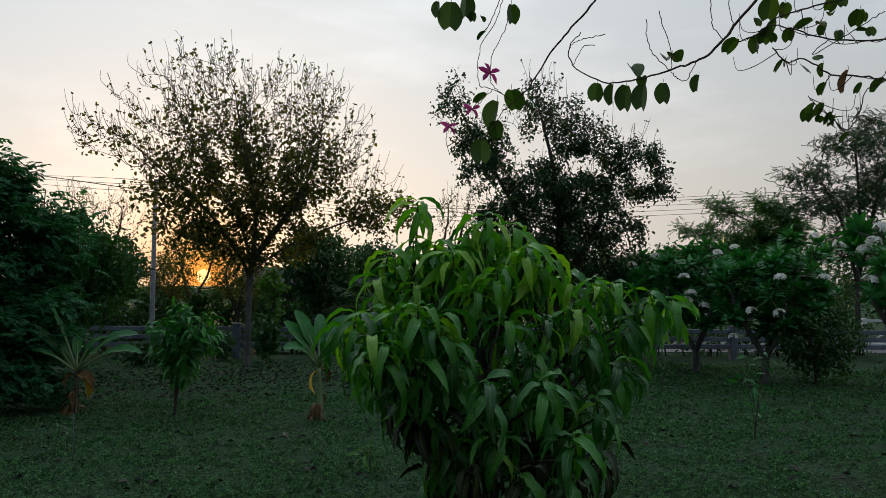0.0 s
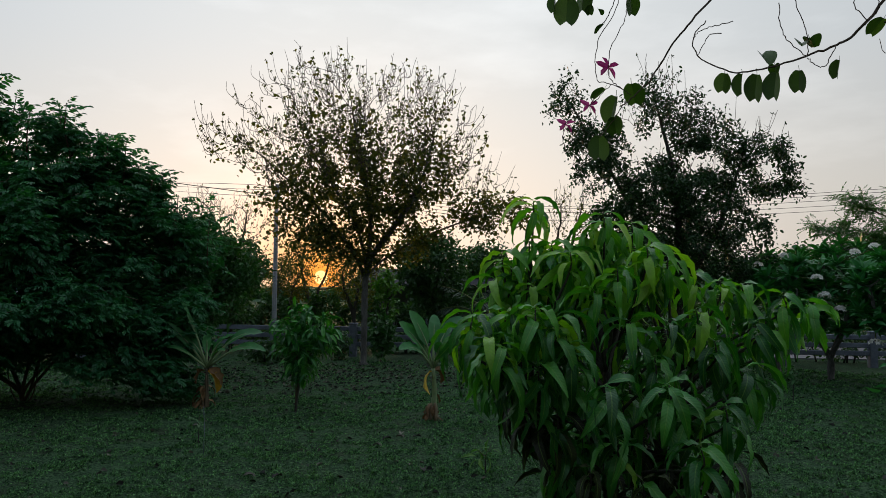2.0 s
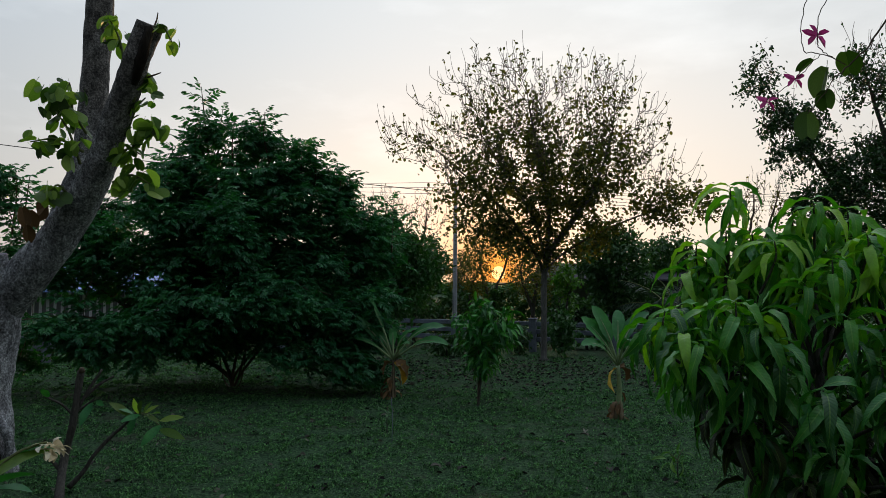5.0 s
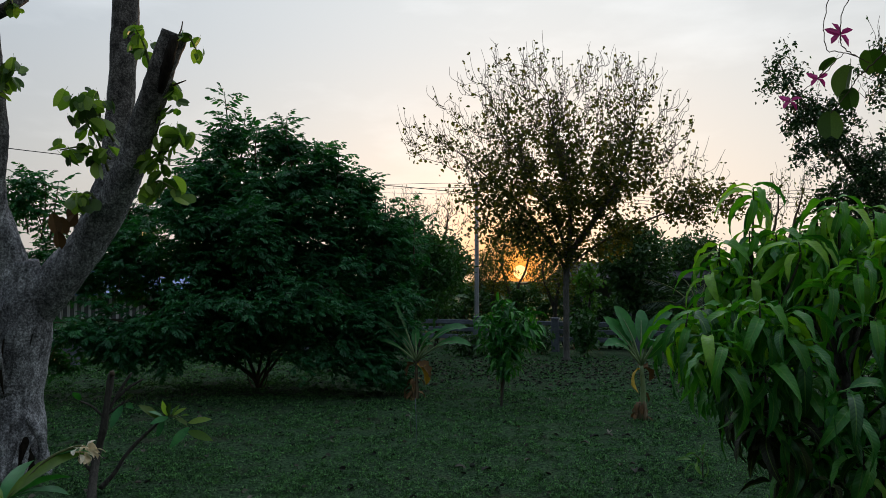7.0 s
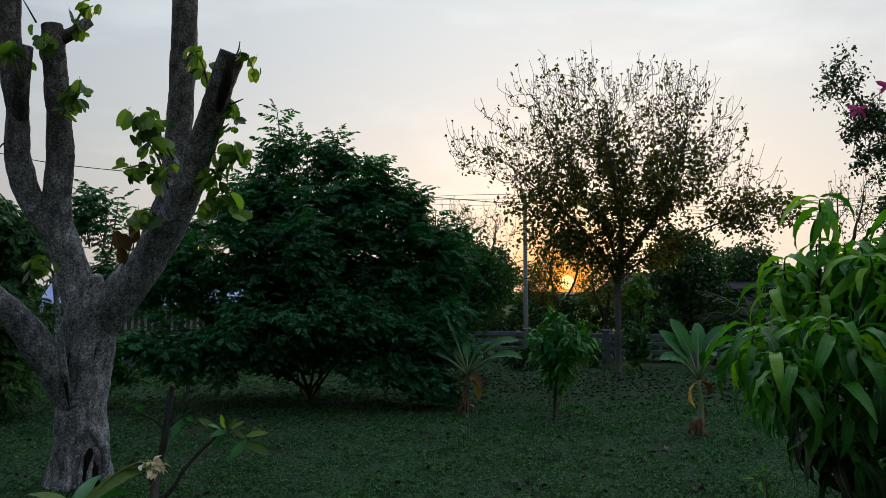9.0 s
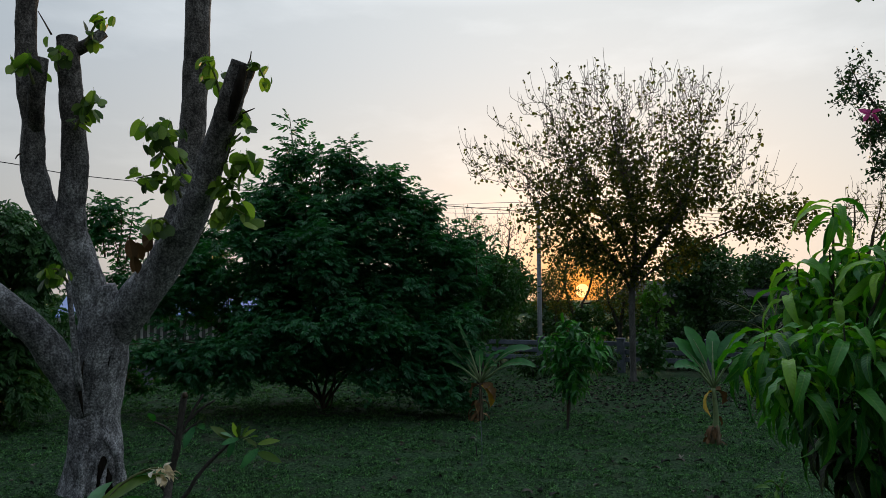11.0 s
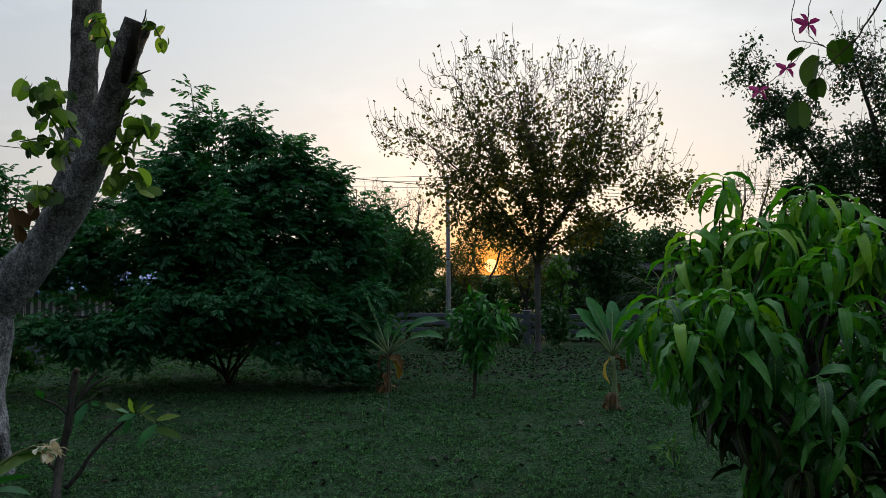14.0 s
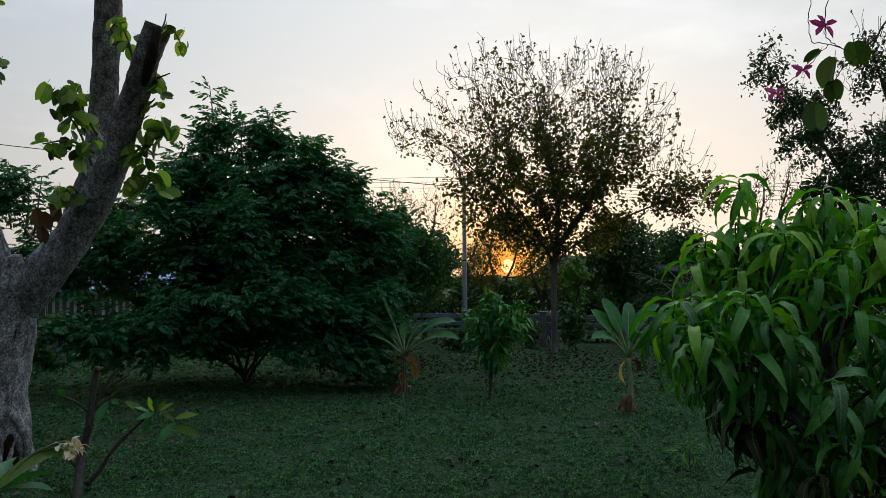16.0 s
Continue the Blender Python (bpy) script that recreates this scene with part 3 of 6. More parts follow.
def grown_tree(name, at, label, category, limbs, blobs, goals, root, leaf, mat, count, size, seed, bark=None, group="", droop=0.4, step=0.16, kill=0.22, spread=0.1, tip=0.006, up_bare=None, rise=0.08, shoots=(), clump=1.0, taper=1.0, outward=0.0):
    """A tree that fills a union of ellipsoids: trunk, twigs and a crown of separate leaves."""
    rng = np.random.default_rng(seed)
    ob = thing(name, at, label, category, group)
    a = np.array(at, float)
    limbs = [[a + np.array(q) for q in limb] for limb in limbs]
    b = [(x + a[0], y + a[1], z + a[2], *r) for x, y, z, *r in blobs]
    pos, par, grown = colonize(limbs, blob_points(b, goals, rng), rng, step=step, kill=kill, rise=rise)
    rad = branch_radii(par, root, tip, taper=taper)
    split = min(0.022, root * 0.6)
    main = branch_mesh(pos, par, rad, thick=split)
    tw = branch_mesh(pos, par, rad, thin=split) if main else None
    part("trunk", main or branch_mesh(pos, par, rad), bark or M_BARK_DARK, ob)
    if tw is not None:
        part("fine_branchwork", tw, M_TWIG, ob, kind="stuff")
    ok = np.where(rad < 0.016)[0]
    ok = ok[ok >= grown] if (ok >= grown).any() else ok
    if up_bare is not None:
        # bare upright shoots in the upper crown
        tall = ok[pos[ok, 2] > up_bare[0]]
        tall = rng.choice(tall, min(len(tall), up_bare[1]), replace=False)
        geos, ends = [], []
        for i in tall:
            for _ in range(2):
                out = pos[i] - np.array([a[0], a[1], pos[i][2]])
                out = out * (0.55 * min(1.0, np.linalg.norm(out) / 2.2)) / (np.linalg.norm(out) + 1e-6) + (rng.normal() * 0.22, rng.normal() * 0.22, 0.0)
                ln = rng.uniform(0.14, 0.5)
                # set out sideways, then turn up
                q = [pos[i] + ln * (out * u**0.6 + np.array((0, 0, 1.0)) * u**1.5) + rng.normal(size=3) * 0.03 * (u > 0) for u in (0, 0.3, 0.65, 1.0)]
                geos.append(tube(smooth_line(q, 3), np.linspace(0.006, 0.0036, 10), 3, cap=False))
                ends.append(q[-1])
        part("bare_twig_growth", join(*geos), M_TWIG, ob, kind="stuff")
        # small dry seed heads on some of the tips
        e = np.array(ends)[rng.random(len(ends)) < 0.28].repeat(4, axis=0)
        part("seed_growth", scatter(leaf, e + rng.normal(size=e.shape) * 0.012, euler(rng.random(len(e)) * 6.28, rng.normal(size=len(e)), rng.normal(size=len(e))), 0.05), mat, ob, kind="stuff", smooth=False)
    _, first = np.unique(np.round(pos[ok] / 0.07), axis=0, return_index=True)
    ok = ok[np.sort(first)]
    if clump < 1:
        ok = rng.choice(ok, int(len(ok) * clump), replace=False)
    w = np.ones(len(ok)) if up_bare is None else np.clip((up_bare[2] - pos[ok, 2]) / up_bare[3], 0.05, 1.0)
    if up_bare is not None:
        # the outermost upper boughs are nearly bare
        far = np.hypot(pos[ok, 0] - a[0], pos[ok, 1] - a[1])
        w = w * np.where((far > 1.7) & (pos[ok, 2] > 3.3), up_bare[4], 1.0)
    pick = rng.choice(ok, count, p=w / w.sum())
    places = pos[pick] + rng.normal(size=(count, 3)) * spread
    yaw = rng.random(count) * 6.283
    if outward:
        yaw = np.arctan2(places[:, 1] - a[1], places[:, 0] - a[0]) + rng.normal(size=count) * outward
    turns = euler(yaw, rng.normal(size=count) * (0.5 if not outward else 0.32) - droop, rng.normal(size=count) * (0.6 if not outward else 0.3))
    big = 1.0
    if shoots:
        more, spins, ways, stems = [], [], [], []
        for x, y, z, h in shoots:
            foot = a + (x, y, z - 0.22)
            top = foot + (rng.normal() * 0.06, rng.normal() * 0.06, h + 0.22)
            stems.append(tube([foot, (foot + top) / 2 + rng.normal(size=3) * 0.02, top], (0.014, 0.01, 0.005), 5))
            for k in range(int(h * 38)):
                u = 0.1 + 0.9 * k / (h * 38)
                more.append(foot + (top - foot) * u)
                spins.append(k * 2.399)
                ways.append(0.75 * u - 0.15 + rng.normal() * 0.15)
        part("upright_shoot", join(*stems), M_TWIG, ob, kind="stuff")
        places = np.concatenate([places, np.array(more)])
        turns = np.concatenate([turns, euler(np.array(spins), np.array(ways), rng.normal(size=len(ways)) * 0.3)])
        big = np.concatenate([np.ones(count), np.full(len(more), 1.3)])
        count = len(places)
    part("crown", scatter(leaf, places, turns, size * big * rng.uniform(0.65, 1.3, count)), mat, ob, kind="stuff", smooth=False)
    return ob

# ---- ground, road, fence ----


def lawn():
    ax = np.concatenate([-np.geomspace(400, 22, 14), np.linspace(-20, -9.2, 40), np.linspace(-9, 11, 181), np.linspace(11.2, 20, 34), np.geomspace(22, 400, 14)])
    ay = np.concatenate([-np.geomspace(400, 6, 12), np.linspace(-5, 3.8, 30), np.linspace(4, 15, 121), np.linspace(15.2, 19, 14), np.geomspace(20, 900, 20)])
    gx, gy = np.meshgrid(ax, ay)
    z = np.zeros(gx.shape)
    near = (np.abs(gx) < 20) & (gy > -5) & (gy < 19)
    for i, j in zip(*np.where(near)):
        z[i, j] = 0.02 * noise.noise((gx[i, j] * 1.7, gy[i, j] * 1.7, 0)) + 0.018 * noise.noise((gx[i, j] * 4, gy[i, j] * 6, 3)) + 0.02 * noise.noise((gx[i, j] * 9, gy[i, j] * 13, 7))
    n, m = gx.shape
    v = np.stack([gx, gy, z], -1).reshape(-1, 3)
    k = (np.arange(n - 1)[:, None] * m + np.arange(m - 1)[None]).ravel()
    f = np.stack([k, k + 1, k + m + 1, k + m], 1)
    ob = new("ground", make_mesh("ground", v, f, M_GROUND))
    return tagged(ob, "uneven lawn of short mown grass over bare soil", "lawn", kind="structure")


lawn()


def fence_line(x):
    """The fence's place across the garden."""
    return 16.0 - 0.26 * (x - 0.73) if x > -2.6 else 16.87 + 0.80 * (x + 2.6)


def road():
    xs = np.linspace(5.5, 60, 32)
    v, f = [], []
    for x in xs:
        y = fence_line(x)
        v += [(x, y + 1.6, 0.02), (x + 1.0, y + 5.4, 0.02), (x + 1.0, y + 5.4, -0.1), (x, y + 1.6, -0.1)]
    for i in range(len(xs) - 1):
        a = 4 * i
        f += [(a, a + 4, a + 5, a + 1), (a + 1, a + 5, a + 6, a + 2), (a + 3, a + 7, a + 4, a)]
    ob = new("road", make_mesh("road", v, f, M_ROAD, False))
    tagged(ob, "narrow grey concrete lane beyond the fence", "road", kind="structure")


road()


def fence_run(xs, label):
    ob = thing("concrete_fence", (xs[0], fence_line(xs[0]), 0), label, "fence", "fences round the garden")
    for x in xs:
        y = fence_line(x)
        part("post", join(box(x, y, 0.33, 0.15, 0.15, 0.72, -14 if x > -2.6 else 38, 0.012), box(x, y, 0.70, 0.18, 0.18, 0.03, -14 if x > -2.6 else 38, 0.008)), M_CONC, ob, smooth=False)
    for a, b in zip(xs[:-1], xs[1:]):
        p, q = np.array((a, fence_line(a))), np.array((b, fence_line(b)))
        mid, d = (p + q) / 2, q - p
        for z in (0.59, 0.43, 0.27):
            part("rail", box(mid[0], mid[1], z, np.linalg.norm(d) - 0.13, 0.07, 0.095, math.degrees(math.atan2(d[1], d[0])), 0.01), M_CONC, ob, smooth=False)


fence_run([-2.55, -0.95, 0.72, 2.4, 4.1, 5.8, 7.5, 9.2, 10.9, 12.6, 14.3], "weathered grey concrete post-and-rail fence at the lawn's edge")
fence_run([-13.0, -11.3, -9.6, -7.9, -6.2, -4.5, -2.75], "weathered grey concrete fence running behind the dark tree")


def white_gate():
    p = np.array((15.04, 13.85, -0.02)) * (1, 1, 0)
    ob = thing("white_gate", tuple(p), "white painted steel field gate with diagonal braces", "gate")
    for dx in (0.0, 1.1, 2.2):
        part("gate_post", box(p[0] + dx, p[1] - 0.26 * dx, 0.42, 0.1, 0.1, 0.84, -14, 0.01), M_PAINT, ob, smooth=False)
    for z in (0.22, 0.5, 0.78):
        part("gate_rail", box(p[0] + 1.1, p[1] - 0.286, z, 2.2, 0.05, 0.06, -14.6, 0.006), M_PAINT, ob, smooth=False)
    for k in (0, 1):
        a, b = p + (1.1 * k, -0.286 * k, 0.22), p + (1.1 * (k + 1), -0.286 * (k + 1), 0.78)
        if k:
            a[2], b[2] = b[2], a[2]
        part("brace", tube([a, b], (0.02, 0.02), 6), M_PAINT, ob)


white_gate()

# added unseen wall behind the viewer: closes the garden and blocks low light
tagged(part("wall_south", box(0.5, -3.6, 2.6, 24.0, 0.25, 5.3), M_PLASTER, None, smooth=False), "plain unseen wall added behind the garden to block light", "wall", kind="structure")

# second unseen wall, added to darken the left of the lawn
tagged(part("wall_west", box(-5.0, 0.2, 2.6, 0.25, 7.6, 5.3), M_PLASTER, None, smooth=False), "plain unseen wall added beside the garden to shade the lawn", "wall", kind="structure")

# ---- mango in the foreground ----


def mango_tree():
    base = (1.78, 4.30, 0.0)
    ob = thing("mango_tree", base, "young mango tree with drooping glossy green leaves", "tree")
    rng = np.random.default_rng(11)
    variants = []
    for k in range(6):
        v, f = long_leaf(0.28, 0.054, 0.50 - 0.15 * k, 1.80, 11, 0.42, 0.28, k, 1.7, 1.6)
        stalk = np.array([(-0.03, 0.002, -0.012), (-0.03, -0.002, -0.012), (0.0, -0.003, 0), (0.0, 0.003, 0)])
        v = np.concatenate([v, stalk])
        f = np.concatenate([f, np.array([[len(v) - 4, len(v) - 3, len(v) - 2, len(v) - 1]])])
        variants.append((v, f))
    blade = np.array([(float(m == 1), r / 11, 0) for r in range(12) for m in range(3)] + [(1, 0, 0)] * 4)
    meshes = [make_mesh("leaf", v, f, m, blade=blade) for m in (M_MANGO, M_FLUSH_LIT, M_DARKLEAF) for v, f in variants]
    # the shoots' tips, tier by tier
    crown = [(1.31, 4.40, 2.05), (1.69, 4.20, 1.95), (1.41, 4.00, 1.72), (1.87, 4.00, 1.76), (1.61, 3.80, 1.62), (2.07, 4.15, 1.71), (1.16, 4.35, 1.63), (1.23, 4.15, 1.53), (1.62, 4.30, 1.89), (1.91, 4.30, 1.91), (1.40, 4.30, 1.63), (1.48, 3.80, 1.50), (1.27, 4.35, 1.80), (1.12, 4.40, 1.72), (1.38, 4.25, 1.78), (1.05, 4.30, 1.56)]
    spread = [(0.82, 3.85, 1.36), (0.92, 3.95, 1.38), (1.02, 3.80, 1.39), (1.12, 3.70, 1.41), (0.88, 3.70, 1.26), (0.92, 3.60, 1.22), (1.22, 3.65, 1.36), (0.80, 4.05, 1.29), (1.00, 3.75, 1.10), (1.14, 3.70, 1.12), (1.28, 3.60, 1.23)]
    spread += [(1.64, 3.70, 1.34), (1.84, 3.70, 1.34), (2.07, 3.80, 1.40), (2.38, 4.10, 1.57), (2.55, 4.15, 1.54), (2.35, 4.35, 1.61), (2.79, 4.10, 1.49), (3.03, 4.20, 1.45), (2.56, 4.00, 1.33), (2.12, 3.70, 1.24), (2.36, 3.80, 1.07)]
    low = [(1.40, 3.42, 1.04), (1.70, 3.38, 1.05), (2.12, 3.60, 0.91), (1.82, 3.30, 0.77), (1.73, 3.60, 1.16), (1.34, 3.70, 1.07), (1.51, 3.55, 0.76), (1.26, 3.75, 0.86), (1.10, 3.90, 0.92), (1.18, 3.80, 0.83), (1.30, 3.80, 0.64), (1.88, 3.50, 0.49), (1.38, 3.60, 0.61), (2.24, 3.75, 0.59), (1.62, 3.50, 0.56)]
    near = low[:5] + crown[:6] + spread[:8] + spread[11:15] + spread[17:19]
    tips = near + [p for p in crown + spread + low if p not in near]
    shown, fronted = len(near), len(tips)
    lobes = [(1.72, 4.45, 1.62, 0.45, 0.3, 0.22, 4.0), (1.1, 4.3, 1.1, 0.36, 0.35, 0.22, 2.2), (2.45, 4.35, 1.2, 0.46, 0.35, 0.25, 1.6), (1.8, 4.3, 0.9, 0.6, 0.4, 0.4, 1.4), (2.0, 4.1, 0.5, 0.42, 0.3, 0.2, 1.6), (1.42, 4.2, 0.55, 0.33, 0.3, 0.2, 1.4), (1.8, 4.9, 1.2, 0.8, 0.4, 0.5, 0.8)]
    tips = np.concatenate([np.array(tips), blob_points(lobes, 115, rng)])
    b = np.array(base)
    # stems from the ground, forking to every shoot
    stems = [(-0.28, -0.05), (-0.05, -0.12), (0.18, -0.06), (0.05, 0.15)]
    for k, (dx, dy) in enumerate(stems):
        pts = [b + (dx * 0.7, dy, -0.02), b + (dx * 1.1, dy, 0.3), b + (dx * 1.7, dy * 1.2, 0.65), b + (dx * 2.0, dy * 1.4, 1.05)]
        part("stem", tube(smooth_line(pts, 4), np.linspace(0.045, 0.02, 13), 8, 0.06), M_BARK_DARK, ob)
    for p in tips:
        k = min(range(4), key=lambda q: abs(b[0] + stems[q][0] * 1.8 - p[0]) + rng.random() * 0.3)
        h = min(max(0.3, p[2] - 0.45), 1.0)
        s = b + (stems[k][0] * (1.0 + h), stems[k][1] * 1.3, h)
        mid = s + (p - s) * 0.55 + (0, 0, -0.06)
        part("branch", tube(smooth_line([s, mid, p - (0, 0, 0.12), p - (0, 0, 0.015)], 4), np.linspace(0.012, 0.0035, 13), 5), M_BARK_DARK, ob)
    rest = [[] for _ in meshes]
    for i, p in enumerate(tips):
        tier = 12 if i < fronted else 10
        for j in range(tier):
            k = int(rng.integers(0, 6))
            yaw = j * 2.399 + rng.normal() * 0.22
            up = 0.14 - 0.06 * j + rng.normal() * 0.12
            size = rng.uniform(0.8, 1.12)
            # tips at the lower left and all the lowest get mostly dark leaves
            dark_tip = p[0] < 1.3 and p[2] < 0.95 or p[2] < 0.62
            if dark_tip and rng.random() < 0.75:
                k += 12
            # young yellow leaves grow likelier with height; their brightness also stands for light
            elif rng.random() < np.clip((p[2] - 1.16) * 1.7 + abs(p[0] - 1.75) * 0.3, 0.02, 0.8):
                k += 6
            at = p + (0, 0, -0.012 * j)
            turn = euler(np.array([yaw]), np.array([up]), np.array([rng.normal() * 0.3]))[0]
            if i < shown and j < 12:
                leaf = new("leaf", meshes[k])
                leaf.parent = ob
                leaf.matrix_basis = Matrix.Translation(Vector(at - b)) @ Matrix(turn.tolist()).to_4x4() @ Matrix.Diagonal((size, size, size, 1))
            else:
                rest[k].append((at, turn, size))
    for first, name, mat, label in ((0, "inner_foliage", M_MANGO, ""), (6, "young_foliage", M_FLUSH_LIT, "yellow-green young leaves, coloured brighter for light on the crown"), (12, "old_foliage", M_DARKLEAF, "dark brownish hanging leaves low in the crown")):
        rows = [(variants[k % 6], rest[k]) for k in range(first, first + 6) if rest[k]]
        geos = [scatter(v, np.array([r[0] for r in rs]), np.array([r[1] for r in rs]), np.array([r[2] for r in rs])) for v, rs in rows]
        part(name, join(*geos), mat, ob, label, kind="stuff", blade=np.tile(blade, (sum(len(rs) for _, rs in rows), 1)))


mango_tree()

# ---- bananas and small plants on the lawn ----


def banana_plant(at, label, blades, stem_h, stem_r, dead, seed, dry, stem_mat):
    """blades: rows of (yaw, start, bend, length, width) in degrees and metres."""
    ob = thing("banana_plant", at, label, "banana plant", "banana plants on the lawn")
    b = np.array(at, float)
    rng = np.random.default_rng(seed)
    h = np.linspace(0, stem_h, 7)
    pts = b + np.stack([0.02 * np.sin(h * 5), 0 * h, h - 0.02], 1)
    part("pseudostem", tube(pts, np.linspace(stem_r * 1.1, stem_r * 0.6, 7), 10, 0.04), stem_mat, ob, "fleshy stem")
    for k in range(5):
        u = k * 1.257 + 0.3
        low = smooth_line([b + (stem_r * 1.5 * math.cos(u), stem_r * 1.5 * math.sin(u), -0.02), b + (stem_r * 1.15 * math.cos(u), stem_r * 1.15 * math.sin(u), stem_h * 0.3), b + (stem_r * 0.95 * math.cos(u), stem_r * 0.95 * math.sin(u), stem_h * dry * (0.75 + 0.25 * math.sin(k * 2.0)))], 3)
        part("dry_sheath", tube(low, np.linspace(stem_r * 0.75, stem_r * 0.3, len(low)), 7, 0.08), M_SHEATH, ob, "brown dry sheath")
    top = pts[-1]
    for i, (yaw, start, bend, ln, wd) in enumerate(blades):
        s, e = radians(start), radians(bend)
        stalk = 0.40 * ln
        turn = euler(np.array([radians(yaw)]), np.array([0.0]), np.array([0.0]))[0]
        d = np.array([math.cos(s), 0, math.sin(s)])
        v, f = long_leaf(ln * 0.68, wd, s - 0.08, e, 14, 0.3, 0.10, seed + i, 1.2, 0.0, 0.5)
        # the blade turns about its own rib
        rib_line = v[1::3].repeat(3, axis=0)
        off, roll = v - rib_line, 0.65 * math.cos(radians(yaw)) + rng.normal() * 0.2
        ax = rib_line[-1] / np.linalg.norm(rib_line[-1])
        off = off * math.cos(roll) + np.cross(ax, off) * math.sin(roll) + ax * (off @ ax)[:, None] * (1 - math.cos(roll))
        v = rib_line + off + d * stalk
        leaf = part("leaf", ((turn @ v.T).T + top, f), M_BANANA, ob)
        q = np.array([d * stalk * u for u in (0, 0.5, 1)])
        rib = v[1::3][:10]
        line = np.concatenate([q, rib[1:]])
        part("midrib", tube((turn @ line.T).T + top + (0, 0, -0.002), np.linspace(0.015, 0.004, len(line)), 5), M_RIB, leaf)
    for i, (yaw, ln) in enumerate(dead):
        v, f = long_leaf(ln, 0.11, 0.1 - 0.5 * (i == 0), 1.5, 8, 0.7, 0.35, seed + 50 + i, 1.3, 2.6)
        turn = euler(np.array([radians(yaw)]), np.array([0.0]), np.array([0.4]))[0]
        part("dead_leaf", ((turn @ v.T).T + top + (0, 0, -0.03), f), M_YELLOW if i == 0 else M_DRYLEAF, ob, "withered yellow hanging leaf")
    geos = []
    for i in range(16):
        v, f = long_leaf(rng.uniform(0.10, 0.24), 0.05, 0.3, 1.6, 5, 0.4, 0.3, i)
        geos.append(scatter((v, f), [b + (0, 0, rng.uniform(0.03, 0.3))], euler(np.array([rng.random() * 6.28]), np.array([-0.5]), np.array([0.2])), 1.0))
    part("dry_sheath_growth", join(*geos), M_DRYLEAF, ob, kind="stuff")


banana_plant((-1.35, 9.49, 0), "small banana plant with spread leaves and a withered yellow leaf",
             [(181, 72, 4, 0.86, 0.11), (176, 54, 12, 0.70, 0.10), (190, 40, 30, 0.54, 0.08), (165, 64, 30, 0.46, 0.10), (0, 52, 62, 0.78, 0.15), (-8, 36, 64, 0.74, 0.13), (12, 70, 60, 0.50, 0.14), (-50, 50, 60, 0.44, 0.09), (100, 70, 40, 0.46, 0.11)], 0.50, 0.026, [(-35, 0.36), (-20, 0.30), (200, 0.24)], 3, 0.8, M_STALK)
banana_plant((1.29, 8.36, 0), "young banana plant with a pale stem and upright broad leaves",
             [(178, 74, 16, 0.66, 0.17), (186, 60, 18, 0.62, 0.16), (168, 68, 36, 0.56, 0.17), (205, 48, 70, 0.52, 0.15), (-25, 60, 74, 0.60, 0.16), (15, 74, 50, 0.66, 0.16), (-75, 60, 80, 0.50, 0.14), (80, 76, 30, 0.62, 0.15)], 0.60, 0.034, [(180, 0.32), (20, 0.24)], 8, 0.3, M_RIB)


def small_tree(name, at, label, category, height, blobs, leaves, size, mat, leaf, seed, stems=1, group="", droop=0.5, goals=120, root=0.02, spread=0.05):
    limbs = [[(0, 0, -0.02), (0.02 * k, 0.01, height * 0.3), (0.06 * (k - (stems - 1) / 2), 0.0, height * 0.6)] for k in range(stems)]
    return grown_tree(name, at, label, category, limbs, blobs, goals, root, leaf, mat, leaves, size, seed, M_BARK_DARK, group, droop, 0.08, 0.1, spread, 0.003)


MANGO_SMALL = long_leaf(1.0, 0.24, 0.2, 1.3, 4, 0.3, 0.08, 2, 1.6)
OVAL = oval_leaf(0.28)
ROUND = oval_leaf(0.42, 0.1, 0.15)

small_tree("mango_sapling", (-0.25, 9.09, 0.0), "bushy mango sapling with a thin bare stem", "sapling", 1.2,
           [(0.08, 0, 0.95, 0.42, 0.38, 0.30, 1), (0.05, 0, 0.62, 0.30, 0.3, 0.2, 0.7), (0.1, 0, 1.2, 0.22, 0.2, 0.14, 0.8)], 760, 0.165, M_YOUNGMANGO, MANGO_SMALL, 5, 3, goals=170, root=0.022)
small_tree("seedling", (-1.09, 7.34, 0.0), "thin seedling with a few small pale leaves", "seedling", 0.30, [(0, 0, 0.22, 0.08, 0.08, 0.09, 1)], 14, 0.055, M_FAR2, OVAL, 6, 1, "seedlings on the lawn", goals=10, root=0.006)
small_tree("seedling", (6.33, 9.20, 0.0), "thin stick seedling with few leaves", "seedling", 0.5, [(0, 0, 0.42, 0.14, 0.14, 0.14, 1)], 26, 0.09, M_FAR2, OVAL, 7, 1, "seedlings on the lawn", goals=12, root=0.008)
small_tree("seedling", (9.76, 8.64, 0.0), "low leafy weed on the lawn", "seedling", 0.35, [(0, 0, 0.25, 0.2, 0.2, 0.2, 1)], 60, 0.08, M_FAR2, OVAL, 8, 2, "seedlings on the lawn", goals=24, root=0.008)
small_tree("seedling", (1.35, 5.86, 0.0), "pale green seedling under the mango", "seedling", 0.28, [(0, 0, 0.2, 0.1, 0.08, 0.1, 1)], 14, 0.13, M_YOUNG, MANGO_SMALL, 9, 1, "seedlings on the lawn", goals=8, root=0.006)
small_tree("frangipani_sapling", (5.35, 6.17, 0.0), "bare leaning frangipani sapling with a leafy tip", "sapling", 0.75, [(-0.02, 0, 0.82, 0.16, 0.16, 0.1, 1), (0.1, 0, 0.45, 0.12, 0.1, 0.14, 0.4)], 34, 0.13, M_PLUM, MANGO_SMALL, 10, 3, "", 0.2, 26, 0.013)
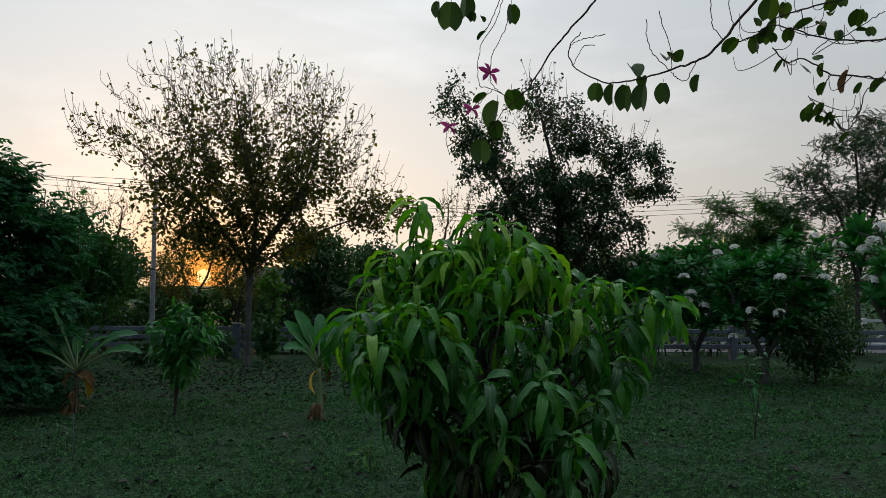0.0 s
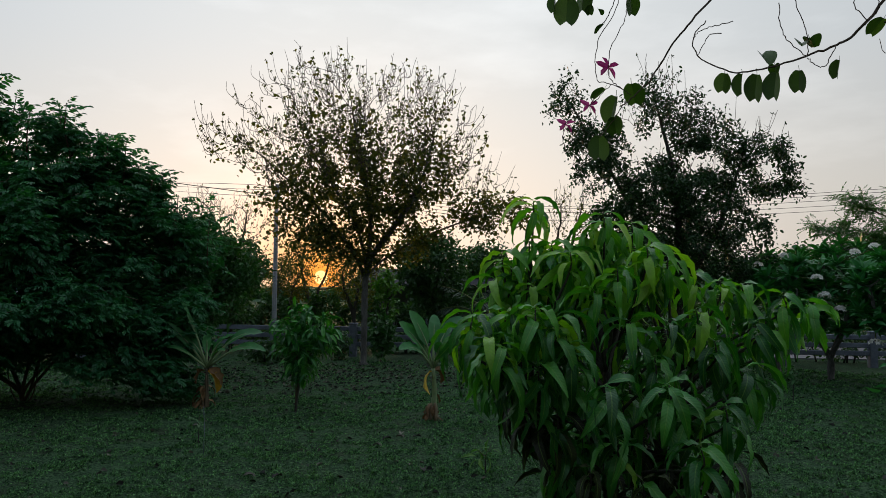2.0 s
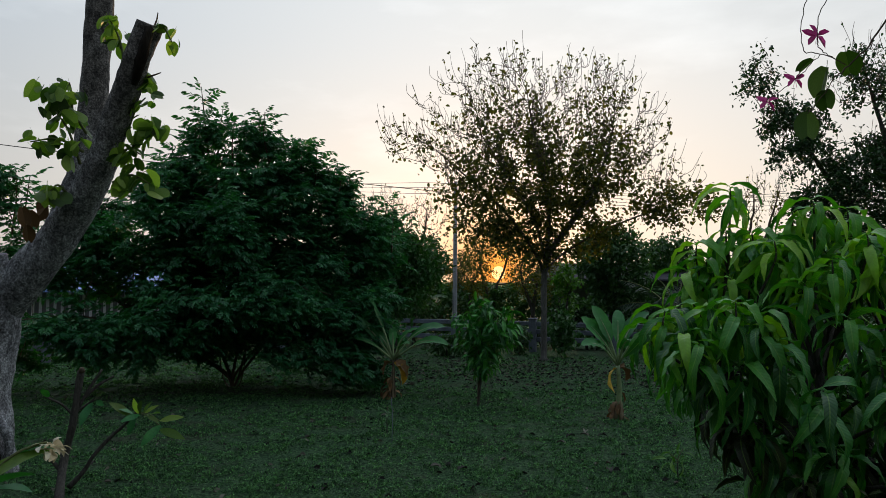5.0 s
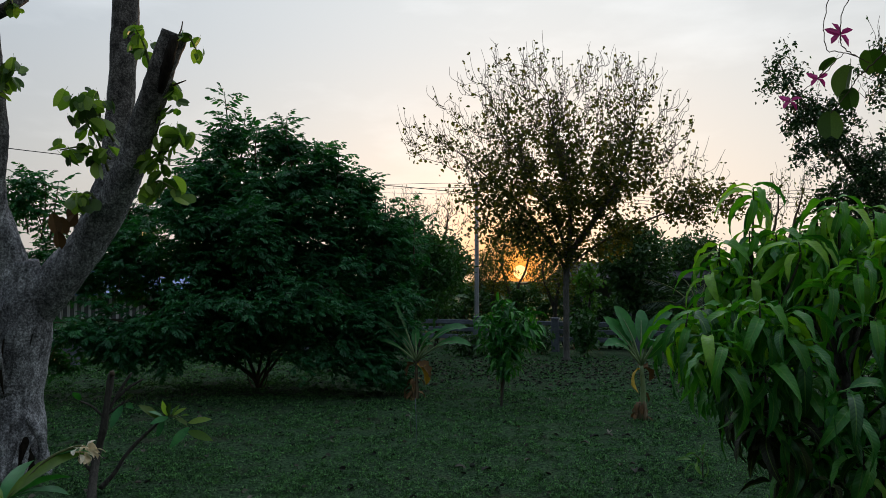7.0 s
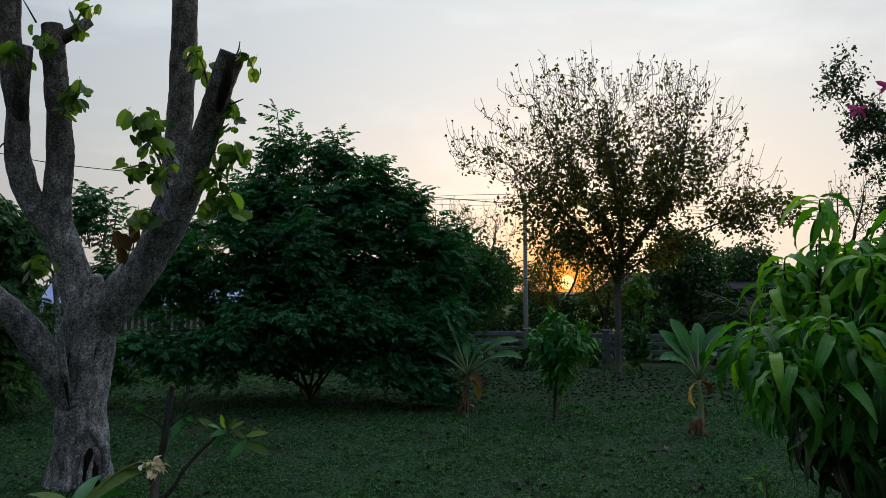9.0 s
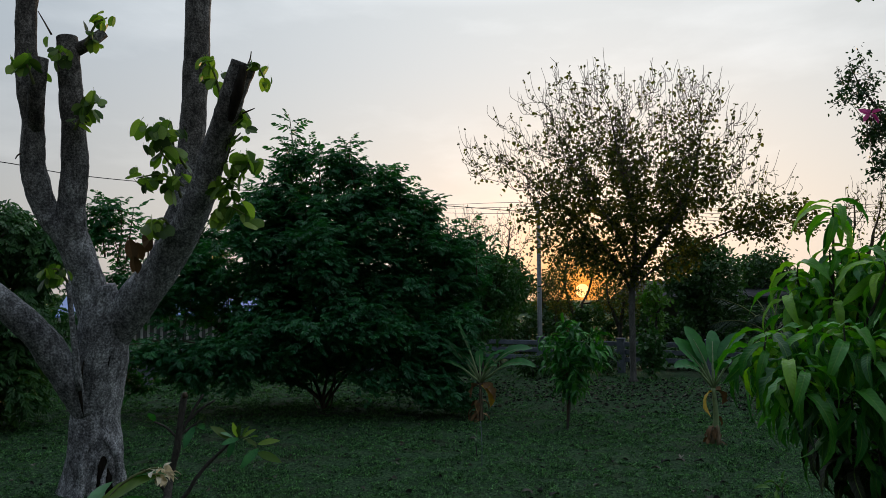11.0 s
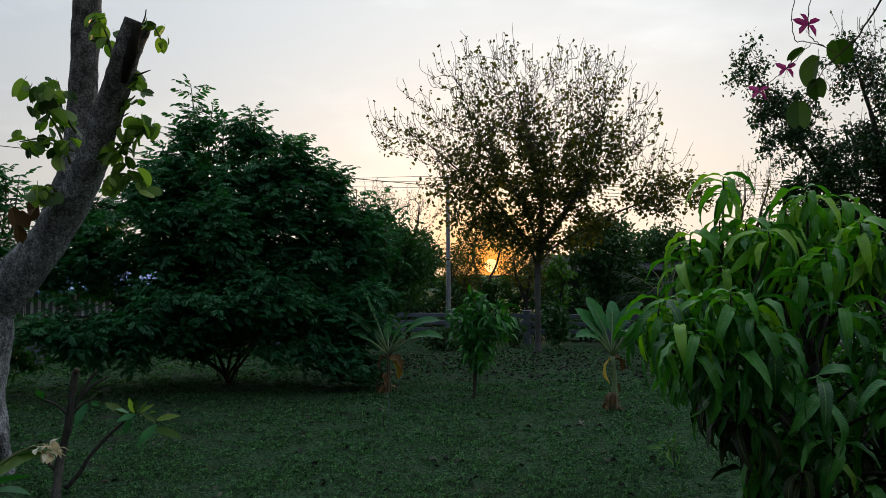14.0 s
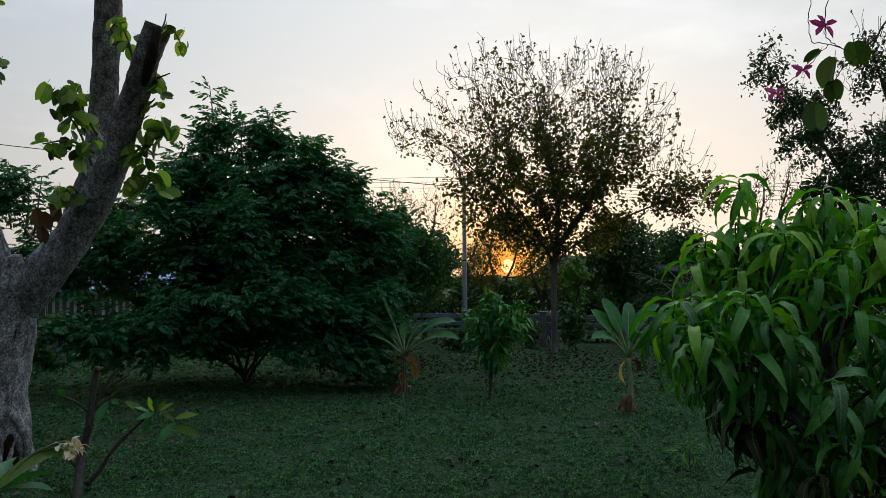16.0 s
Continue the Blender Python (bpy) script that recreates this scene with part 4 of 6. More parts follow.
small_tree("shrub", (1.22, 14.86, 0.0), "leafy green shrub beside the fence", "shrub", 1.0, [(0, 0, 0.55, 0.34, 0.3, 0.45, 1)], 620, 0.11, M_FAR2, OVAL, 12, 3, "shrubs along the fence", goals=110, root=0.02)
small_tree("shrub", (0.41, 15.27, 0.0), "dark narrow shrub against the fence post", "shrub", 0.6, [(0, 0, 0.35, 0.2, 0.2, 0.35, 1)], 380, 0.09, M_HEDGE, OVAL, 13, 2, "shrubs along the fence", goals=70, root=0.02)
small_tree("shrub", (-1.03, 14.85, 0.0), "low leafy shrub at the fence's foot", "shrub", 0.5, [(0, 0, 0.25, 0.5, 0.3, 0.26, 1)], 520, 0.1, M_HEDGE, OVAL, 14, 3, "shrubs along the fence", goals=80, root=0.02)
small_tree("shrub", (1.52, 17.02, 0.0), "tall thin shrub with yellow-green young leaves, coloured brighter for light on the crown", "shrub", 1.4, [(0, 0, 1.5, 0.34, 0.3, 0.42, 1), (0.1, 0, 0.9, 0.2, 0.2, 0.3, 0.4)], 420, 0.12, M_YOUNG, OVAL, 15, 1, "shrubs along the fence", goals=90, root=0.03)
small_tree("shrub", (-1.95, 17.0, 0.0), "dark twiggy shrub behind the fence beside the pole", "shrub", 2.0, [(0, 0, 2.15, 0.5, 0.4, 0.38, 1), (-0.35, 0, 1.7, 0.55, 0.4, 0.4, 1), (0.45, 0, 1.75, 0.35, 0.4, 0.35, 0.8), (0, 0, 1.0, 0.6, 0.4, 0.4, 0.9)], 2400, 0.095, M_HEDGE, OVAL, 16, 4, "shrubs along the fence", goals=330, root=0.03)

# ---- the sparse tall tree before the sunset ----
grown_tree("teak_tree", (0.85, 14.31, 0.0), "tall half-bare tree with brown-green leaves and upright twigs", "tree",
           [[(0, 0, -0.05), (0.0, 0, 0.9), (0.02, 0, 1.8), (-0.2, 0.1, 2.7), (-0.75, 0.1, 3.6), (-1.2, 0, 4.3)],
            [(0, 0, -0.05), (0.0, 0, 0.9), (0.03, 0, 1.8), (0.1, 0.2, 2.8), (-0.1, 0.1, 3.9), (-0.3, 0, 4.9)],
            [(0, 0, -0.05), (0.0, 0, 0.9), (0.05, 0, 1.9), (0.5, -0.1, 2.6), (1.0, 0, 3.4), (1.3, 0, 4.4)],
            [(0, 0, -0.05), (0.0, 0, 0.9), (0.05, 0.05, 1.7), (0.8, 0.2, 2.3), (1.8, 0.2, 2.75), (2.6, 0.2, 3.0)],
            [(0, 0, -0.05), (0.0, 0, 0.9), (-0.02, 0.05, 1.7), (-0.4, 0.2, 2.4), (-0.9, 0.3, 3.0), (-1.7, 0.2, 3.7)]],
           [(-0.75, 0, 5.0, 0.95, 0.9, 0.95, 1), (0.75, 0, 4.95, 0.95, 0.9, 0.75, 1), (0.0, 0, 3.7, 2.0, 1.4, 1.0, 0.75), (-2.35, 0, 4.15, 0.85, 0.7, 0.5, 0.9), (-1.9, 0, 4.95, 0.7, 0.5, 0.4, 0.6), (1.9, 0, 3.9, 0.6, 0.6, 0.9, 0.9), (2.5, 0, 2.95, 0.9, 0.6, 0.5, 1), (-0.75, 0, 2.6, 0.9, 0.8, 0.7, 0.8), (0.5, 0, 2.5, 1.0, 0.8, 0.7, 0.7), (-0.1, 0, 2.0, 0.45, 0.5, 0.4, 0.9), (-1.4, 0, 2.2, 0.35, 0.4, 0.4, 0.4), (-1.25, 0, 2.9, 0.35, 0.5, 0.5, 0.6), (-1.85, 0, 3.3, 0.42, 0.5, 0.5, 0.9), (-1.6, 0, 2.75, 0.42, 0.5, 0.45, 0.8), (-1.95, 0, 3.75, 0.4, 0.4, 0.35, 0.6), (-1.15, 0, 2.2, 0.45, 0.5, 0.3, 0.5)],
           2100, 0.14, ROUND, M_FAR, 14200, 0.077, 21, M_BARK_GREY, clump=0.8, up_bare=(3.3, 640, 5.3, 2.5, 0.3), spread=0.095, tip=0.0042, rise=0.16, step=0.12, kill=0.16, taper=1.55)

# ---- the denser tree behind the mango ----
grown_tree("leafy_tree", (6.35, 12.61, 0.0), "dense leafy tree with a ragged two-lobed crown", "tree",
           [[(0, 0, -0.05), (0.0, 0, 0.8), (-0.3, 0, 1.9), (-1.0, 0, 3.2), (-1.75, 0, 4.4)], [(0, 0, -0.05), (0, 0, 0.8), (0.05, 0, 2.0), (0.0, 0, 3.4), (-0.35, 0, 4.8)],
            [(0, 0, -0.05), (0, 0, 0.8), (0.3, 0, 1.7), (0.9, 0, 2.8), (1.3, 0, 3.9)]],
           [(-2.1, 0, 4.85, 0.4, 0.5, 0.55, 1), (-1.4, 0, 3.85, 0.68, 0.7, 0.68, 1), (-0.45, 0, 4.85, 0.55, 0.6, 0.6, 1), (0.15, 0, 4.75, 0.5, 0.6, 0.4, 1), (0.7, 0, 4.3, 0.6, 0.6, 0.45, 1), (1.4, -0.2, 3.95, 0.7, 0.6, 0.6, 1), (1.9, -0.2, 3.4, 0.5, 0.5, 0.4, 0.9), (-2.25, 0, 5.2, 0.25, 0.3, 0.3, 0.8), (0.0, 0, 3.1, 1.5, 0.9, 0.75, 1), (0.1, 0, 2.0, 1.5, 0.9, 0.8, 1.1), (1.2, -0.2, 2.5, 0.75, 0.6, 0.6, 0.8), (-1.0, 0, 2.7, 0.7, 0.7, 0.8, 0.8)],
           1300, 0.12, OVAL, M_FAR3, 38000, 0.072, 22, M_BARK_DARK, clump=0.65, up_bare=(3.4, 110, 6.2, 2.4, 1.0), spread=0.085, tip=0.005, rise=0.15)

# ---- the broad dark tree with feathered leaves ----
# the crown as lobes: centre, radii, weight
BUSH_TOP = [(-0.4, 0, 3.25, 0.40, 0.5, 0.5, 1.6), (0.3, 0.1, 3.15, 0.5, 0.6, 0.5, 1.4), (0.95, 0, 2.8, 0.5, 0.7, 0.5, 1.3), (1.4, 0, 2.3, 0.5, 0.7, 0.55, 1.1), (1.72, 0.1, 1.95, 0.45, 0.7, 0.58, 1.0), (1.5, 0, 2.36, 0.4, 0.5, 0.36, 1.0), (2.02, 0, 2.02, 0.3, 0.5, 0.38, 0.8), (-1.0, 0, 2.7, 0.5, 0.7, 0.55, 1.2), (0.0, 0, 2.3, 1.5, 1.2, 0.8, 1)]
BUSH_SIDES = [(1.6, 0, 1.35, 0.6, 0.9, 0.65, 1), (1.55, -0.3, 0.65, 0.5, 0.7, 0.40, 1.2), (1.95, -0.2, 0.95, 0.4, 0.6, 0.5, 1.0), (0.0, 0, 1.55, 1.6, 1.2, 0.55, 1), (-1.5, -0.2, 1.8, 0.8, 0.9, 0.55, 0.6), (-1.65, -0.2, 2.25, 0.4, 0.6, 0.45, 1.3), (-1.4, -0.1, 2.6, 0.35, 0.5, 0.38, 0.9), (-1.8, -0.2, 1.8, 0.45, 0.7, 0.35, 0.9), (-2.3, -0.4, 1.6, 0.7, 0.8, 0.42, 0.6), (-3.0, -0.6, 1.2, 0.5, 0.6, 0.32, 0.4), (-3.0, -0.5, 2.55, 0.4, 0.4, 0.3, 0.5), (-3.3, -0.4, 2.7, 0.3, 0.3, 0.28, 0.5)]
BUSH_SKIRT = [(-0.45, -1.0, 0.92, 0.7, 0.5, 0.42, 1.2), (0.45, -0.95, 1.2, 0.8, 0.5, 0.4, 1.1), (-1.3, -1.1, 0.68, 0.75, 0.55, 0.38, 0.9), (-2.1, -1.3, 0.55, 0.6, 0.5, 0.25, 0.3), (1.25, -0.8, 0.95, 0.6, 0.5, 0.5, 1.1), (-2.75, -1.2, 0.55, 0.4, 0.4, 0.2, 0.2), (0.0, 0.5, 0.95, 0.9, 0.5, 0.35, 1.0), (0.9, 0.5, 0.9, 0.6, 0.5, 0.35, 0.8), (-1.0, 0.5, 0.8, 0.7, 0.5, 0.35, 0.9), (0.2, -0.5, 0.95, 0.6, 0.4, 0.3, 1.0), (1.6, -0.6, 0.5, 0.45, 0.4, 0.32, 1.1), (1.75, -0.5, 0.32, 0.4, 0.45, 0.26, 1.4), (1.2, -0.8, 0.45, 0.45, 0.4, 0.3, 1.2), (-0.2, -0.2, 0.75, 0.6, 0.5, 0.25, 0.8)]
BUSH_SHOOTS = [(-0.42, 0, 3.5, 0.70), (-0.32, 0.1, 3.4, 0.5), (-0.55, -0.1, 3.35, 0.45), (0.3, 0.1, 3.4, 0.45), (0.5, -0.1, 3.3, 0.5), (1.1, 0, 2.85, 0.5), (0.8, 0, 3.0, 0.45), (1.0, -0.2, 2.85, 0.45), (1.4, 0, 2.5, 0.42), (1.55, 0, 2.36, 0.42), (1.75, 0, 2.22, 0.45), (2.05, 0.1, 2.1, 0.5), (2.2, 0, 1.95, 0.4), (-3.45, -0.5, 2.2, 0.75), (-3.2, -0.4, 2.4, 0.65), (-3.0, -0.4, 2.3, 0.7), (-2.8, -0.5, 2.3, 0.6), (-1.0, 0, 2.9, 0.4), (-2.4, -0.6, 2.1, 0.6), (0.05, -0.3, 3.2, 0.45), (0.65, 0.3, 3.08, 0.4)]
FEATHER = compound_leaf(5, 1, 0.7, 0.22, 0.36)
grown_tree("feather_leaf_tree", (-3.67, 10.2, 0.0), "broad low dark tree with drooping feathered leaves", "tree",
           [[(0, 0, -0.05), (-0.05, 0, 0.2), (-0.3, 0, 0.8), (-0.6, 0, 2.0), (-0.4, 0, 3.0)], [(0, 0, -0.05), (0.05, 0, 0.2), (0.5, 0, 0.7), (1.1, 0.1, 1.1), (1.6, 0, 1.7)], [(0, 0, -0.05), (0, 0, 0.2), (0.1, 0.2, 1.0), (0.2, 0.1, 2.2), (0.4, 0, 3.0)],
            [(0, 0, -0.05), (-0.1, 0, 0.2), (-0.9, -0.1, 0.7), (-1.7, -0.3, 1.3), (-2.9, -0.5, 2.2)], [(0, 0, -0.05), (0.1, 0, 0.2), (0.4, -0.5, 0.8), (0.7, -0.9, 1.2)], [(0, 0, -0.05), (-0.1, -0.1, 0.2), (-0.7, -0.6, 0.7), (-1.6, -1.0, 1.0), (-2.4, -1.15, 0.95)], [(0, 0, -0.05), (0.1, 0.1, 0.2), (0.6, 0.4, 1.0), (1.0, 0.4, 2.0), (1.3, 0.2, 2.6)], [(0, 0, -0.05), (0.16, -0.12, 0.1), (0.22, -0.1, 0.6), (0.2, -0.2, 1.2)], [(0, 0, -0.05), (-0.17, 0.1, 0.1), (-0.24, 0.05, 0.6), (-0.3, 0.1, 1.3)]],
           BUSH_TOP + BUSH_SIDES + BUSH_SKIRT,
           2180, 0.042, FEATHER, M_BUSH, 23500, 0.172, 23, M_BARK_DARK, shoots=BUSH_SHOOTS, droop=-0.02, spread=0.085, tip=0.005, kill=0.2, clump=0.55, outward=1.25)

grown_tree("feather_leaf_tree", (-7.9, 8.3, 0), "dense dark tree with hanging leaves beside the orchid tree", "tree",
           [[(0, 0, -0.05), (0, 0, 0.6), (0.2, 0, 1.4), (0.5, 0, 2.3)], [(0, 0, -0.05), (0, 0, 0.6), (-0.3, 0, 1.6), (-0.6, 0, 2.5)], [(0, 0, -0.05), (0, 0, 0.6), (0.5, -0.3, 1.0), (1.0, -0.3, 1.4)]],
           [(0.2, 0, 2.2, 1.2, 1.0, 0.7, 1), (0.5, -0.2, 1.2, 0.95, 0.9, 0.75, 1), (-0.8, 0, 1.6, 1.1, 1.0, 1.0, 1), (0.9, 0, 2.1, 0.5, 0.6, 0.55, 1), (0.6, -0.3, 0.6, 0.9, 0.8, 0.5, 1.3)],
           800, 0.09, FEATHER, M_FAR2, 7500, 0.21, 24, M_BARK_DARK, droop=0.35, spread=0.08, tip=0.005, outward=1.0)

# ---- frangipanis ----


def rosette(n, seed):
    rg = np.random.default_rng(seed)
    v1, f1 = long_leaf(1.0, 0.27, 0.35, 0.7, 4, 0.25, 0.03, seed, 1.5)
    yaw = np.arange(n) * 2.399
    return scatter((v1, f1), np.zeros((n, 3)), euler(yaw, np.linspace(0.75, -0.25, n), rg.normal(size=n) * 0.2), rg.uniform(0.75, 1.1, n))


ROSETTE = rosette(13, 3)


PETALS = scatter(oval_leaf(0.36, 0.10, 0.12), np.zeros((5, 3)), euler(np.arange(5) * 1.2566, np.full(5, 0.3), np.full(5, 0.2)), 1.0)


def flower_head(p, size, seed):
    """A domed cluster of five-petalled blossoms."""
    rg = np.random.default_rng(seed)
    n = 12
    d = rg.normal(size=(n, 3))
    d[:, 2] = np.abs(d[:, 2]) + 0.2
    d /= np.linalg.norm(d, axis=1, keepdims=True)
    turns = []
    for q in d:
        x = np.cross(q, (0.3, 0.2, 0.9))
        x /= np.linalg.norm(x)
        turns.append(np.stack([x, np.cross(q, x), q], 1))
    return scatter(PETALS, np.array(p) + d * (size * 0.55, size * 0.5, size * 0.4), np.array(turns), 0.048 * rg.uniform(0.8, 1.2, n))


def frangipani(at, label, tips, forks, seed, heads, size=0.25):
    ob = thing("frangipani_tree", at, label, "frangipani", "frangipanis by the fence")
    rng = np.random.default_rng(seed)
    a = np.array(at, float)
    limbs = [[a + np.array(q) for q in f] for f in forks]
    goals = blob_points([(x + a[0], y + a[1], z + a[2], *r) for x, y, z, *r in tips[0]], tips[1], rng)
    pos, par, grown = colonize(limbs, goals, rng, step=0.17, kill=0.24, rise=0.15)
    rad = branch_radii(par, 0.075, 0.012, 2.2)
    part("trunk", branch_mesh(pos, par, rad), M_BARK_GREY, ob)
    ends = np.setdiff1d(np.arange(len(par)), par)
    ends = np.concatenate([ends, rng.choice(np.where(rad < 0.025)[0], int(len(ends) * 2.6))])
    n = len(ends)
    turns = euler(rng.random(n) * 6.28, rng.normal(size=n) * 0.3, rng.normal(size=n) * 0.3)
    part("crown", scatter(ROSETTE, pos[ends], turns, size * rng.uniform(0.8, 1.2, n)), M_PLUM, ob, kind="stuff")
    for i, h in enumerate(heads):
        part("blossom_head", flower_head(h, 0.15, seed * 10 + i), M_WHITE, ob, "cluster of white blossoms", smooth=False)
        p = pos[np.argmin(np.linalg.norm(pos - np.array(h), axis=1))]
        part("flower_stalk", tube([p, np.array(h)], (0.01, 0.006), 5), M_GREENSTEM, ob)


FORK = [[(0, 0, -0.05), (0, 0, 0.35), (-0.3, 0, 0.8), (-0.6, 0, 1.2)], [(0, 0, -0.05), (0, 0, 0.35), (0.3, 0.1, 0.8), (0.6, 0, 1.3)], [(0, 0, -0.05), (0, 0, 0.35), (0.0, -0.3, 0.8), (0.05, -0.4, 1.3)]]
frangipani((8.58, 11.48, 0.0), "frangipani with white flower clusters and a forked trunk", ([(0, 0, 1.6, 1.0, 0.8, 0.65, 1), (-0.85, 0, 1.45, 0.65, 0.5, 0.55, 1), (0.1, -0.1, 1.0, 0.9, 0.6, 0.35, 0.9), (0.3, 0, 2.0, 0.8, 0.6, 0.35, 1.2)], 420), FORK, 31,
           [(7.78, 10.70, 1.69), (7.86, 10.64, 1.42), (7.82, 10.67, 1.29), (8.09, 10.59, 1.20), (8.20, 10.39, 2.09), (8.61, 10.45, 2.19)])
frangipani((8.35, 12.61, 0.0), "frangipani half hidden behind the mango", ([(0, 0, 1.6, 0.9, 0.7, 0.6, 1), (0, 0, 0.9, 0.8, 0.6, 0.35, 0.8)], 300), FORK, 35, [(7.65, 12.11, 1.93), (8.01, 11.88, 2.09)])
frangipani((8.70, 9.85, 0.0), "spreading frangipani with white flower clusters", ([(0, 0, 1.5, 1.0, 0.8, 0.7, 1), (0.7, 0.2, 1.75, 0.85, 0.6, 0.65, 1), (0.1, -0.1, 0.95, 0.9, 0.6, 0.3, 0.9), (0.9, 0.2, 2.1, 0.7, 0.5, 0.35, 1.2), (1.3, 0.3, 1.55, 0.6, 0.5, 0.5, 1)], 540), FORK, 32,
           [(7.96, 9.29, 1.16), (8.33, 9.11, 1.14), (8.27, 9.02, 1.67), (8.83, 8.77, 1.67), (9.05, 8.69, 2.17), (8.09, 9.83, 0.73), (9.02, 9.14, 2.32)])
frangipani((8.14, 6.57, 0.0), "leaning frangipani with white flower clusters", ([(-0.35, 0.1, 1.75, 0.75, 0.6, 0.6, 1), (0.4, 0, 2.0, 0.8, 0.6, 0.6, 1)], 190), [[(0, 0, -0.05), (-0.15, 0, 0.5), (-0.45, 0, 0.95), (-0.8, 0, 1.4)], [(0, 0, -0.05), (-0.15, 0, 0.5), (0.1, 0, 1.1), (0.3, 0, 1.8)]], 33,
           [(7.10, 6.38, 1.60), (7.21, 6.42, 2.04), (7.34, 6.42, 2.20), (7.37, 6.68, 1.96)], 0.26)
small_tree("round_shrub", (9.36, 9.51, 0.0), "round dense shrub with many thin stems and small leaves", "shrub", 1.0, [(0, 0, 0.85, 0.85, 0.7, 0.5, 1), (0.1, 0, 0.45, 0.6, 0.5, 0.3, 0.8)], 3600, 0.075, M_HEDGE, OVAL, 34, 5, goals=420, root=0.03, spread=0.07)

# ---- the pruned orchid tree ----


def orchid_tree():
    base = (-3.99, 5.58, 0.0)
    ob = thing("orchid_tree", base, "pruned orchid tree with sawn grey limbs and fresh sprouts", "tree")
    b = np.array(base)
    part("trunk", tube(smooth_line([b + (0, 0, -0.1), b + (0, 0, 0.06), b + (0.02, 0, 0.3), (-4.00, 5.60, 0.62), (-3.95, 5.58, 0.99), (-3.90, 5.55, 1.34), (-3.91, 5.49, 1.66)], 12),
                       np.interp(np.linspace(0, 6, 73), range(7), (0.30, 0.245, 0.205, 0.19, 0.205, 0.20, 0.12)), 30, 0.0, gnarl=0.010), M_BARK, ob)
    part("limb", tube(smooth_line([(-3.93, 5.60, 1.18), (-3.61, 5.57, 1.55), (-3.31, 5.52, 1.89), (-3.02, 5.39, 2.25), (-2.78, 5.24, 2.66), (-2.59, 5.11, 3.01), (-2.47, 5.06, 3.28)], 12),
                      np.interp(np.linspace(0, 6, 73), range(7), (0.165, 0.158, 0.135, 0.112, 0.101, 0.093, 0.089)), 30, 0.0, gnarl=0.008), M_BARK, ob, "sawn-off leaning limb")
    # a solid tube; the split's shade is put into its colour
    part("rot_hollow", tube(smooth_line([(-2.55, 5.02, 2.84), (-2.46, 4.95, 3.04), (-2.42, 4.96, 3.22)], 4), (0.02, 0.032, 0.036, 0.038, 0.038, 0.038, 0.036, 0.034, 0.03), 7, 0.1), M_RECESS, ob, "split in the sawn limb, its shade in the dark colour")
    part("limb", tube(smooth_line([(-3.98, 5.56, 1.41), (-4.03, 5.46, 1.78), (-4.11, 5.34, 2.09), (-4.22, 5.25, 2.26), (-4.27, 5.15, 2.57), (-4.25, 5.10, 2.96), (-4.30, 5.06, 3.41), (-4.30, 5.06, 4.18)], 12),
                      np.interp(np.linspace(0, 7, 85), range(8), (0.14, 0.13, 0.118, 0.10, 0.09, 0.082, 0.08, 0.075)), 30, 0.0, gnarl=0.008), M_BARK, ob)
    part("limb", tube(smooth_line([(-4.07, 5.43, 1.92), (-4.06, 5.31, 2.23), (-4.01, 5.29, 2.58), (-4.00, 5.23, 3.03), (-4.00, 5.17, 3.42), (-4.02, 5.16, 3.62)], 12),
                      np.interp(np.linspace(0, 5, 61), range(6), (0.12, 0.11, 0.10, 0.09, 0.085, 0.075)), 30, 0.0, gnarl=0.008), M_BARK, ob)
    part("stub", tube([(-4.00, 5.17, 3.49), (-3.87, 5.21, 3.57), (-3.77, 5.27, 3.68)], (0.06, 0.05, 0.045), 8, 0.05), M_BARK, ob)
    part("stub", tube([(-4.24, 5.11, 2.83), (-4.14, 4.99, 3.11), (-4.10, 4.98, 3.40)], (0.06, 0.065, 0.055), 8, 0.05), M_BARK, ob)
    part("limb", tube(smooth_line([(-3.40, 5.58, 1.87), (-3.37, 5.83, 2.36), (-3.37, 5.94, 2.92), (-3.35, 5.96, 3.58), (-3.33, 5.96, 4.50)], 12),
                      np.interp(np.linspace(0, 4, 49), range(5), (0.12, 0.112, 0.11, 0.108, 0.106)), 30, 0.0, gnarl=0.008), M_BARK, ob)
    part("limb", tube(smooth_line([(-4.00, 5.54, 0.65), (-4.14, 5.38, 0.99), (-4.24, 5.23, 1.26), (-4.39, 5.11, 1.47), (-4.62, 4.90, 1.77), (-4.84, 4.69, 2.39)], 12),
                      np.interp(np.linspace(0, 5, 61), range(6), (0.14, 0.125, 0.115, 0.108, 0.1, 0.09)), 30, 0.0, gnarl=0.008), M_BARK, ob)
    part("sucker", tube(smooth_line([(-3.92, 5.29, 0.84), (-3.93, 5.23, 1.20), (-3.97, 5.19, 1.68)], 4), np.linspace(0.03, 0.018, 9), 8), M_BARK, ob)
    # not cut in: the hollow's shade sits in this tube's dark colour
    part("hollow", tube(smooth_line([(-3.80, 5.47, -0.02), (-3.81, 5.46, 0.12), (-3.82, 5.46, 0.24), (-3.85, 5.47, 0.35)], 5), np.interp(np.linspace(0, 3, 16), range(4), (0.07, 0.062, 0.045, 0.012)), 16, 0.0, gnarl=0.014), M_RECESS, ob, "rotten hollow at the foot, its shade in the dark colour")
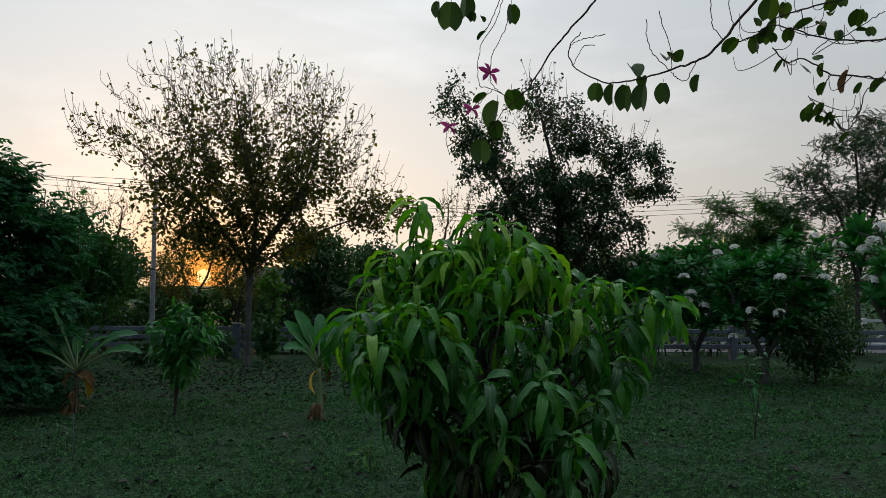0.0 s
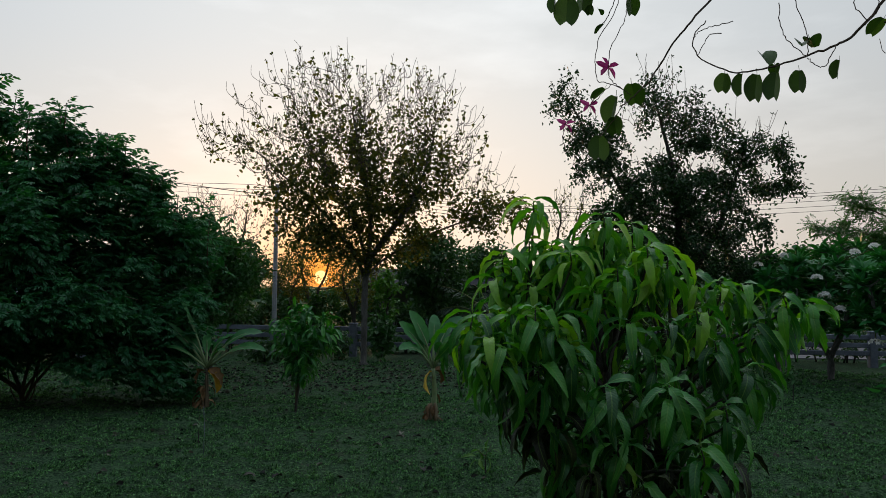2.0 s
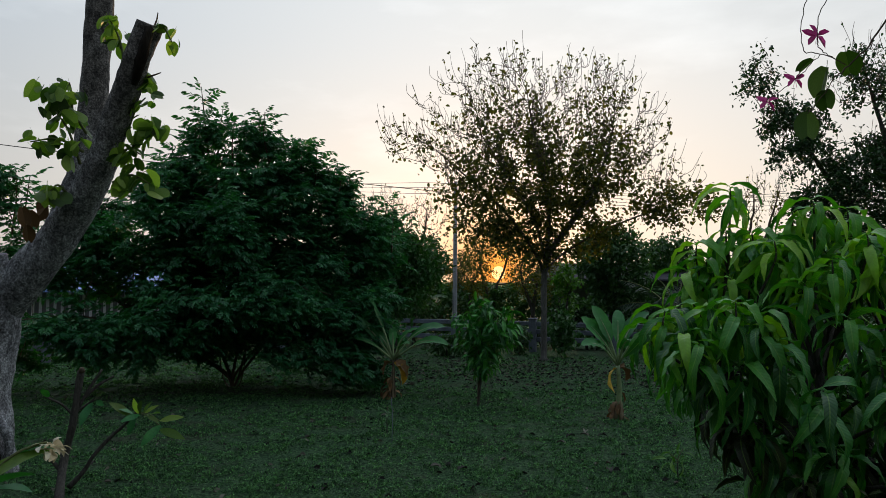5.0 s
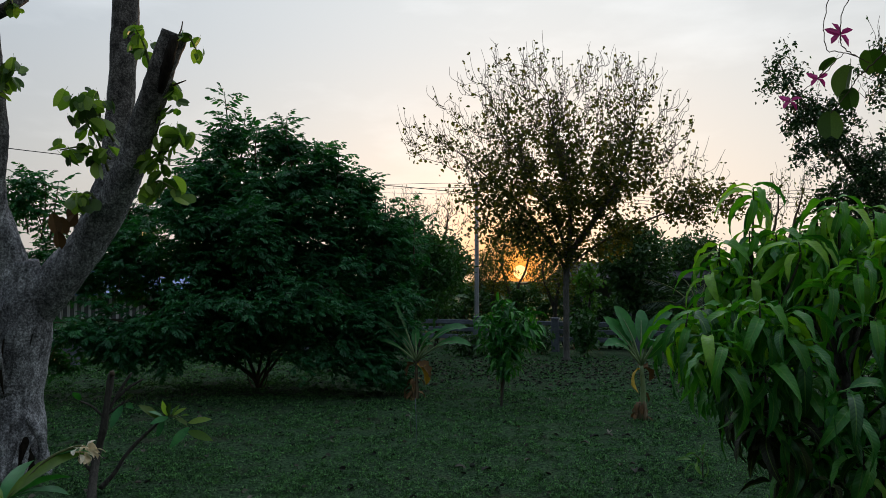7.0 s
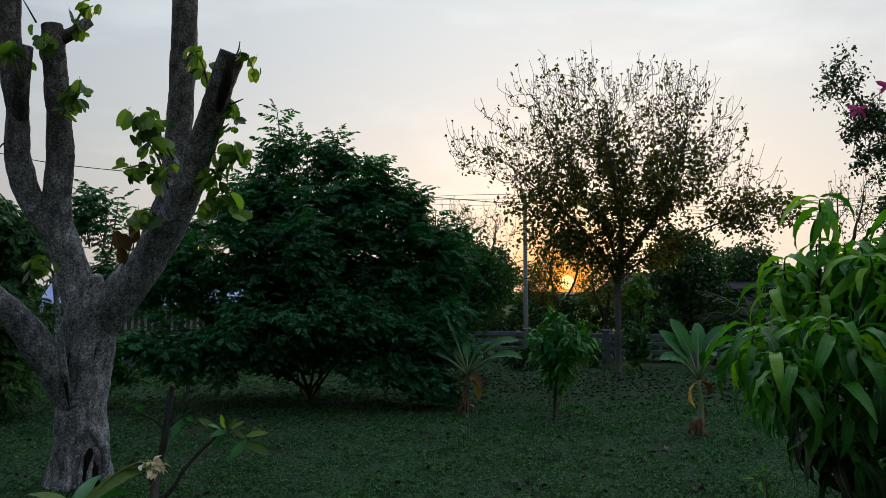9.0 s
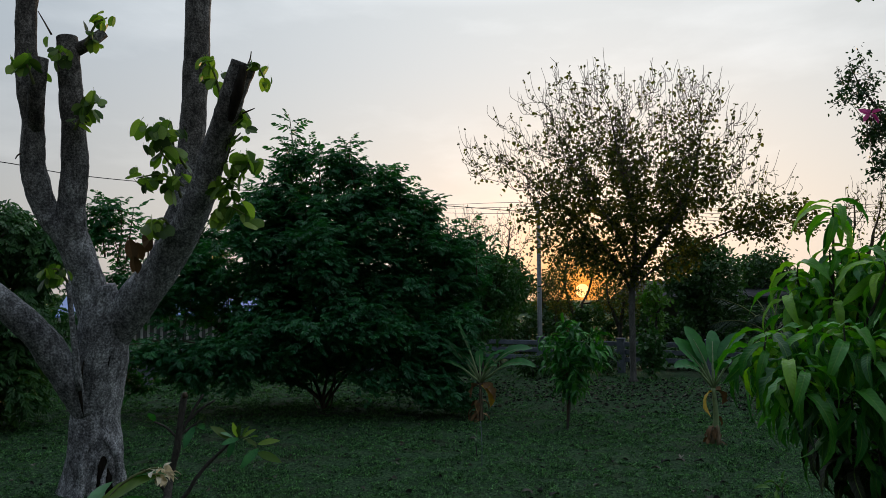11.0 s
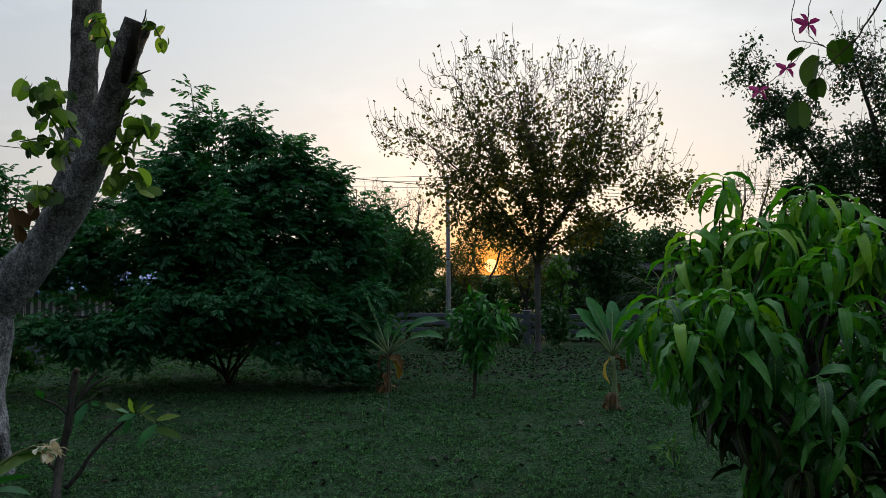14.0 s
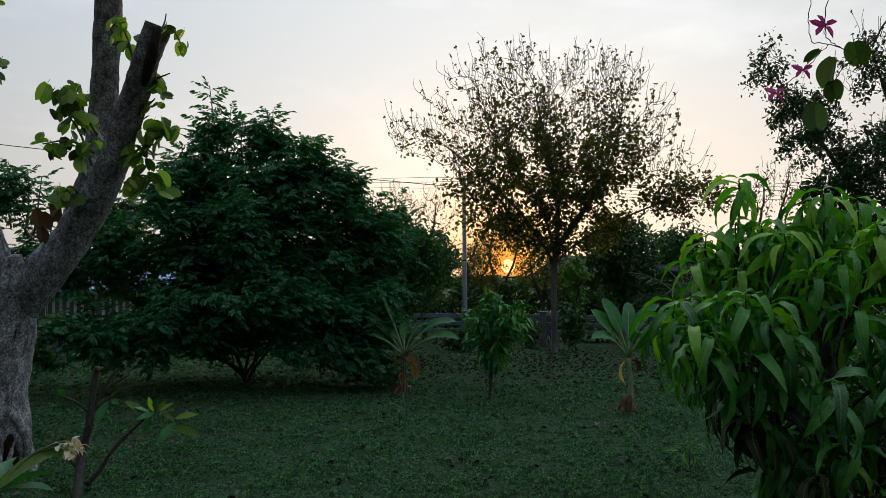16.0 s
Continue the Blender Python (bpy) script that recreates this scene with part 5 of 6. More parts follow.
    for line, r in ((((-3.92, 5.33, -0.01), (-3.92, 5.35, 0.18), (-3.92, 5.38, 0.35), (-3.88, 5.43, 0.46)), 0.036), (((-3.68, 5.50, -0.04), (-3.70, 5.51, 0.15), (-3.73, 5.49, 0.33), (-3.81, 5.47, 0.44)), 0.038), (((-3.78, 5.39, -0.01), (-3.77, 5.41, 0.17), (-3.75, 5.45, 0.31)), 0.016), (((-3.83, 5.35, -0.01), (-3.83, 5.37, 0.14), (-3.84, 5.41, 0.28)), 0.013)):
        q = smooth_line(line, 8)
        part("root_ridge", tube(q, np.linspace(r * 1.3, r * 0.5, len(q)), 12, 0.0, gnarl=0.012), M_BARK, ob)
    # cracks are raised tubes with the groove's shade in the colour
    for line in (((-3.94, 5.36, 1.06), (-3.96, 5.35, 0.84), (-3.93, 5.37, 0.60)), ((-3.74, 5.46, 1.41), (-3.77, 5.46, 1.19), (-3.79, 5.45, 0.98))):
        q = smooth_line(line, 7)
        part("bark_crack", tube(q, 0.014 * np.sin(np.linspace(0.3, 2.9, len(q))), 8, 0.0, gnarl=0.006), M_RECESS, ob)
    for line in (((-2.45, 5.07, 3.25), (-2.43, 5.08, 3.31), (-2.42, 5.08, 3.37)), ((-2.51, 5.13, 2.92), (-2.45, 5.13, 2.94), (-2.42, 5.15, 2.96)), ((-4.10, 5.09, 3.62), (-4.14, 5.06, 3.71), (-4.21, 5.07, 3.81)), ((-4.30, 5.06, 2.69), (-4.31, 5.02, 2.66), (-4.32, 5.01, 2.63))):
        part("twig", tube(smooth_line(line, 3), np.linspace(0.008, 0.004, 7), 5), M_TWIG, ob)
    # sprays of round young leaves
    rng = np.random.default_rng(41)
    leaves = [make_mesh("leaf", *orchid_leaf(k, f), m) for k, (f, m) in enumerate(((0.35, M_SPROUT), (0.6, M_SPROUT), (0.25, M_ORCHID), (0.35, M_DRYLEAF)))]
    sprays = [((-3.18, 5.53, 2.60), (-3.35, 5.26, 2.89), 15, 0.17), ((-3.17, 5.48, 2.45), (-3.42, 5.21, 2.48), 9, 0.19), ((-3.21, 5.34, 2.12), (-3.26, 5.19, 2.10), 5, 0.2),
              ((-2.71, 5.28, 2.40), (-2.44, 5.19, 2.61), 24, 0.12), ((-2.73, 5.27, 2.53), (-2.57, 5.23, 2.80), 12, 0.10), ((-2.80, 5.23, 2.18), (-2.51, 5.21, 2.17), 10, 0.18), ((-2.69, 5.18, 2.99), (-2.79, 5.12, 3.33), 12, 0.14), ((-2.42, 5.03, 3.25), (-2.29, 5.03, 3.14), 5, 0.12),
              ]
    sprays += [((-3.87, 5.08, 2.85), (-3.71, 5.14, 3.08), 12, 0.14), ((-3.95, 5.02, 3.37), (-3.90, 4.87, 3.38), 8, 0.14), ((-3.85, 5.15, 3.54), (-3.73, 5.25, 3.79), 8, 0.12), ((-4.06, 4.87, 3.16), (-4.15, 4.79, 3.35), 6, 0.15), ((-3.94, 5.15, 1.68), (-4.04, 5.02, 1.76), 9, 0.16)]
    sprays += [((-3.17, 5.44, 2.35), (-3.28, 5.28, 2.72), 9, 0.16), ((-2.78, 5.25, 2.36), (-2.58, 5.20, 2.38), 12, 0.15), ((-2.62, 5.15, 2.75), (-2.52, 5.14, 2.92), 4, 0.12), ((-3.35, 5.62, 2.75), (-3.22, 5.35, 2.95), 6, 0.13)]
    for s, e, n, size in sprays:
        s, e = np.array(s), np.array(e)
        mid = (s + e) / 2 + (0, 0, 0.06)
        line = smooth_line([s, mid, e], 5)
        part("shoot", tube(line, np.linspace(0.012, 0.005, len(line)), 5), M_GREENSTEM, ob)
        for j in range(int(n * 1.55)):
            p = line[int(rng.integers(2, len(line)))] + rng.normal(size=3) * 0.04
            leaf = new("leaf", leaves[int(rng.choice(3, p=(0.45, 0.35, 0.2)))])
            leaf.parent = ob
            turn = euler(np.array([rng.random() * 6.28]), np.array([-0.75 + rng.normal() * 0.35]), np.array([rng.normal() * 0.6]))[0]
            k = size * rng.uniform(0.4, 1.0)
            leaf.matrix_basis = Matrix.Translation(Vector(p - b)) @ Matrix(turn.tolist()).to_4x4() @ Matrix.Diagonal((k, k, k, 1))
    for k, p in enumerate(((-3.51, 5.27, 2.01), (-3.47, 5.30, 1.99), (-3.48, 5.29, 1.88), (-3.40, 5.35, 2.09), (-3.37, 5.36, 2.03))):
        leaf = tagged(new("dead_leaf", leaves[3]), "curled dead brown leaf")
        leaf.parent = ob
        leaf.matrix_basis = Matrix.Translation(Vector(p) - Vector(base)) @ pose(0, 0, 0, 35 * k - 50, 75 - 8 * k, 60 + 25 * k) @ Matrix.Diagonal((0.15, 0.11, 0.13, 1))


orchid_tree()

# ---- orchid branches overhead, with their trunk off to the side ----


def overhead_orchid():
    base = (5.4, 0.3, 0.0)
    b = np.array(base)
    ob = thing("orchid_tree", base, "orchid tree with thin arching branches and pink blossoms", "tree")
    fork = np.array((4.3, 1.9, 3.3))
    part("trunk", tube(smooth_line([b + (0, 0, -0.1), b + (-0.05, 0.1, 1.2), b + (-0.4, 0.7, 2.4), fork], 5), np.linspace(0.16, 0.045, 16), 12, 0.03), M_BARK, ob)
    rng = np.random.default_rng(51)
    leaves = [make_mesh("leaf", *orchid_leaf(k, f), M_ORCHID) for k, f in enumerate((0.35, 0.75, 0.15))]
    dead = make_mesh("leaf", *orchid_leaf(9, 0.5), M_DRYLEAF)

    def bough(pts, r0, r1):
        line = smooth_line(pts, 6)
        line[1:-1] += rng.normal(size=(len(line) - 2, 3)) * 0.0025
        part("branch", tube(line, r1 * 0.85 + (r0 * 0.5 - r1 * 0.85) * (1 - np.linspace(0, 1, len(line))) ** 1.6, 6), M_TWIG, ob)
        return line

    def hang(p, size, yaw, tilt=-1.25, k=0, mesh=None, stalk=True):
        leaf = new("leaf", mesh or leaves[k])
        leaf.parent = ob
        turn = euler(np.array([yaw]), np.array([tilt]), np.array([rng.normal() * 0.25]))[0]
        leaf.matrix_basis = Matrix.Translation(Vector(np.array(p) - b)) @ Matrix(turn.tolist()).to_4x4() @ Matrix.Diagonal((size, size, size, 1))

    a = bough([fork, (2.94, 2.92, 3.26), (2.84, 3.15, 3.06), (2.68, 3.28, 2.82), (2.60, 3.34, 2.76), (2.49, 3.42, 2.72), (2.31, 3.53, 2.67), (2.19, 3.61, 2.67), (2.10, 3.66, 2.72), (2.03, 3.70, 2.78), (2.01, 3.71, 2.88), (2.07, 3.68, 2.97)], 0.02, 0.0035)
    row = [(2.15, 3.63, 2.67), (2.23, 3.59, 2.66), (2.29, 3.55, 2.65), (2.37, 3.50, 2.65), (2.46, 3.44, 2.65)]
    for i, p in enumerate(row):
        hang(p, (0.11, 0.125, 0.15, 0.15, 0.12)[i], (1.9, 1.75, 1.8, 1.85, 1.3)[i], -1.35, i % 2)
    for p, s, yw, tl in (((2.34, 3.52, 2.69), 0.14, 1.2, 0.9), ((2.47, 3.43, 2.77), 0.12, 0.3, 0.6), ((2.50, 3.41, 2.81), 0.13, -0.1, -0.05), ((2.61, 3.33, 2.68), 0.1, 1.7, -1.2), ((2.36, 3.50, 2.69), 0.09, 0.4, -0.4)):
        hang(p, s, 0.5 * yw + 0.8, tl, 1)
    bough([(2.49, 3.42, 2.72), (2.42, 3.46, 2.80), (2.39, 3.49, 2.90), (2.38, 3.49, 3.02)], 0.005, 0.003)
    bough([(2.49, 3.42, 2.72), (2.49, 3.42, 2.84), (2.46, 3.44, 2.96), (2.44, 3.45, 3.06)], 0.005, 0.003)
    bough([(2.01, 3.71, 2.88), (2.05, 3.69, 2.92), (2.12, 3.65, 2.94), (2.19, 3.61, 2.95)], 0.004, 0.003)
    bough([(2.03, 3.70, 2.78), (2.07, 3.68, 2.86), (2.09, 3.67, 2.89), (2.14, 3.64, 2.89)], 0.004, 0.003)
    bough([(2.60, 3.34, 2.76), (2.56, 3.37, 2.66), (2.52, 3.40, 2.67), (2.49, 3.42, 2.71)], 0.005, 0.003)
    bough([(2.71, 3.25, 2.86), (2.67, 3.29, 2.95), (2.66, 3.29, 3.06), (2.64, 3.31, 3.19)], 0.005, 0.003)
    bough([(2.70, 3.26, 2.84), (2.75, 3.22, 2.92), (2.74, 3.23, 3.02), (2.73, 3.24, 3.14)], 0.005, 0.003)
    # the straight twig with the blossoms
    c = bough([fork, (2.26, 3.68, 3.39), (2.19, 3.73, 3.19), (2.05, 3.80, 3.01), (1.97, 3.90, 2.88), (1.89, 3.99, 2.72), (1.79, 4.03, 2.61), (1.74, 4.05, 2.57)], 0.016, 0.005)
    bough([(1.79, 4.03, 2.63), (1.74, 4.05, 2.67), (1.68, 4.07, 2.70), (1.61, 4.10, 2.73), (1.60, 4.11, 2.84), (1.62, 4.10, 2.98), (1.71, 4.06, 3.15), (1.75, 4.05, 3.36)], 0.005, 0.003)
    bough([(1.74, 4.05, 2.67), (1.68, 4.07, 2.73), (1.67, 4.08, 2.80), (1.68, 4.07, 2.92), (1.75, 4.05, 3.06), (1.77, 4.04, 3.15)], 0.005, 0.003)
    for p, s, yw, tl, k in (((1.65, 4.09, 2.68), 0.1, 3.0, -0.5, 0), ((1.79, 4.03, 2.70), 0.15, 0.2, -0.75, 0), ((1.71, 4.06, 2.63), 0.17, 2.6, -1.2, 1), ((1.70, 4.07, 2.51), 0.12, 0.5, -0.9, 0), ((1.62, 4.10, 2.40), 0.15, 1.4, -1.45, 2)):
        hang(p, s, 0.5 * yw + 0.8, tl, k)
    bough([(1.74, 4.05, 2.57), (1.71, 4.06, 2.51), (1.65, 4.09, 2.42), (1.62, 4.10, 2.39)], 0.005, 0.003)
    bough([(1.68, 4.07, 2.70), (1.60, 4.11, 2.61), (1.52, 4.14, 2.54), (1.44, 4.16, 2.48), (1.42, 4.17, 2.40), (1.44, 4.16, 2.30)], 0.004, 0.0025)
    petal = oval_leaf(0.21, 0.1, 0.3)
    for p, s, squash in (((1.67, 4.08, 2.80), 0.088, 1.0), ((1.57, 4.12, 2.58), 0.07, 0.5), ((1.44, 4.16, 2.47), 0.07, 0.5)):
        fl = part("blossom", scatter(petal, np.tile(p, (5, 1)), euler(np.array([0.1, 0.3, 3.0, 3.3, 1.6]), np.array([0.55, -0.55, 0.5, -0.6, 1.2 * squash]), rng.normal(size=5) * 0.2 + 1.2), s), M_PINK, ob, "open pink-purple orchid blossom", smooth=False)
        q = np.array(p)
        part("stamen", join(*[tube([q, q + np.array((dx, -0.02, -0.05))], (0.0015, 0.001), 3) for dx in (-0.02, 0.0, 0.02)]), M_PINK, fl)
    bough([(1.61, 4.10, 2.66), (1.59, 4.11, 2.62), (1.57, 4.12, 2.58)], 0.004, 0.0025)
    # leaves high on the arch
    t = bough([(2.19, 3.73, 3.53), (1.81, 3.80, 3.34), (1.51, 3.93, 3.23), (1.32, 3.99, 3.19), (1.14, 4.04, 3.18)], 0.008, 0.003)
    for p, s, yw, tl, k in (((1.31, 3.99, 3.17), 0.1, 2.0, -1.4, 1), ((1.38, 3.97, 3.17), 0.17, 1.6, -1.4, 0), ((1.46, 3.94, 3.21), 0.14, 0.8, -1.2, 1), ((1.50, 3.93, 3.11), 0.06, 1.0, -1.0, 0), ((1.71, 3.85, 3.15), 0.12, 0.5, -0.9, 1), ((1.54, 3.91, 3.08), 0.06, 0.1, -0.2, 1), ((1.57, 3.90, 2.99), 0.07, 3.0, -0.6, 1)):
        hang(p, s, 0.5 * yw + 0.8, tl, k)
    bough([(1.68, 3.86, 3.28), (1.63, 3.88, 3.14), (1.59, 3.90, 3.03), (1.54, 3.91, 2.97)], 0.005, 0.003)
    # the sprays at the side nearest the trunk
    s1 = bough([fork, (3.14, 2.41, 2.67), (3.19, 2.66, 2.73), (3.02, 2.84, 2.77), (2.90, 2.96, 2.85), (2.82, 3.03, 2.88), (2.79, 3.06, 2.84)], 0.013, 0.004)
    s2 = bough([fork, (3.17, 2.38, 2.43), (3.19, 2.66, 2.53), (3.12, 2.74, 2.56), (3.03, 2.84, 2.59), (2.94, 2.92, 2.68), (2.88, 2.98, 2.68), (2.83, 3.02, 2.76)], 0.012, 0.004)
    s3 = bough([(3.19, 2.66, 2.53), (3.13, 2.73, 2.48), (3.11, 2.75, 2.38), (3.07, 2.79, 2.30), (3.02, 2.84, 2.38), (2.98, 2.88, 2.43), (2.95, 2.91, 2.49)], 0.006, 0.003)
    s4 = bough([fork, (3.09, 2.47, 3.00), (3.12, 2.74, 2.98), (2.98, 2.89, 2.95), (2.86, 3.00, 2.92), (2.78, 3.07, 2.84), (2.70, 3.13, 2.81)], 0.012, 0.004)
    s5 = bough([(3.02, 2.84, 2.77), (2.97, 2.89, 2.70), (3.08, 2.78, 2.78), (3.14, 2.72, 2.83), (3.19, 2.66, 2.87)], 0.005, 0.003)
    s6 = bough([(3.07, 2.79, 2.30), (3.04, 2.82, 2.28), (3.01, 2.86, 2.24), (3.04, 2.97, 2.04), (2.96, 3.04, 2.03), (2.86, 3.13, 2.09)], 0.004, 0.0025)
    for p, s, yw, tl, k in (((2.70, 3.13, 2.83), 0.13, 2.0, -0.6, 0), ((2.78, 3.07, 2.84), 0.13, 0.9, -1.2, 1), ((2.82, 3.03, 2.87), 0.12, 1.4, -0.9, 0), ((2.83, 3.02, 3.03), 0.16, 1.0, -1.1, 0), ((2.88, 2.98, 2.99), 0.12, 0.3, -0.7, 1), ((2.97, 2.89, 2.88), 0.12, 2.9, -0.3, 0), ((3.01, 2.85, 2.85), 0.1, 0.6, -0.5, 1), ((3.03, 2.83, 2.90), 0.08, 0.1, 0.2, 1), ((3.12, 2.74, 2.90), 0.12, 0.8, -0.8, 0)):
        hang(p, 0.78 * s, 0.5 * yw + 0.8, tl, k)
    for line, n, size in ((s1, 5, 0.10), (s2, 8, 0.10), (s3, 12, 0.085), (s4, 4, 0.10), (s5, 6, 0.09)):
        for i in range(n):
            p = line[int(rng.integers(len(line) // 3, len(line)))] + rng.normal(size=3) * 0.04
            hang(p, size * rng.uniform(0.5, 1.0), 1.57 + 3.14 * int(rng.integers(0, 2)) + rng.normal() * 0.7, -0.9 + rng.normal() * 0.45, int(rng.integers(0, 3)))
    hang((3.08, 2.78, 2.60), 0.12, 1.8, -1.2, 0, dead)
    # fine twigs
    geos = []
    for line in (s1, s2, s3, s4):
        for i in range(7):
            p = line[int(rng.integers(8, len(line)))]
            d = rng.normal(size=3) * (0.10, 0.06, 0.05)
            q = smooth_line([p, p + d * 0.5 + (0, 0, -0.03), p + d * 0.9 + (0, 0, -0.02), p + d + (0, 0, 0.06)], 3)
            geos.append(tube(q, np.linspace(0.003, 0.0016, len(q)), 3, cap=False))
    part("fine_branchwork", join(*geos), M_TWIG, ob, kind="stuff")


overhead_orchid()

# ---- young frangipanis in the near left corner ----


def young_frangipani():
    base = (-2.88, 4.79, 0.0)
    b = np.array(base)
    ob = thing("young_frangipani", base, "cut-back young frangipani with a few new leaves", "frangipani")
    part("stem", tube(smooth_line([b + (0, 0, -0.05), (-3.02, 5.08, 0.21), (-2.98, 5.10, 0.43), (-2.96, 5.11, 0.61), (-2.94, 5.13, 0.84)], 6), np.linspace(0.03, 0.02, 25), 12, 0.0, gnarl=0.004), M_BARK_DARK, ob)
    part("cut_face", tube([(-2.92, 5.11, 0.83), (-2.92, 5.10, 0.86)], (0.021, 0.016), 10, 0.05), M_TWIG, ob, "pale sawn end")
    runs = ((((-2.99, 5.10, 0.03), (-2.91, 5.14, 0.13), (-2.86, 5.17, 0.23), (-2.78, 5.22, 0.34), (-2.68, 5.26, 0.44), (-2.59, 5.25, 0.53)), 0.024, 0.012),
            (((-2.96, 5.11, 0.56), (-2.91, 5.15, 0.59), (-2.84, 5.18, 0.65)), 0.017, 0.010),
            (((-2.96, 5.12, 0.55), (-2.93, 5.13, 0.62), (-2.88, 5.16, 0.73), (-2.82, 5.19, 0.84)), 0.018, 0.011),
            (((-2.92, 5.14, 0.64), (-2.84, 5.18, 0.73), (-2.75, 5.23, 0.79)), 0.014, 0.011),
            (((-2.98, 5.10, 0.54), (-3.04, 5.07, 0.61), (-3.11, 5.02, 0.66)), 0.012, 0.008),
            (((-3.02, 5.08, 0.13), (-3.08, 5.05, 0.22), (-3.12, 5.02, 0.32)), 0.02, 0.011))
    for line, r0, r1 in runs:
        q = smooth_line(line, 5)
        part("side_stem", tube(q, np.linspace(r0 * 0.75, r1 * 0.75, len(q)), 8, 0.0, gnarl=0.002), M_BARK_DARK, ob)
    blades = [make_mesh("leaf", *long_leaf(1.0, w, 0.1, 0.35, 8, 0.2, 0.05, 5, 1.4), m) for w, m in ((0.30, M_SPROUT), (0.36, M_PLUM), (0.34, M_ORCHID))]
    spots = (((-2.43, 5.28, 0.47), (-2.26, 5.30, 0.50), 0), ((-2.42, 5.28, 0.44), (-2.52, 5.18, 0.31), 1), ((-2.43, 5.28, 0.41), (-2.23, 5.26, 0.35), 0), ((-2.58, 5.26, 0.52), (-2.59, 5.20, 0.64), 0),
             ((-2.57, 5.26, 0.52), (-2.52, 5.18, 0.63), 2), ((-2.55, 5.27, 0.52), (-2.48, 5.25, 0.61), 0), ((-2.52, 5.23, 0.53), (-2.42, 5.23, 0.59), 0), ((-2.50, 5.24, 0.51), (-2.41, 5.23, 0.47), 2),
             )
    spots += (((-2.61, 5.25, 0.52), (-2.67, 5.16, 0.57), 1), ((-2.63, 5.24, 0.51), (-2.73, 5.13, 0.62), 2), ((-2.55, 5.22, 0.52), (-2.64, 5.12, 0.49), 1), ((-2.52, 5.23, 0.50), (-2.51, 5.46, 0.50), 0),
             ((-2.87, 5.16, 0.61), (-2.89, 5.04, 0.47), 1), ((-2.86, 5.17, 0.63), (-2.77, 5.11, 0.69), 2), ((-2.85, 5.18, 0.62), (-2.76, 5.11, 0.60), 1), ((-3.11, 5.03, 0.66), (-3.10, 4.92, 0.74), 1), ((-2.60, 5.25, 0.50), (-2.62, 5.19, 0.38), 1))
    for k, (p, q, m) in enumerate(spots):
        p, q = Vector(p), Vector(q)
        x = (q - p).normalized()
        z = Vector((0.25 * math.sin(k * 2.1), -0.7, 0.65))
        z = (z - x * z.dot(x)).normalized()
        leaf = new("leaf", blades[m])
        leaf.parent = ob
        s = (q - p).length
        leaf.matrix_basis = Matrix.Translation(p - Vector(base)) @ Matrix((x, z.cross(x), z)).transposed().to_4x4() @ Matrix.Diagonal((s, s, s, 1))
    for p, q in (((-2.59, 5.26, 0.53), (-2.43, 5.28, 0.47)), ((-2.59, 5.26, 0.53), (-2.42, 5.28, 0.43))):
        line = smooth_line([p, (np.array(p) + np.array(q)) / 2 + (0, 0, 0.02), q], 4)
        part("leaf_stalk", tube(line, 0.004, 5), M_GREENSTEM, ob)


young_frangipani()


def near_frangipani():
    base = (-2.35, 2.75, 0.0)
    b = np.array(base)
    ob = thing("near_frangipani", base, "low frangipani with broad leaves and a wilting flower", "frangipani")
    tip = np.array((-2.07, 2.83, 0.62))
    part("stem", tube(smooth_line([b + (0, 0, -0.05), b + (0.05, 0.05, 0.3), tip + (-0.05, 0, -0.2), tip], 4), np.linspace(0.035, 0.018, 13), 8, 0.05), M_BARK_DARK, ob)
    stalk = smooth_line([tip, (-1.95, 2.91, 0.77), (-1.88, 2.96, 0.81), (-1.84, 2.98, 0.82)], 4)
    part("flower_stalk", tube(stalk, np.linspace(0.008, 0.005, len(stalk)), 6), M_GREENSTEM, ob)
    rng = np.random.default_rng(71)
    petal = long_leaf(0.066, 0.028, 0.2, 1.2, 4, 0.3, 0.2, 3, 1.2)
    n = 26
    p = np.array((-1.83, 2.99, 0.80)) + rng.normal(size=(n, 3)) * (0.022, 0.02, 0.02)
    part("flower", scatter(petal, p, euler(rng.random(n) * 6.28, -0.5 + rng.normal(size=n) * 0.6, rng.normal(size=n) * 0.6), rng.uniform(0.7, 1.2, n)), M_WILT, ob, "wilting cream-white blossom")
    v = [make_mesh("leaf", *long_leaf(0.30, 0.095, 0.35, 0.8, 8, 0.22, 0.05, k, 1.4), M_SPROUT if k else M_PLUM) for k in range(2)]
    for at, yaw, up, s, k in ((tip, 25, 30, 1.15, 1), (tip, -5, 8, 1.0, 0), (tip, 55, 10, 0.9, 0), (tip, 100, 20, 1.0, 0), (tip, 170, 10, 1.0, 1), (tip, -60, -10, 1.0, 0), (tip, -110, 15, 0.9, 1), (tip, 230, 10, 0.9, 0), (np.array((-1.93, 2.93, 0.78)), 10, 5, 0.5, 0)):
        leaf = new("leaf", v[k])
        leaf.parent = ob
        turn = euler(np.array([radians(yaw)]), np.array([radians(up)]), np.array([rng.normal() * 0.3]))[0]
        leaf.matrix_basis = Matrix.Translation(Vector(at) - Vector(base)) @ Matrix(turn.tolist()).to_4x4() @ Matrix.Diagonal((s, s, s, 1))


near_frangipani()

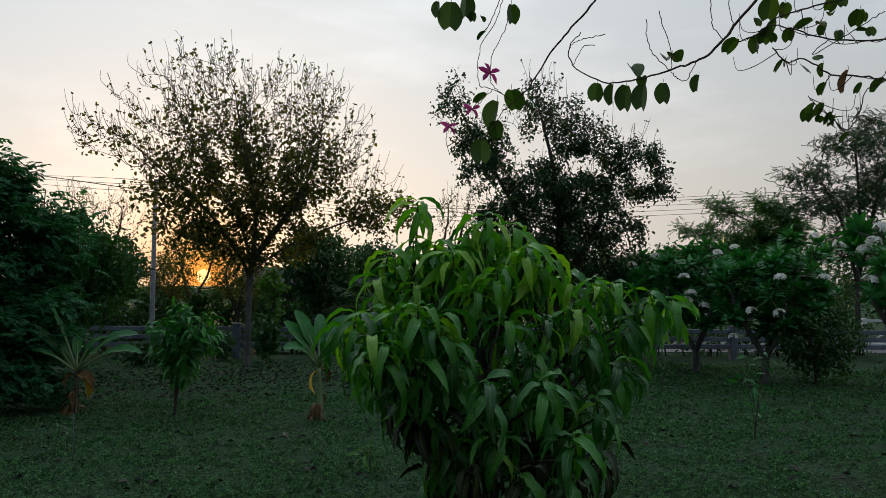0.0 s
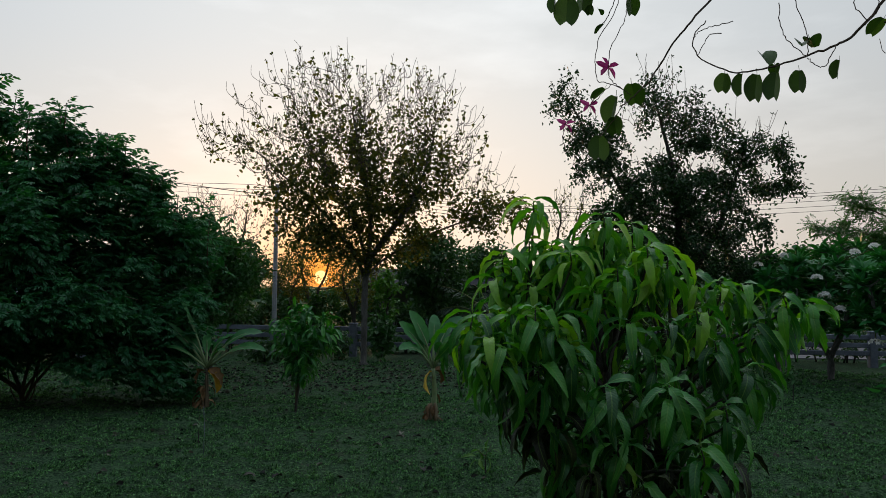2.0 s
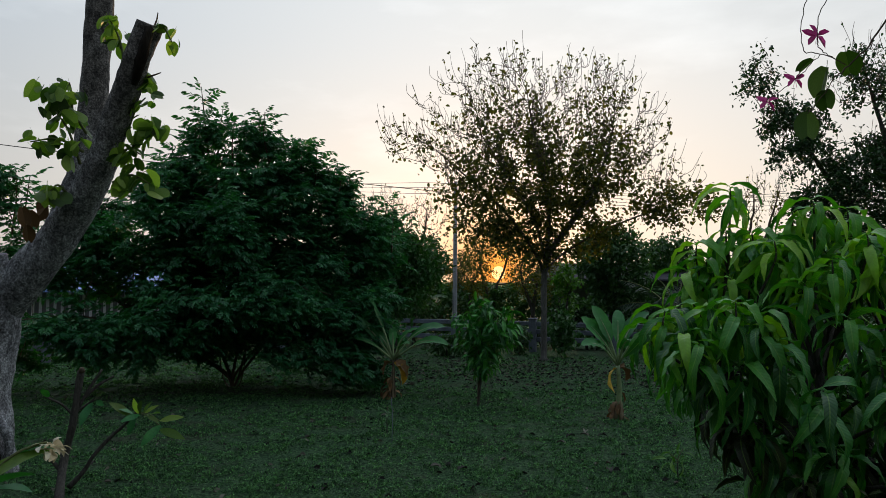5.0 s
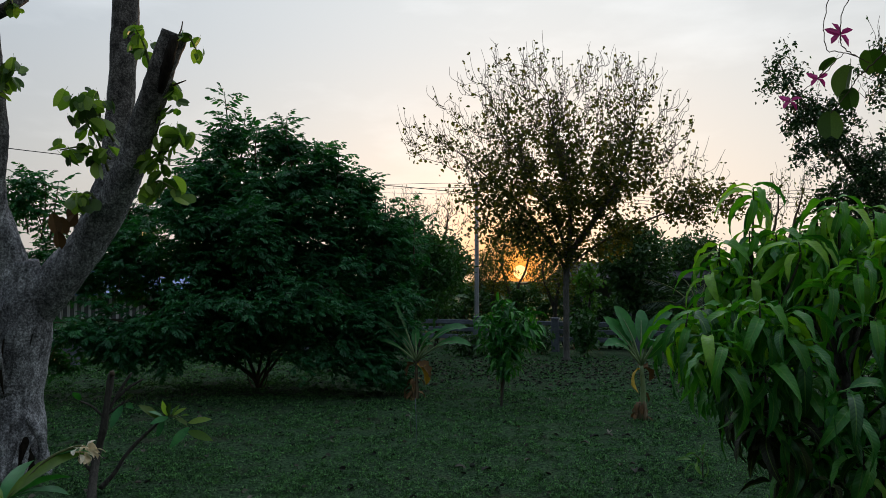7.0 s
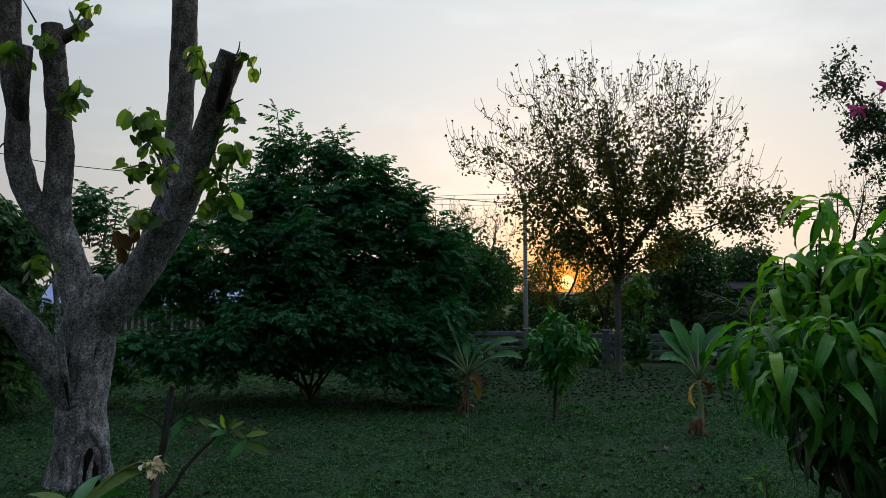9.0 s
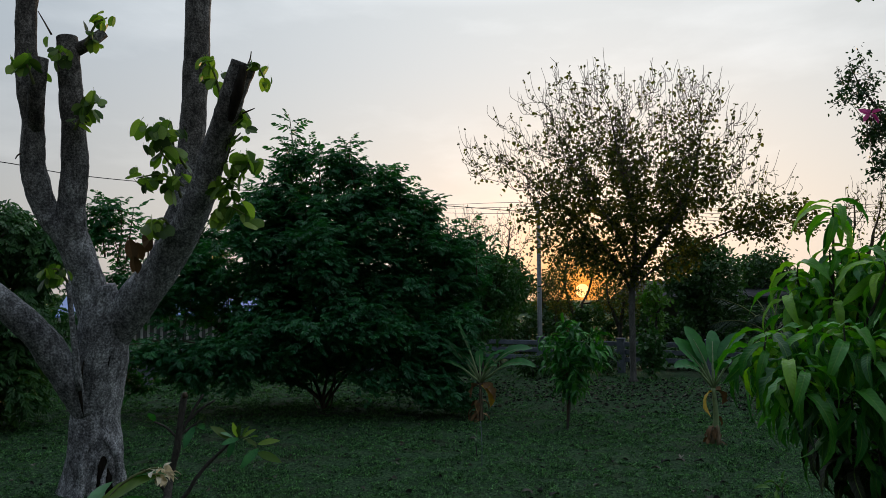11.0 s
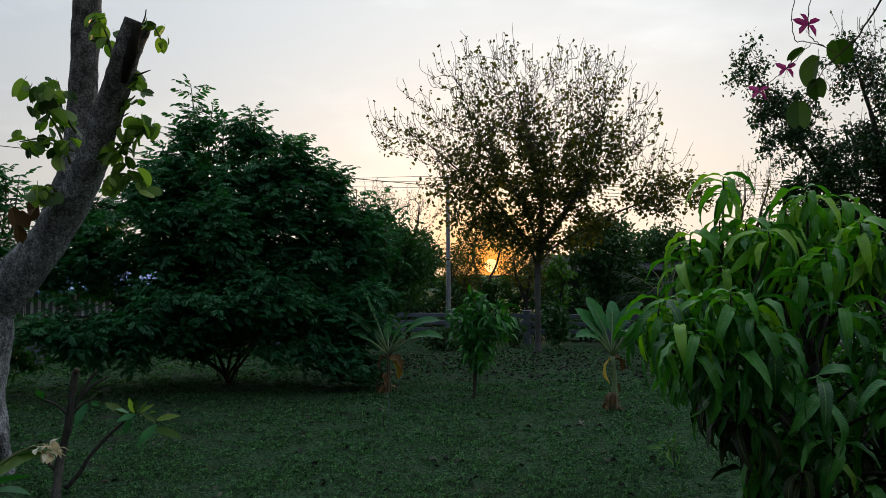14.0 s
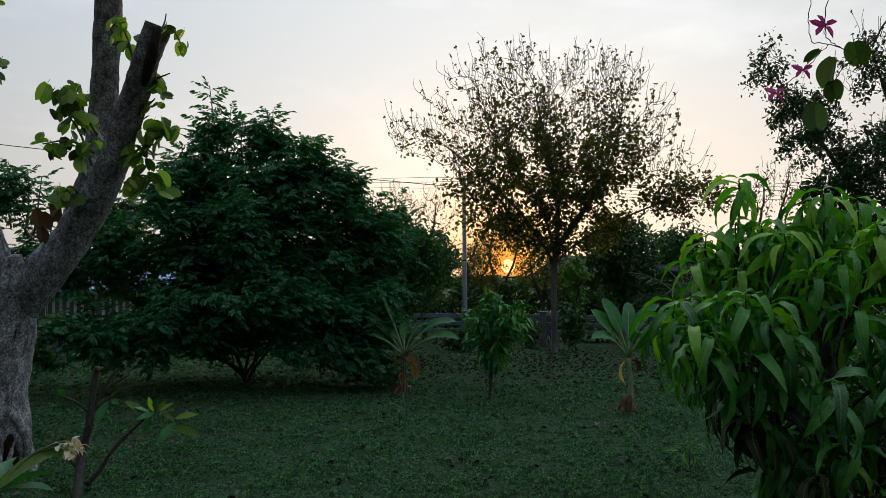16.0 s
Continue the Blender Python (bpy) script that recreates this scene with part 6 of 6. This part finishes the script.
# ---- beyond the fence: pole, cables, house, woods ----


def utility_pole():
    p = (-1.08, 18.45, 0.44)
    base = (p[0], p[1], 0.0)
    ob = thing("utility_pole", base, "square tapered concrete utility pole", "utility pole")
    v, f = join(box(p[0], p[1], 1.95, 0.10, 0.10, 4.0, 20, 0.02))
    v[:, :2] = np.array(base[:2]) + (v[:, :2] - np.array(base[:2])) * (1.05 - 0.06 * v[:, 2:3])
    part("post", (v, f), M_POLE, ob, smooth=False)
    for k in range(3):
        z = 3.66 + 0.1 * k
        part("insulator", tube([(p[0], p[1] - 0.03, z), (p[0], p[1] - 0.07, z), (p[0], p[1] - 0.11, z)], (0.015, 0.028, 0.02), 8), M_CONC, ob)


utility_pole()


def cable(pts, r, label):
    ob = thing("power_cable", tuple(pts[0]), label, "cable", "power cables")
    part("wire", tube(smooth_line(pts, 10), r, 4), M_WIRE, ob)


for k, dz in enumerate((0.0, 0.16, 0.34, 0.5, 0.6)):
    a, m, e = np.array((-1.07, 18.35, 3.70)), np.array((8.17, 25.63, 3.91)), np.array((18.24, 19.83, 4.13))
    up = np.array((0, 0, dz))
    cable([a + up * 0.3, m + up * 0.85, e + up, e + (e - m) * 0.8 + up + (0, 0, 0.25)], 0.008, "thin dark sagging power cable")
    if k in (0, 2, 4):
        q = np.array((-3.97, 27.09, 4.69))
        cable([a + up * 0.3, q + up * 0.6, q + (q - a) * 5 + up * 0.6 + (0, 0, 0.6)], 0.008, "thin dark sagging power cable")
cable([(-12.57, 11.51, 4.38), (-11.62, 13.14, 4.38), (-10.50, 15.87, 4.38), (-1.07, 18.45, 3.65)], 0.012, "thin dark cable coming from the side")


def garden_house():
    c = (4.32, 24.52, 0.50)
    x0, y0 = c[0], c[1]
    ob = thing("garden_house", (x0, y0, 0), "low dark house with a grey sheet-metal roof", "house")
    part("wall", join(box(x0, y0 + 1.6, 0.8, 5.2, 2.4, 1.6, -12, 0.02)), M_WALL, ob, smooth=False)
    r = box(x0, y0 + 1.0, 1.72, 6.2, 4.6, 0.07, -12, 0.01)
    v = r[0].copy()
    v[:, 2] += 0.13 * (v[:, 1] - y0) + 0.035 * (v[:, 0] - x0)
    part("roof", (v, r[1]), M_ROOF, ob, smooth=False)
    for dx in (-2.6, -0.9, 0.9, 2.6):
        part("post", box(x0 + dx, y0 - 0.8 - 0.2 * dx, 0.85, 0.1, 0.1, 1.75, -12, 0.01), M_CONC, ob, smooth=False)
    part("tarpaulin", box(x0 + 1.5, y0 - 0.85, 0.95, 1.6, 0.05, 0.8, -12, 0.01), M_BLUE, ob, "dark blue hanging sheet", smooth=False)


garden_house()


def blue_building():
    c = (-16.02, 27.71, 0.11)
    ob = thing("blue_roofed_building", (c[0], c[1], 0), "white slatted building with a blue metal roof", "building")
    part("wall", box(c[0], c[1] + 1.5, 0.6, 9, 2.6, 1.2, 30, 0.02), M_WALL, ob, smooth=False)
    for k in range(36):
        u = -4.3 + 0.245 * k
        part("slat", box(c[0] + u * math.cos(radians(30)), c[1] + u * math.sin(radians(30)), 0.6, 0.10, 0.05, 1.2, 30, 0.01), M_PAINT, ob, smooth=False)
    r = box(c[0], c[1] + 1.3, 1.5, 10, 4.6, 0.08, 30, 0.01)
    v = r[0].copy()
    d = (v[:, 1] - c[1] - 1.3) * math.cos(radians(30)) - (v[:, 0] - c[0]) * math.sin(radians(30))
    v[:, 2] += 0.22 * d
    part("roof", (v, r[1]), M_BLUEROOF, ob, smooth=False)


blue_building()


def board_fence():
    c = (-1.62, 21.82, 0.40)
    ob = thing("board_fence", (c[0], c[1], 0), "reddish-brown slatted board fence", "fence")
    for z in (0.15, 0.3, 0.45, 0.6, 0.75):
        part("board", box(c[0], c[1], z, 2.4, 0.03, 0.1, -8, 0.005), M_BRICK, ob, smooth=False)
    for dx in (-1.2, 0, 1.2):
        part("post", box(c[0] + dx, c[1] + 0.06 - 0.14 * dx, 0.42, 0.08, 0.08, 0.84, -8, 0.005), M_BRICK, ob, smooth=False)


board_fence()


WOODS = [((2.97, 20.18, 0.07), "round dense tree behind the tall tree", [(0, 0, 2.1, 1.0, 0.9, 1.0, 1), (0.3, 0, 1.4, 0.9, 0.8, 0.7, 1)], 6000, 0.13, M_HEDGE, 81),
         ((5.55, 25.30, -0.31), "round tree far behind the house", [(0, 0, 2.2, 1.1, 0.9, 0.85, 1)], 3000, 0.15, M_HEDGE, 82),
         ((-2.42, 24.26, -0.14), "dark spreading tree beyond the fence", [(-0.2, 0, 2.0, 1.2, 0.9, 0.9, 1), (-1.5, 0, 1.7, 1.1, 0.9, 1.1, 1)], 5500, 0.15, M_HEDGE, 83),
         ((-2.81, 17.66, 0.32), "leafy tree beyond the fence", [(0, 0, 2.2, 1.0, 0.9, 0.75, 1), (0, 0, 1.2, 1.0, 0.9, 0.8, 1)], 4200, 0.14, M_FAR2, 84),
         ]
WOODS += [((-1.9, 13.6, 0.0), "leafy green tree between the dark tree and the pole", [(-0.1, 0, 2.05, 0.8, 0.6, 0.6, 1), (-0.45, 0, 1.2, 0.6, 0.6, 0.7, 1), (0.3, 0, 1.65, 0.5, 0.5, 0.6, 0.9)], 6500, 0.1, M_FAR2, 88),
         ((0.94, 20.87, 0.05), "low tree under the tall tree", [(0, 0, 1.75, 0.8, 0.8, 0.75, 1)], 2300, 0.07, M_FAR, 86),
         ((-0.86, 21.37, 0.04), "low tree beside the pole", [(0, 0, 1.7, 0.75, 0.8, 0.8, 1)], 2500, 0.07, M_FAR, 87),
         ((-0.16, 22.89, -0.07), "thin tree glowing before the low sun", [(-0.75, 0, 1.9, 0.5, 0.6, 0.8, 0.9), (0.85, 0, 1.9, 0.5, 0.6, 0.8, 0.9), (0.1, 0, 2.75, 1.1, 0.7, 0.65, 1)], 4300, 0.075, M_FAR, 85)]
for at, label, blobs, n, size, mat, seed in WOODS:
    grown_tree("background_tree", (at[0], at[1], 0), label, "tree", [[(0, 0, -0.05), (0, 0, 0.6), (0.1, 0, 1.4)], [(0, 0, -0.05), (0, 0, 0.6), (-0.3, 0, 1.5)]], blobs, 420, 0.09, OVAL, mat, n, size, seed, M_BARK_DARK, "trees beyond the fence", spread=0.14, step=0.2, kill=0.3)

# feathery trees beyond the frangipanis
LAYER = compound_leaf(6, 4, 0.5, 0.2, 0.22)
grown_tree("feathery_tree", (14.60, 13.60, 0.0), "tall airy tree with layered feathery foliage", "tree",
           [[(0, 0, -0.05), (0, 0, 1.5), (-0.4, 0, 3.0), (-1.0, 0, 4.0)], [(0, 0, -0.05), (0, 0, 1.5), (0.4, 0, 3.0), (1.0, 0, 4.6)], [(0, 0, -0.05), (0, 0, 1.5), (0.1, 0, 3.4), (0, 0, 5.0)]],
           [(-1.3, 0, 4.1, 0.8, 0.7, 0.35, 1), (-0.2, 0, 4.9, 0.9, 0.8, 0.35, 1), (0.9, 0, 5.4, 0.9, 0.8, 0.5, 1), (-0.5, 0, 3.4, 1.0, 0.8, 0.3, 0.8), (0.9, 0, 4.2, 0.9, 0.9, 0.5, 1), (0.4, 0, 2.6, 1.2, 0.9, 0.5, 0.8), (-1.7, 0, 3.4, 0.7, 0.6, 0.25, 1.2), (0.2, 0, 3.7, 1.2, 0.9, 0.3, 1)],
           700, 0.075, LAYER, M_FAR3, 3600, 0.25, 91, M_BARK_DARK, droop=0.05, spread=0.1, group="feathery trees")
# slanting fans, tip first, then the mass under them
FANS = [(-1.0, 0, 3.7, 0.24, 0.35, 0.07, 0.5), (-0.65, 0, 3.56, 0.26, 0.4, 0.08, 0.6), (-0.3, 0, 3.43, 0.3, 0.4, 0.09, 0.7), (0.1, 0, 3.3, 0.32, 0.4, 0.1, 0.8), (0.5, 0, 3.15, 0.35, 0.5, 0.12, 0.9),
        (-1.85, 0, 3.08, 0.22, 0.3, 0.06, 0.3), (-1.55, 0, 2.98, 0.24, 0.35, 0.08, 0.4), (-1.3, 0, 2.85, 0.26, 0.4, 0.1, 0.5), (-0.95, 0, 3.08, 0.24, 0.35, 0.07, 0.4), (-0.55, 0, 2.93, 0.28, 0.4, 0.09, 0.6), (-0.15, 0, 2.76, 0.3, 0.4, 0.12, 0.7),
        (0.35, 0, 3.8, 0.22, 0.3, 0.07, 0.4), (0.7, 0, 3.68, 0.28, 0.4, 0.1, 0.6), (1.05, 0, 3.5, 0.35, 0.5, 0.14, 0.9), (1.5, 0, 3.3, 0.4, 0.5, 0.16, 1.0), (0.9, 0, 2.85, 0.9, 0.7, 0.3, 1.3), (0.2, 0, 2.25, 1.5, 0.9, 0.4, 1.5)]
grown_tree("feathery_tree", (13.46, 16.04, 0.0), "low spreading tree with fan-shaped layered foliage", "tree",
           [[(0, 0, -0.05), (0.3, 0, 1.2), (0.7, 0, 2.5), (0.3, 0, 3.2), (-0.95, 0, 3.66)], [(0, 0, -0.05), (0.3, 0, 1.2), (0.9, 0, 2.7), (1.3, 0, 3.25), (0.4, 0, 3.74)],
            [(0, 0, -0.05), (0.2, 0, 1.2), (0.1, 0, 2.5), (-0.3, 0, 2.8), (-0.95, 0, 3.05)], [(0, 0, -0.05), (0.1, 0, 1.2), (-0.4, 0, 2.2), (-1.2, 0, 2.8), (-1.85, 0, 3.05)]],
           FANS, 760, 0.08, LAYER, M_FAN, 9000, 0.25, 92, M_BARK_DARK, droop=-0.05, spread=0.07, group="feathery trees")
# the bare bush beside the pole
grown_tree("bare_tree", (-2.46, 20.74, 0.0), "leafless twiggy tree against the sky", "tree", [[(0, 0, -0.05), (0, 0, 1.4), (-0.1, 0, 2.4)], [(0, 0, -0.05), (0, 0, 1.4), (0.3, 0, 2.5)]],
           [(-0.3, 0, 3.4, 0.8, 0.5, 0.6, 1), (0.5, 0, 3.1, 0.7, 0.5, 0.6, 1)], 220, 0.07, OVAL, M_FAR, 120, 0.08, 93, M_TWIG, up_bare=(2.8, 110, 9, 1, 1), tip=0.006, rise=0.3)
grown_tree("bare_tree", (6.06, 17.91, 0.0), "leafless twiggy tree behind the mango", "tree", [[(0, 0, -0.05), (0, 0, 1.4), (0.1, 0, 2.4)], [(0, 0, -0.05), (0, 0, 1.4), (-0.3, 0, 2.5)]],
           [(0.1, 0, 3.2, 0.6, 0.5, 0.8, 1)], 130, 0.06, OVAL, M_FAR, 160, 0.08, 94, M_TWIG, up_bare=(2.8, 70, 9, 1, 1), tip=0.006, rise=0.3)


def palm(at, label, fronds, seed):
    ob = thing("coconut_palm", at, label, "palm", "young palms")
    a = np.array(at, float)
    rng = np.random.default_rng(seed)
    part("trunk", tube([a + (0, 0, -0.05), a + (0, 0, 0.4), a + (0, 0, 0.7)], (0.16, 0.13, 0.08), 9, 0.05), M_BARK_DARK, ob)
    for yaw, start, bend, ln in fronds:
        s = np.linspace(0, 1, 26)
        ang = radians(start) - radians(bend) * s
        x, z = np.cumsum(np.cos(ang)) * ln / 26, np.cumsum(np.sin(ang)) * ln / 26
        c, d = math.cos(radians(yaw)), math.sin(radians(yaw))
        line = a + np.stack([x * c, x * d, z + 0.6], 1)
        fr = part("frond", tube(line, np.linspace(0.025, 0.005, 26), 5), M_GREENSTEM, ob)
        geos = []
        for side in (1, -1):
            k = np.arange(4, 26)
            yw = np.full(len(k), radians(yaw)) + side * 0.85
            geos.append(scatter(oval_leaf(0.055, 0.01, 0.12), line[k], euler(yw, ang[k] - 0.55 + rng.normal(size=len(k)) * 0.08, np.zeros(len(k))), 0.45 * np.sin(np.pi * (0.15 + 0.8 * s[k]))))
        part("frond_blade", join(*geos), M_PALM, fr, kind="stuff", smooth=False)


palm((4.24, 18.41, 0.0), "young coconut palm with arching fronds", [(175, 65, 60, 1.7), (150, 45, 70, 1.6), (20, 60, 65, 1.7), (0, 40, 70, 1.6), (60, 75, 50, 1.6), (-60, 55, 80, 1.5), (-120, 60, 80, 1.5), (100, 70, 60, 1.6)], 95)


def hedge(points, label, height, depth, leaves, size, mat, seed):
    """A long run of leafy undergrowth."""
    rng = np.random.default_rng(seed)
    p = np.array(points, float)
    ob = thing("hedge", (p[0][0], p[0][1], 0), label, "hedge", "undergrowth beyond the fence")
    u = rng.random(leaves) * (len(p) - 1)
    i = np.minimum(u.astype(int), len(p) - 2)
    q = p[i] + (p[i + 1] - p[i]) * (u - i)[:, None]
    lump = 0.78 + 0.22 * np.sin(u * 9.0) * np.sin(u * 23.0 + 1)
    z = height * lump * np.sqrt(rng.random(leaves))
    places = np.stack([q[:, 0], q[:, 1] + depth * (rng.random(leaves) - 0.5) * np.sqrt(np.clip(1.15 - z / height, 0.05, 1)), z + 0.02], 1)
    part("foliage", scatter(OVAL, places, euler(rng.random(leaves) * 6.28, rng.normal(size=leaves) * 0.5 - 0.3, rng.normal(size=leaves) * 0.6), size * rng.uniform(0.7, 1.3, leaves)), mat, ob, kind="stuff", smooth=False)
    stems = []
    for k in range(40):
        t = rng.random() * (len(p) - 1)
        j = min(int(t), len(p) - 2)
        s = p[j] + (p[j + 1] - p[j]) * (t - j)
        stems.append(tube([(s[0], s[1], -0.03), (s[0] + rng.normal() * 0.08, s[1], height * 0.4), (s[0] + rng.normal() * 0.15, s[1], height * 0.75)], (0.02, 0.014, 0.008), 5))
    part("stem_growth", join(*stems), M_BARK_DARK, ob, kind="stuff")


hedge([(-1.0, 23.0), (2.0, 22.4), (6.0, 21.5), (10.0, 20.8)], "dark undergrowth in front of the house", 1.45, 1.6, 9000, 0.14, M_HEDGE, 101)
hedge([(-2.2, 18.0), (0.5, 17.1), (2.2, 16.7), (4.2, 16.3)], "dark low undergrowth behind the fence", 0.62, 0.8, 3800, 0.1, M_HEDGE, 110)
hedge([(3.2, 16.2), (7.0, 15.3), (11.0, 14.2), (14.5, 13.3)], "low dark undergrowth along the fence", 0.85, 0.7, 5200, 0.1, M_HEDGE, 109)
hedge([(-9.5, 12.1), (-7.0, 13.8), (-5.5, 15.2)], "low hedge along the side fence", 0.55, 0.9, 2600, 0.1, M_HEDGE, 102)
hedge([(-5.0, 19.5), (-3.0, 20.5), (-0.6, 21.0)], "dark undergrowth beyond the fence", 1.42, 1.8, 4600, 0.14, M_HEDGE, 103)
hedge([(7.0, 22.6), (11.0, 21.5), (16.0, 20.0), (24.0, 17.0), (32.0, 13.0)], "dark undergrowth across the lane", 3.3, 2.0, 17000, 0.16, M_HEDGE, 104)
hedge([(-60.0, 60.0), (-30.0, 75.0), (-7.0, 82.0)], "distant woods on the horizon", 2.6, 10.0, 9000, 0.7, M_HEDGE, 105)
hedge([(5.0, 82.0), (40.0, 75.0), (80.0, 50.0)], "distant woods on the horizon", 3.6, 10.0, 9000, 0.7, M_HEDGE, 107)
hedge([(-9.0, 84.0), (7.0, 84.0)], "distant scrub below the sun", 1.35, 8.0, 2500, 0.6, M_HEDGE, 108)
hedge([(-40.0, 22.0), (-26.0, 30.0), (-12.0, 34.0), (-6.0, 33.0)], "woods behind the side fence", 2.2, 3.0, 9000, 0.25, M_HEDGE, 106)

# ---- grass and fallen leaves ----


def grass():
    rng = np.random.default_rng(111)
    tufts, per = 125000, 19
    r = 3.4 + (rng.random(tufts) ** 1.25) * 12.5
    a = radians(-56) + rng.random(tufts) * radians(112)
    x, y = -np.sin(a) * r, np.cos(a) * r
    # worn patches, and cushions a hand's width across
    clump = np.sin(x * 3.1 + 1.3 * np.sin(y * 2.3)) * np.sin(y * 3.7 + 1.7 * np.sin(x * 1.9))
    cushion = np.sin(x * 23 + 2.5 * np.sin(y * 13) + 2 * np.sin(y * 3.1)) * np.sin(y * 31 + 2.5 * np.sin(x * 11) + 2 * np.sin(x * 2.7))
    ok = (rng.random(tufts) < np.clip(0.42 + 0.45 * clump + 0.75 * cushion, 0.03, 1)) & (y < 15.6 - 0.26 * x)
    ok &= rng.random(tufts) < np.where((y > 10.4) & (np.abs(x - 1) < 4), 0.35, 1.0)
    x, y, r, cushion = x[ok], y[ok], r[ok], cushion[ok]
    tall = rng.uniform(0.6, 1.2, len(x)) * (0.75 + 0.9 * np.clip(cushion, 0, 1))
    x, y, r, tall = (q.repeat(per) for q in (x, y, r, tall))
    n = len(x)
    off = rng.normal(size=(n, 2)) * 0.023
    x, y = x + off[:, 0], y + off[:, 1]
    h = rng.uniform(0.006, 0.024, n) * tall * np.exp(-(off**2).sum(1) / 0.005)
    # each leaflet: a short tilted blade
    w = (0.0026 + 0.0005 * r) * rng.uniform(0.6, 1.2, n)
    yaw, tilt = rng.random(n) * 6.283, rng.normal(size=n) * 0.45 + 0.25
    c, d = np.cos(yaw), np.sin(yaw)
    ln = w * rng.uniform(1.8, 3.4, n)
    v = np.stack([np.stack([x - d * w, y + c * w, h - 0.004], 1), np.stack([x + d * w, y - c * w, h - 0.004 + w * rng.normal(size=n) * 0.4], 1),
                  np.stack([x + c * ln * np.cos(tilt), y + d * ln * np.cos(tilt), h + ln * np.sin(tilt)], 1)], 1).reshape(-1, 3)
    ob = new("grass", make_mesh("grass", v, np.arange(3 * n).reshape(n, 3), M_GRASS, False))
    tagged(ob, "short patchy mown grass on the lawn", "grass", kind="stuff")


grass()


def fallen_leaves():
    rng = np.random.default_rng(121)
    n = 1300
    a, r = radians(-54) + rng.random(n) * radians(108), 4.5 + rng.random(n) * 10
    x, y = -np.sin(a) * r, np.cos(a) * r
    k = 2800
    x = np.concatenate([x, 0.9 + rng.normal(size=k) * 2.6])
    y = np.concatenate([y, 12.4 + rng.normal(size=k) * 1.2])
    ok = y < 15.2 - 0.26 * x
    x, y = x[ok], y[ok]
    n = len(x)
    v = scatter(oval_leaf(0.36, 0.16, 0.3), np.stack([x, y, np.full(n, 0.012)], 1), euler(rng.random(n) * 6.28, rng.normal(size=n) * 0.25, rng.normal(size=n) * 0.5), rng.uniform(0.025, 0.075, n))
    ob = new("fallen_leaves", make_mesh("fallen_leaves", v[0], v[1], M_LITTER, False))
    tagged(ob, "scattered dry brown leaves on the lawn", "leaf litter", kind="stuff")


fallen_leaves()

def garden_stake(p, h):
    ob = thing("garden_stake", p, "thin grey-blue stake stuck in the lawn beside a seedling", "stake")
    a = np.array(p)
    part("stick", tube([a + (0, 0, -0.03), a + (0.004, 0, h * 0.5), a + (-0.006, 0, h)], (0.0035, 0.003, 0.003), 7), M_CONC, ob)


garden_stake((-0.975, 6.875, 0.0), 0.42)

CURLED = [make_mesh("curled_leaf", *long_leaf(0.15, 0.08, 0.5, 1.4, 6, 0.7, 0.3, k, 1.3), M_LITTER) for k in range(3)]
for i, p in enumerate([(-0.55, 6.00, 0.0), (-0.32, 5.91, 0.0), (0.87, 5.99, 0.0), (0.61, 6.97, 0.0), (4.54, 5.32, 0.0), (4.51, 4.78, 0.0), (4.72, 5.02, 0.0), (0.78, 7.39, 0.0), (0.94, 7.35, 0.0), (7.06, 7.04, 0.0), (6.38, 5.86, 0.0), (3.90, 4.61, 0.0), (7.25, 9.92, 0.0), (9.25, 9.43, 0.0), (-3.26, 5.88, 0.0), (-1.29, 8.16, 0.0), (0.64, 7.27, 0.0), (0.84, 7.48, 0.0)]):
    ob = new("fallen_leaf", CURLED[i % 3])
    ob.matrix_basis = pose(p[0], p[1], 0.015, 0, 0, 47.0 * i) @ Matrix.Diagonal((0.7, 0.65, 0.55, 1))
    tagged(ob, "curled dry brown leaf lying on the grass", "fallen leaf", "fallen leaves on the lawn")
